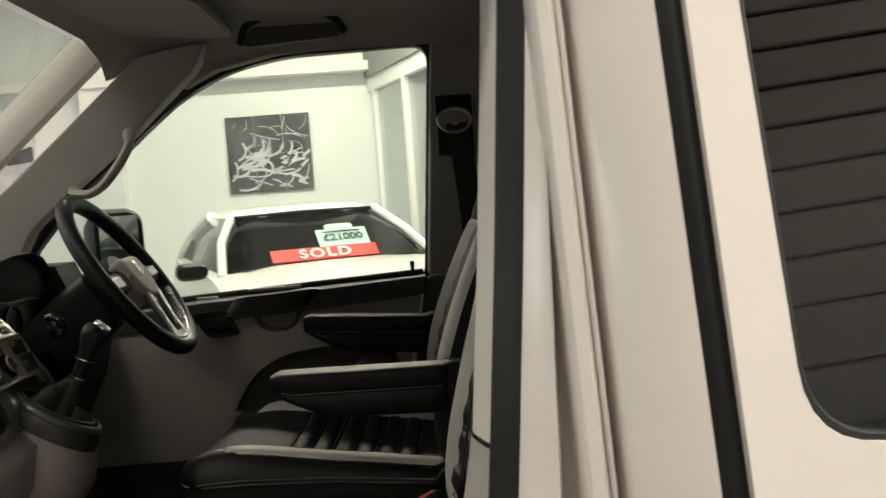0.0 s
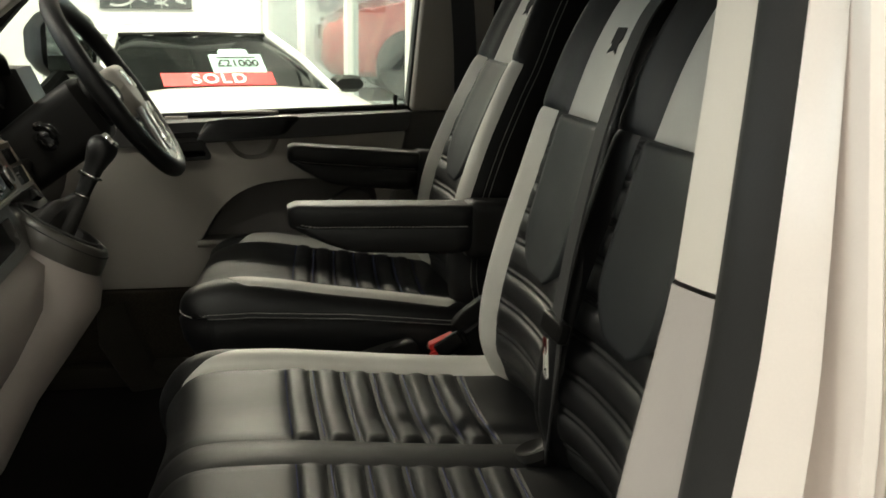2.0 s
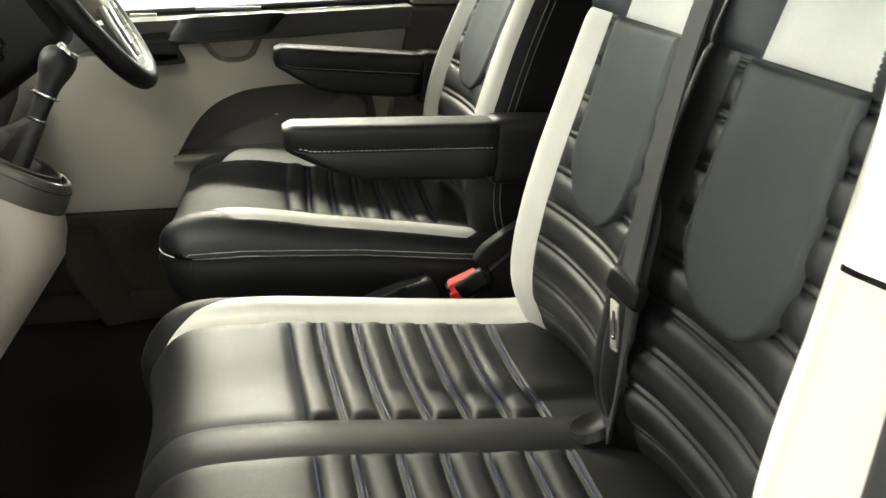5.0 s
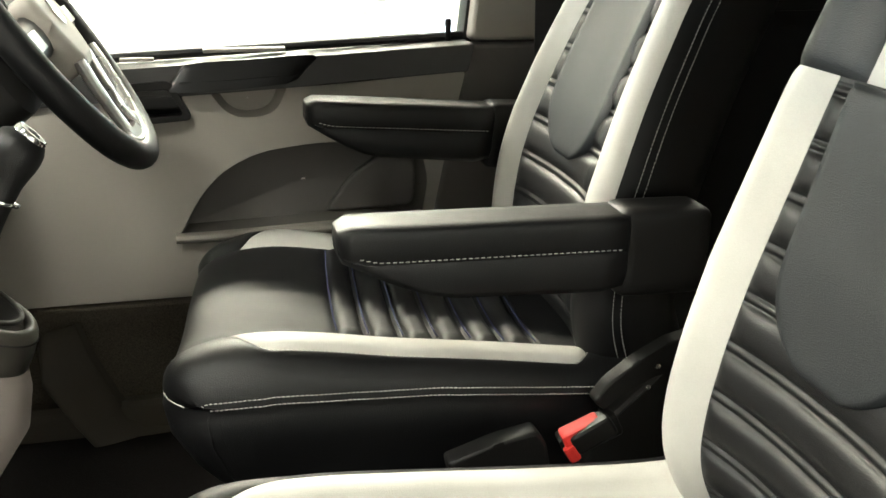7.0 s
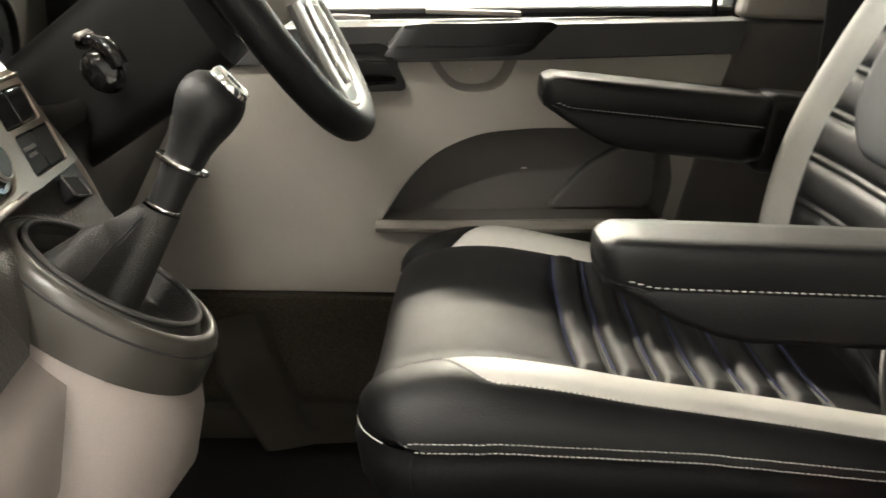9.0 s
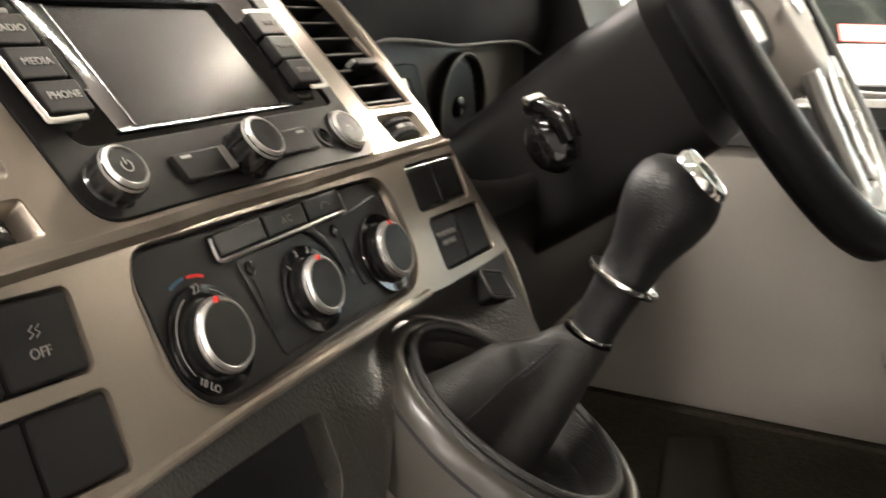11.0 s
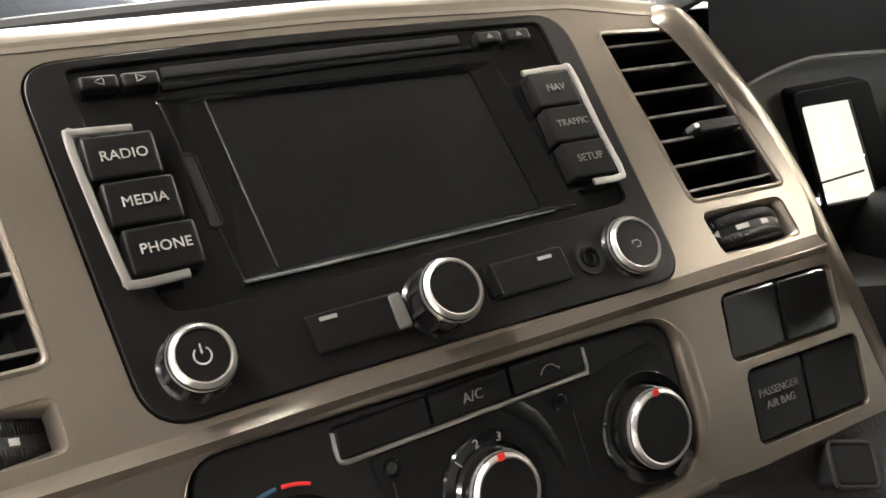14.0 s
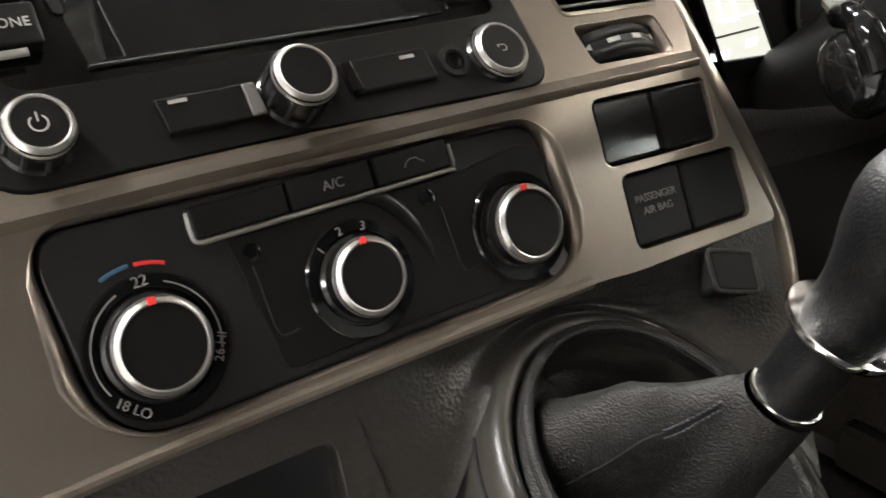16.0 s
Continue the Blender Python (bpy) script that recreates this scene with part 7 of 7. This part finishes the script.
part_g = thing("window_1", "white framed glazed partition", "glazed partition", kind="structure", at=tuple(gl_p(0.5, 0)))
ang = math.degrees(math.atan2(PY1 - PY0, PX1 - PX0))
ln = math.hypot(PX1 - PX0, PY1 - PY0)
for t in (0.035, 0.24, 0.45, 0.66, 0.87, 1.0):
    part("window_post", box((0, 0, 0), (0.09, 0.10, 2.55), 0.008, 2, Matrix.Translation(gl_p(t, 1.30)) @ pose(0, 0, 0, 0, 0, ang)), FRAME_WHITE, part_g)
for z, h in ((0.10, 0.20), (2.52, 0.16)):
    part("window_rail", box((0, 0, 0), (ln, 0.09, h), 0.008, 2, Matrix.Translation(gl_p(0.5, z)) @ pose(0, 0, 0, 0, 0, ang)), FRAME_WHITE, part_g)
pane = part("pane", box((0, 0, 0), (ln, 0.01, 2.4), m=Matrix.Translation(gl_p(0.5, 1.3)) @ pose(0, 0, 0, 0, 0, ang)), GLASS_ROOM, part_g)
pane.visible_shadow = False
# grey so that it reflects less in the fascia
hd = part("wall_over_glazing", box((0, 0, 0), (ln, 0.14, 1.45), m=Matrix.Translation(gl_p(0.5, 3.32)) @ pose(0, 0, 0, 0, 0, ang)), WALL_GREY, None)
tagged(hd, "grey wall above the glazed partition", "wall", kind="structure")
wall("wall_east", (8.4, 1.5, 2.0), (0.2, 17.0, 4.2), "white painted wall of the further bay")
wall("wall_northeast", (5.4, 9.62, 2.0), (6.0, 0.2, 4.2), "white painted wall of the further bay")
# glazed doors further back with daylight behind
gd = thing("window_2", "white framed glazed doors with blue daylight behind", "glazed door", kind="structure", at=(2.9, 6.0, 0))
part("daylight", box((3.42, 7.2, 1.55), (2.9, 0.02, 2.3)), DAYLIGHT, gd, "pale blue daylight")
for x in (1.95, 2.55, 3.25, 3.95, 4.85):
    part("window_post", box((x, 7.1, 1.4), (0.10, 0.10, 2.7), 0.008), FRAME_WHITE, gd)
for z in (0.15, 1.25, 2.05, 2.62):
    part("window_rail", box((3.4, 7.1, z), (2.9, 0.09, 0.10 if z < 2.5 else 0.3), 0.008), FRAME_WHITE, gd)
ys = thing("yellow_notice", "small yellow notice on the glazed door", "notice", at=(2.22, 6.98, 1.75))
part("card", box((2.10, 6.98, 1.80), (0.12, 0.01, 0.26), 0.002), SIGN_YELLOW, ys)
for k in range(3):
    part("text_bar", box((2.10, 6.973, 1.86 - k * 0.06), (0.07, 0.002, 0.025)), BLACK_SATIN, ys)

# poster in six panels, an abstract grey picture
poster = thing("wall_picture", "grey abstract three-panel picture on the white wall", "picture", at=(-0.5, 9.5, 1.9))
PXC, PZC, PW, PH = -0.60, 1.86, 0.92, 0.84
random.seed(4)
for i in range(3):
    part("picture_panel", box((PXC + (i - 1) * PW / 3, 9.50, PZC), (PW / 3 - 0.012, 0.03, PH - 0.012), 0.003), POSTER_DARK, poster)
for k in range(64):
    low = k % 3 != 0
    a0 = random.uniform(-0.44, 0.40)
    r0 = random.uniform(-0.40, 0.02) if low else random.uniform(-0.05, 0.30)
    pts = [(PXC + a0, 9.482, PZC + r0)]
    ang0, turn = random.uniform(-0.6, 0.9) if low else random.uniform(-1.2, 1.2), random.uniform(-0.5, 0.5)
    for q in range(5):
        x0, _, z0 = pts[-1]
        nx, nz = x0 + 0.055 * math.cos(ang0), z0 + 0.045 * math.sin(ang0)
        ang0 += turn
        if abs(nx - PXC) > PW / 2 - 0.02 or abs(nz - PZC) > PH / 2 - 0.02:
            break
        pts.append((nx, 9.482, nz))
    if len(pts) > 2:
        part("pale_stroke", tube(spline(pts, 3), random.uniform(0.006, 0.016) if low else random.uniform(0.002, 0.006), 6, flat=0.15, up=(0, 1, 0)), POSTER_PALE, poster)
part("dark_ring", tube([(PXC + 0.16 + 0.06 * math.cos(a), 9.478, PZC - 0.08 + 0.06 * math.sin(a)) for a in (2 * math.pi * i / 28 for i in range(28))], 0.012, 6, closed=True, up=(0, 1, 0), flat=0.3), POSTER_DARK, poster)
poster2 = thing("wall_picture", "grey abstract panel picture on the white wall", "picture", at=(-3.3, 9.5, 1.9))
part("picture_panel", box((-3.55, 9.50, 1.92), (0.9, 0.03, 0.62), 0.003), POSTER_PALE, poster2)
part("dark_field", prism(rounded([(-3.5, 2.0), (-3.12, 2.12), (-3.12, 1.95), (-3.4, 1.92)], 0.03, 4), 0.003, side_m(9.483)), POSTER_DARK, poster2)
# pilaster left of the picture
tagged(part("trim", box((-2.35, 9.44, 2.0), (0.40, 0.18, 4.0), 0.01), WALL_WHITE), "white square wall pier", "pier", kind="structure")


# ---- vehicles ----
CAR_GLASS = mat("dark_car_glass", (0.006, 0.007, 0.007), 0.05, spec=0.22)


def ring_body(s, w, zb, zs, zt, crown, k=0.82):
    pts = [(-w * 0.80, zb), (-w * 0.97, zb + 0.06), (-w, (zb + zs) / 2), (-w * 0.985, zs), (-w * 0.93, zt - 0.02), (-w * k, zt), (-w * k * 0.5, zt + crown * 0.8), (0, zt + crown)]
    pts = pts + [(-a, b) for a, b in pts[-2::-1]]
    return [Vector((a, s, b)) for a, b in pts]


def road_wheel(parent, m, r=0.32, w=0.21):
    t = part("wheel", lathe([(r * 0.66, -w / 2), (r * 0.93, -w / 2), (r, -w * 0.36), (r, w * 0.36), (r * 0.93, w / 2), (r * 0.66, w / 2)], 40, m), TYRE, parent, "black tyre on alloy rim")
    part("wheel_rim", lathe([(r * 0.67, -w * 0.42), (r * 0.64, -w * 0.30), (r * 0.20, -w * 0.38), (r * 0.08, -w * 0.42)], 32, m), ALLOY, t)
    for k in range(10):
        a = 2 * math.pi * k / 10
        part("rim_spoke", box((r * 0.40, 0, -w * 0.40), (r * 0.46, 0.035, 0.02), 0.006, 2, m @ Matrix.Rotation(a, 4, 'Z')), ALLOY, t)


def saloon(label, paint, x, y, heading, ground=0.0, low=1.0):
    """A saloon car; its nose points along -y before it is turned."""
    car = thing("saloon_car", label, "car", "parked cars", at=(x, y, ground))
    M = Matrix.Translation((x, y, ground)) @ pose(0, 0, 0, 0, 0, heading) @ Matrix.Diagonal((1, 1, low, 1))
    st = [(-2.20, 0.62, 0.30, 0.55, 0.62, 0.02), (-2.12, 0.76, 0.22, 0.58, 0.70, 0.03), (-1.90, 0.83, 0.20, 0.62, 0.80, 0.05), (-1.40, 0.86, 0.18, 0.68, 0.90, 0.06), (-0.85, 0.87, 0.18, 0.72, 0.985, 0.05),
          (-0.55, 0.87, 0.18, 0.74, 1.00, 0.03), (0.6, 0.88, 0.18, 0.74, 0.99, 0.02), (1.5, 0.87, 0.20, 0.74, 1.00, 0.03), (2.0, 0.84, 0.26, 0.72, 1.00, 0.04), (2.25, 0.72, 0.36, 0.70, 0.92, 0.03)]
    part("body", loft([ring_body(*s_) for s_ in st], m=M), paint, car, smooth=50)

    def gh(k0, z, w, s0, s1):
        return [Vector((px, (s0 + s1) / 2 + py, z)) for px, py in rrect(2 * w, s1 - s0, k0, 5)]
    part("cabin_glass", loft([gh(0.10, 0.97, 0.745, -0.74, 1.95), gh(0.16, 1.18, 0.67, -0.26, 1.62), gh(0.22, 1.352, 0.545, 0.10, 1.30)], m=M), CAR_GLASS, car, "dark car windows", smooth=50)
    part("roof", loft([gh(0.22, 1.342, 0.550, 0.09, 1.32), gh(0.24, 1.378, 0.530, 0.12, 1.28), gh(0.26, 1.408, 0.46, 0.24, 1.16), gh(0.2, 1.422, 0.28, 0.45, 0.95)], m=M), paint, car, smooth=60)
    for s in (1, -1):
        part("front_pillar", tube([M @ Vector((s * 0.735, -0.70, 0.97)), M @ Vector((s * 0.665, -0.22, 1.18)), M @ Vector((s * 0.535, 0.14, 1.355))], 0.032, 8), paint, car)
        part("rear_pillar", tube([M @ Vector((s * 0.735, 1.85, 0.98)), M @ Vector((s * 0.66, 1.55, 1.18)), M @ Vector((s * 0.535, 1.22, 1.355))], 0.05, 8), paint, car)
        part("wing_mirror", loft([[M @ Vector((s * (0.90 + dx), -0.46 + dy, 1.02 + pz * k)) for dx, pz in ((p[0], p[1]) for p in rrect(0.20, 0.125, 0.05, 5))] for dy, k in ((-0.06, 0.6), (-0.03, 0.95), (0.04, 1.0), (0.06, 0.9))]), BLACK_SATIN, car, "black wing mirror")
        part("headlamp", loft([[M @ Vector((s * (0.56 + px), -2.165 + abs(s * 0.56 + s * px) * 0.12 - 0.03 + d, 0.66 + pz * k)) for px, pz in rrect(0.30, 0.13, 0.05, 5)] for d, k in ((0.0, 1.0), (0.08, 1.0))]), LAMP_GLASS, car, "clear headlamp")
        for wy in (-1.42, 1.36):
            road_wheel(car, M @ pose(s * 0.78, wy, 0.32, 0, 90 * (1 if s < 0 else -1), 0))
        part("grille", box((s * 0.14, -2.20, 0.60), (0.24, 0.04, 0.13), 0.03, 3, M), GLOSS, car, "black grille")
    part("windscreen_top", tube([M @ Vector((-0.54, 0.135, 1.352)), M @ Vector((0, 0.085, 1.365)), M @ Vector((0.54, 0.135, 1.352))], 0.016, 8), BLACK_SATIN, car)
    part("wiper", tube([M @ Vector((-0.60, -0.72, 1.00)), M @ Vector((0.05, -0.66, 1.02))], 0.008, 6), BLACK_SATIN, car)
    part("wiper", tube([M @ Vector((0.0, -0.74, 1.00)), M @ Vector((0.55, -0.66, 1.02))], 0.008, 6), BLACK_SATIN, car)
    for s in (1, -1):
        part("seat_back", box((s * 0.34, 0.62, 0.98), (0.42, 0.14, 0.50), 0.05, 3, M), CLOTH, car)
    return car, M


_, WM = saloon("white saloon car with a sold board behind its windscreen", PAINT_WHITE, 0.07, 5.72, 17, 0.0, 0.935)


def screen_m(a, b, off=0.012):
    """A board lying in the slope of the white car's windscreen: a across, b up."""
    up = Vector((0, 0.62, 0.50)).normalized()
    n = Vector((0, -0.50, 0.62)).normalized()
    m = Matrix((Vector((1, 0, 0)), up, n)).transposed().to_4x4()
    return WM @ Matrix.Translation(Vector((a, -0.735, 0.985)) + up * b + n * off) @ m


sold = thing("sold_board", "red board with white letters behind the windscreen", "sign", at=tuple(WM @ Vector((0, -0.7, 1.0))))
part("board", prism(rrect(0.72, 0.125, 0.004, 2), 0.006, screen_m(-0.04, 0.140)), SIGN_RED, sold)
words("SOLD", 0.125, screen_m(-0.04, 0.134, 0.016), FRAME_WHITE, sold, depth=0.001, spacing=1.2, bold=0.003)
price = thing("price_card", "mint green price card behind the windscreen", "price card", at=tuple(WM @ Vector((0.18, -0.5, 1.15))))
part("card", prism(rrect(0.35, 0.19, 0.01, 3), 0.005, screen_m(0.115, 0.290)), SIGN_MINT, price)
part("card_top", prism(rrect(0.20, 0.07, 0.03, 4), 0.005, screen_m(0.11, 0.405)), SIGN_MINT, price)
words("£21000", 0.092, screen_m(0.115, 0.285, 0.018), BLACK_SATIN, price, depth=0.001, bold=0.0015)
part("text_bar", box((0, 0, 0.006), (0.26, 0.012, 0.001), m=screen_m(0.115, 0.347)), BLACK_SATIN, price)
saloon("red saloon car beyond the glazed partition", PAINT_RED, 3.28, 8.50, -90, 0.66)
pl = thing("display_plinth", "low grey display plinth under the red car", "plinth", at=(3.28, 8.50, 0))
part("plinth_body", box((3.38, 8.50, 0.33), (4.5, 1.8, 0.66), 0.02), FLOOR_GREY, pl)


def box_van(label, paint, x, y, heading, ground):
    v = thing("parked_van", label, "van", "parked vans", at=(x, y, ground))
    M = Matrix.Translation((x, y, ground)) @ pose(0, 0, 0, 0, 0, heading)
    st = [(-2.42, 0.70, 0.34, 0.55, 0.72, 0.03), (-2.36, 0.86, 0.26, 0.60, 0.90, 0.04), (-2.20, 0.93, 0.22, 0.70, 1.02, 0.05), (-1.80, 0.95, 0.20, 0.80, 1.13, 0.05), (-1.45, 0.95, 0.20, 0.82, 1.20, 0.04), (-1.2, 0.95, 0.20, 0.84, 1.24, 0.02), (2.3, 0.95, 0.22, 0.84, 1.25, 0.02), (2.42, 0.92, 0.30, 0.84, 1.22, 0.02)]
    part("body", loft([ring_body(*s_, 0.90) for s_ in st], m=M), paint, v, smooth=50)

    def gh(k0, z, w, s0, s1):
        return [Vector((px, (s0 + s1) / 2 + py, z)) for px, py in rrect(2 * w, s1 - s0, k0, 5)]
    part("cabin_glass", loft([gh(0.10, 1.20, 0.87, -1.50, 2.38), gh(0.14, 1.55, 0.81, -1.02, 2.34), gh(0.16, 1.82, 0.74, -0.62, 2.30)], m=M), CAR_GLASS, v, "dark van windows", smooth=50)
    part("roof", loft([gh(0.16, 1.80, 0.745, -0.62, 2.32), gh(0.2, 1.90, 0.70, -0.48, 2.28), gh(0.25, 1.95, 0.55, -0.2, 2.1)], m=M), paint, v, smooth=60)
    gp = part("grille", box((0, -2.375, 0.93), (0.98, 0.05, 0.12), 0.02, 3, M), BLACK_SATIN, v, "black slatted grille")
    for k in range(3):
        part("grille_bar", box((0, -2.405, 0.895 + k * 0.035), (0.96, 0.02, 0.009), 0.003, 2, M), CHROME, gp)
    part("grille_disc", lathe([(0.085, 0), (0.085, 0.012), (0.068, 0.018), (0.06, 0.010), (0.002, 0.010)], 32, M @ pose(0, -2.405, 0.935, 90, 0, 0)), CHROME, gp, "plain chrome emblem disc")
    part("bumper", loft([[M @ Vector((a, -2.46 + abs(a) ** 3 * 0.16 + d, 0.52 + b)) for d, b in ((0.1, 0.16), (0.0, 0.12), (-0.03, 0.0), (0.0, -0.16), (0.12, -0.24))] for a in (-0.94, -0.8, -0.5, 0, 0.5, 0.8, 0.94)], close=False), paint, v, smooth=60)
    part("lower_intake", box((0, -2.485, 0.42), (1.10, 0.03, 0.13), 0.03, 3, M), BLACK_SOFT, v)
    for s in (1, -1):
        h = part("headlamp", loft([[M @ Vector((s * (0.68 + px), -2.36 + (abs(0.68 + px) ** 3) * 0.14 + d, 0.955 + pz * k)) for px, pz in rrect(0.34, 0.21, 0.06, 5)] for d, k in ((-0.015, 0.94), (0.0, 1.0), (0.10, 1.0))]), LAMP_GLASS, v, "clear headlamp")
        for k in (-0.07, 0.07):
            part("lamp_bowl", lathe([(0.065, 0), (0.06, 0.012), (0.03, 0.002), (0.002, 0.0)], 24, M @ pose(s * (0.66 + k), -2.345 + (0.66 + k) ** 3 * 0.14 - 0.02, 0.955, 90, 0, 0)), CHROME, h)
        part("front_pillar", tube([M @ Vector((s * 0.865, -1.46, 1.20)), M @ Vector((s * 0.80, -1.00, 1.55)), M @ Vector((s * 0.735, -0.58, 1.82))], 0.045, 8), paint, v)
        part("centre_pillar", tube([M @ Vector((s * 0.868, -0.15, 1.20)), M @ Vector((s * 0.81, -0.15, 1.55)), M @ Vector((s * 0.745, -0.15, 1.82))], 0.055, 8), paint, v)
        part("wing_mirror", loft([[M @ Vector((s * (1.07 + dx), -1.05 + dy, 1.30 + pz * k)) for dx, pz in ((p[0], p[1]) for p in rrect(0.20, 0.22, 0.06, 5))] for dy, k in ((-0.07, 0.6), (-0.03, 0.95), (0.04, 1.0))]), BLACK_SATIN, v)
        for wy in (-1.52, 1.48):
            road_wheel(v, M @ pose(s * 0.85, wy, 0.34, 0, 90 * (1 if s < 0 else -1), 0), 0.34, 0.22)
            part("wheel_arch", tube([M @ Vector((s * 0.955, wy + 0.40 * math.cos(a), 0.36 + 0.40 * math.sin(a))) for a in (math.pi * i / 20 for i in range(21))], 0.035, 8), CHROME if paint is PAINT_DARK else RUBBER, v, "wheel arch trim")
    return v


LOW = -0.42
tagged(part("lower_bay_floor", box((-8.5, 1.5, LOW - 0.03), (11.0, 17.0, 0.06)), FLOOR_GREY), "polished grey floor of the lower bay", "floor", kind="structure")
box_van("dark blue-grey van with chrome grille facing the showroom", PAINT_DARK, -7.13, 1.96, 118, LOW)
box_van("white van parked beside the dark van", PAINT_WHITE, -7.6, 4.3, 118, LOW)
saloon("black saloon car parked close to the van", PAINT_BLACK, -4.0, -1.05, 162, 0.0)
wall("wall_west", (-13.9, 1.5, 2.0), (0.2, 17.0, 4.2), "white wall with bright glazing to the street")
gw = thing("window_3", "bright glazed shop front", "shop window", kind="structure", at=(-13.7, 2, 1.6))
part("daylight", box((-13.74, 2.0, 1.75), (0.02, 12.0, 2.3)), DAYLIGHT, gw, "bright daylight")
for k in range(8):
    part("window_post", box((-13.68, -4.0 + k * 1.72, 1.75), (0.10, 0.09, 2.5), 0.008), FRAME_WHITE, gw)
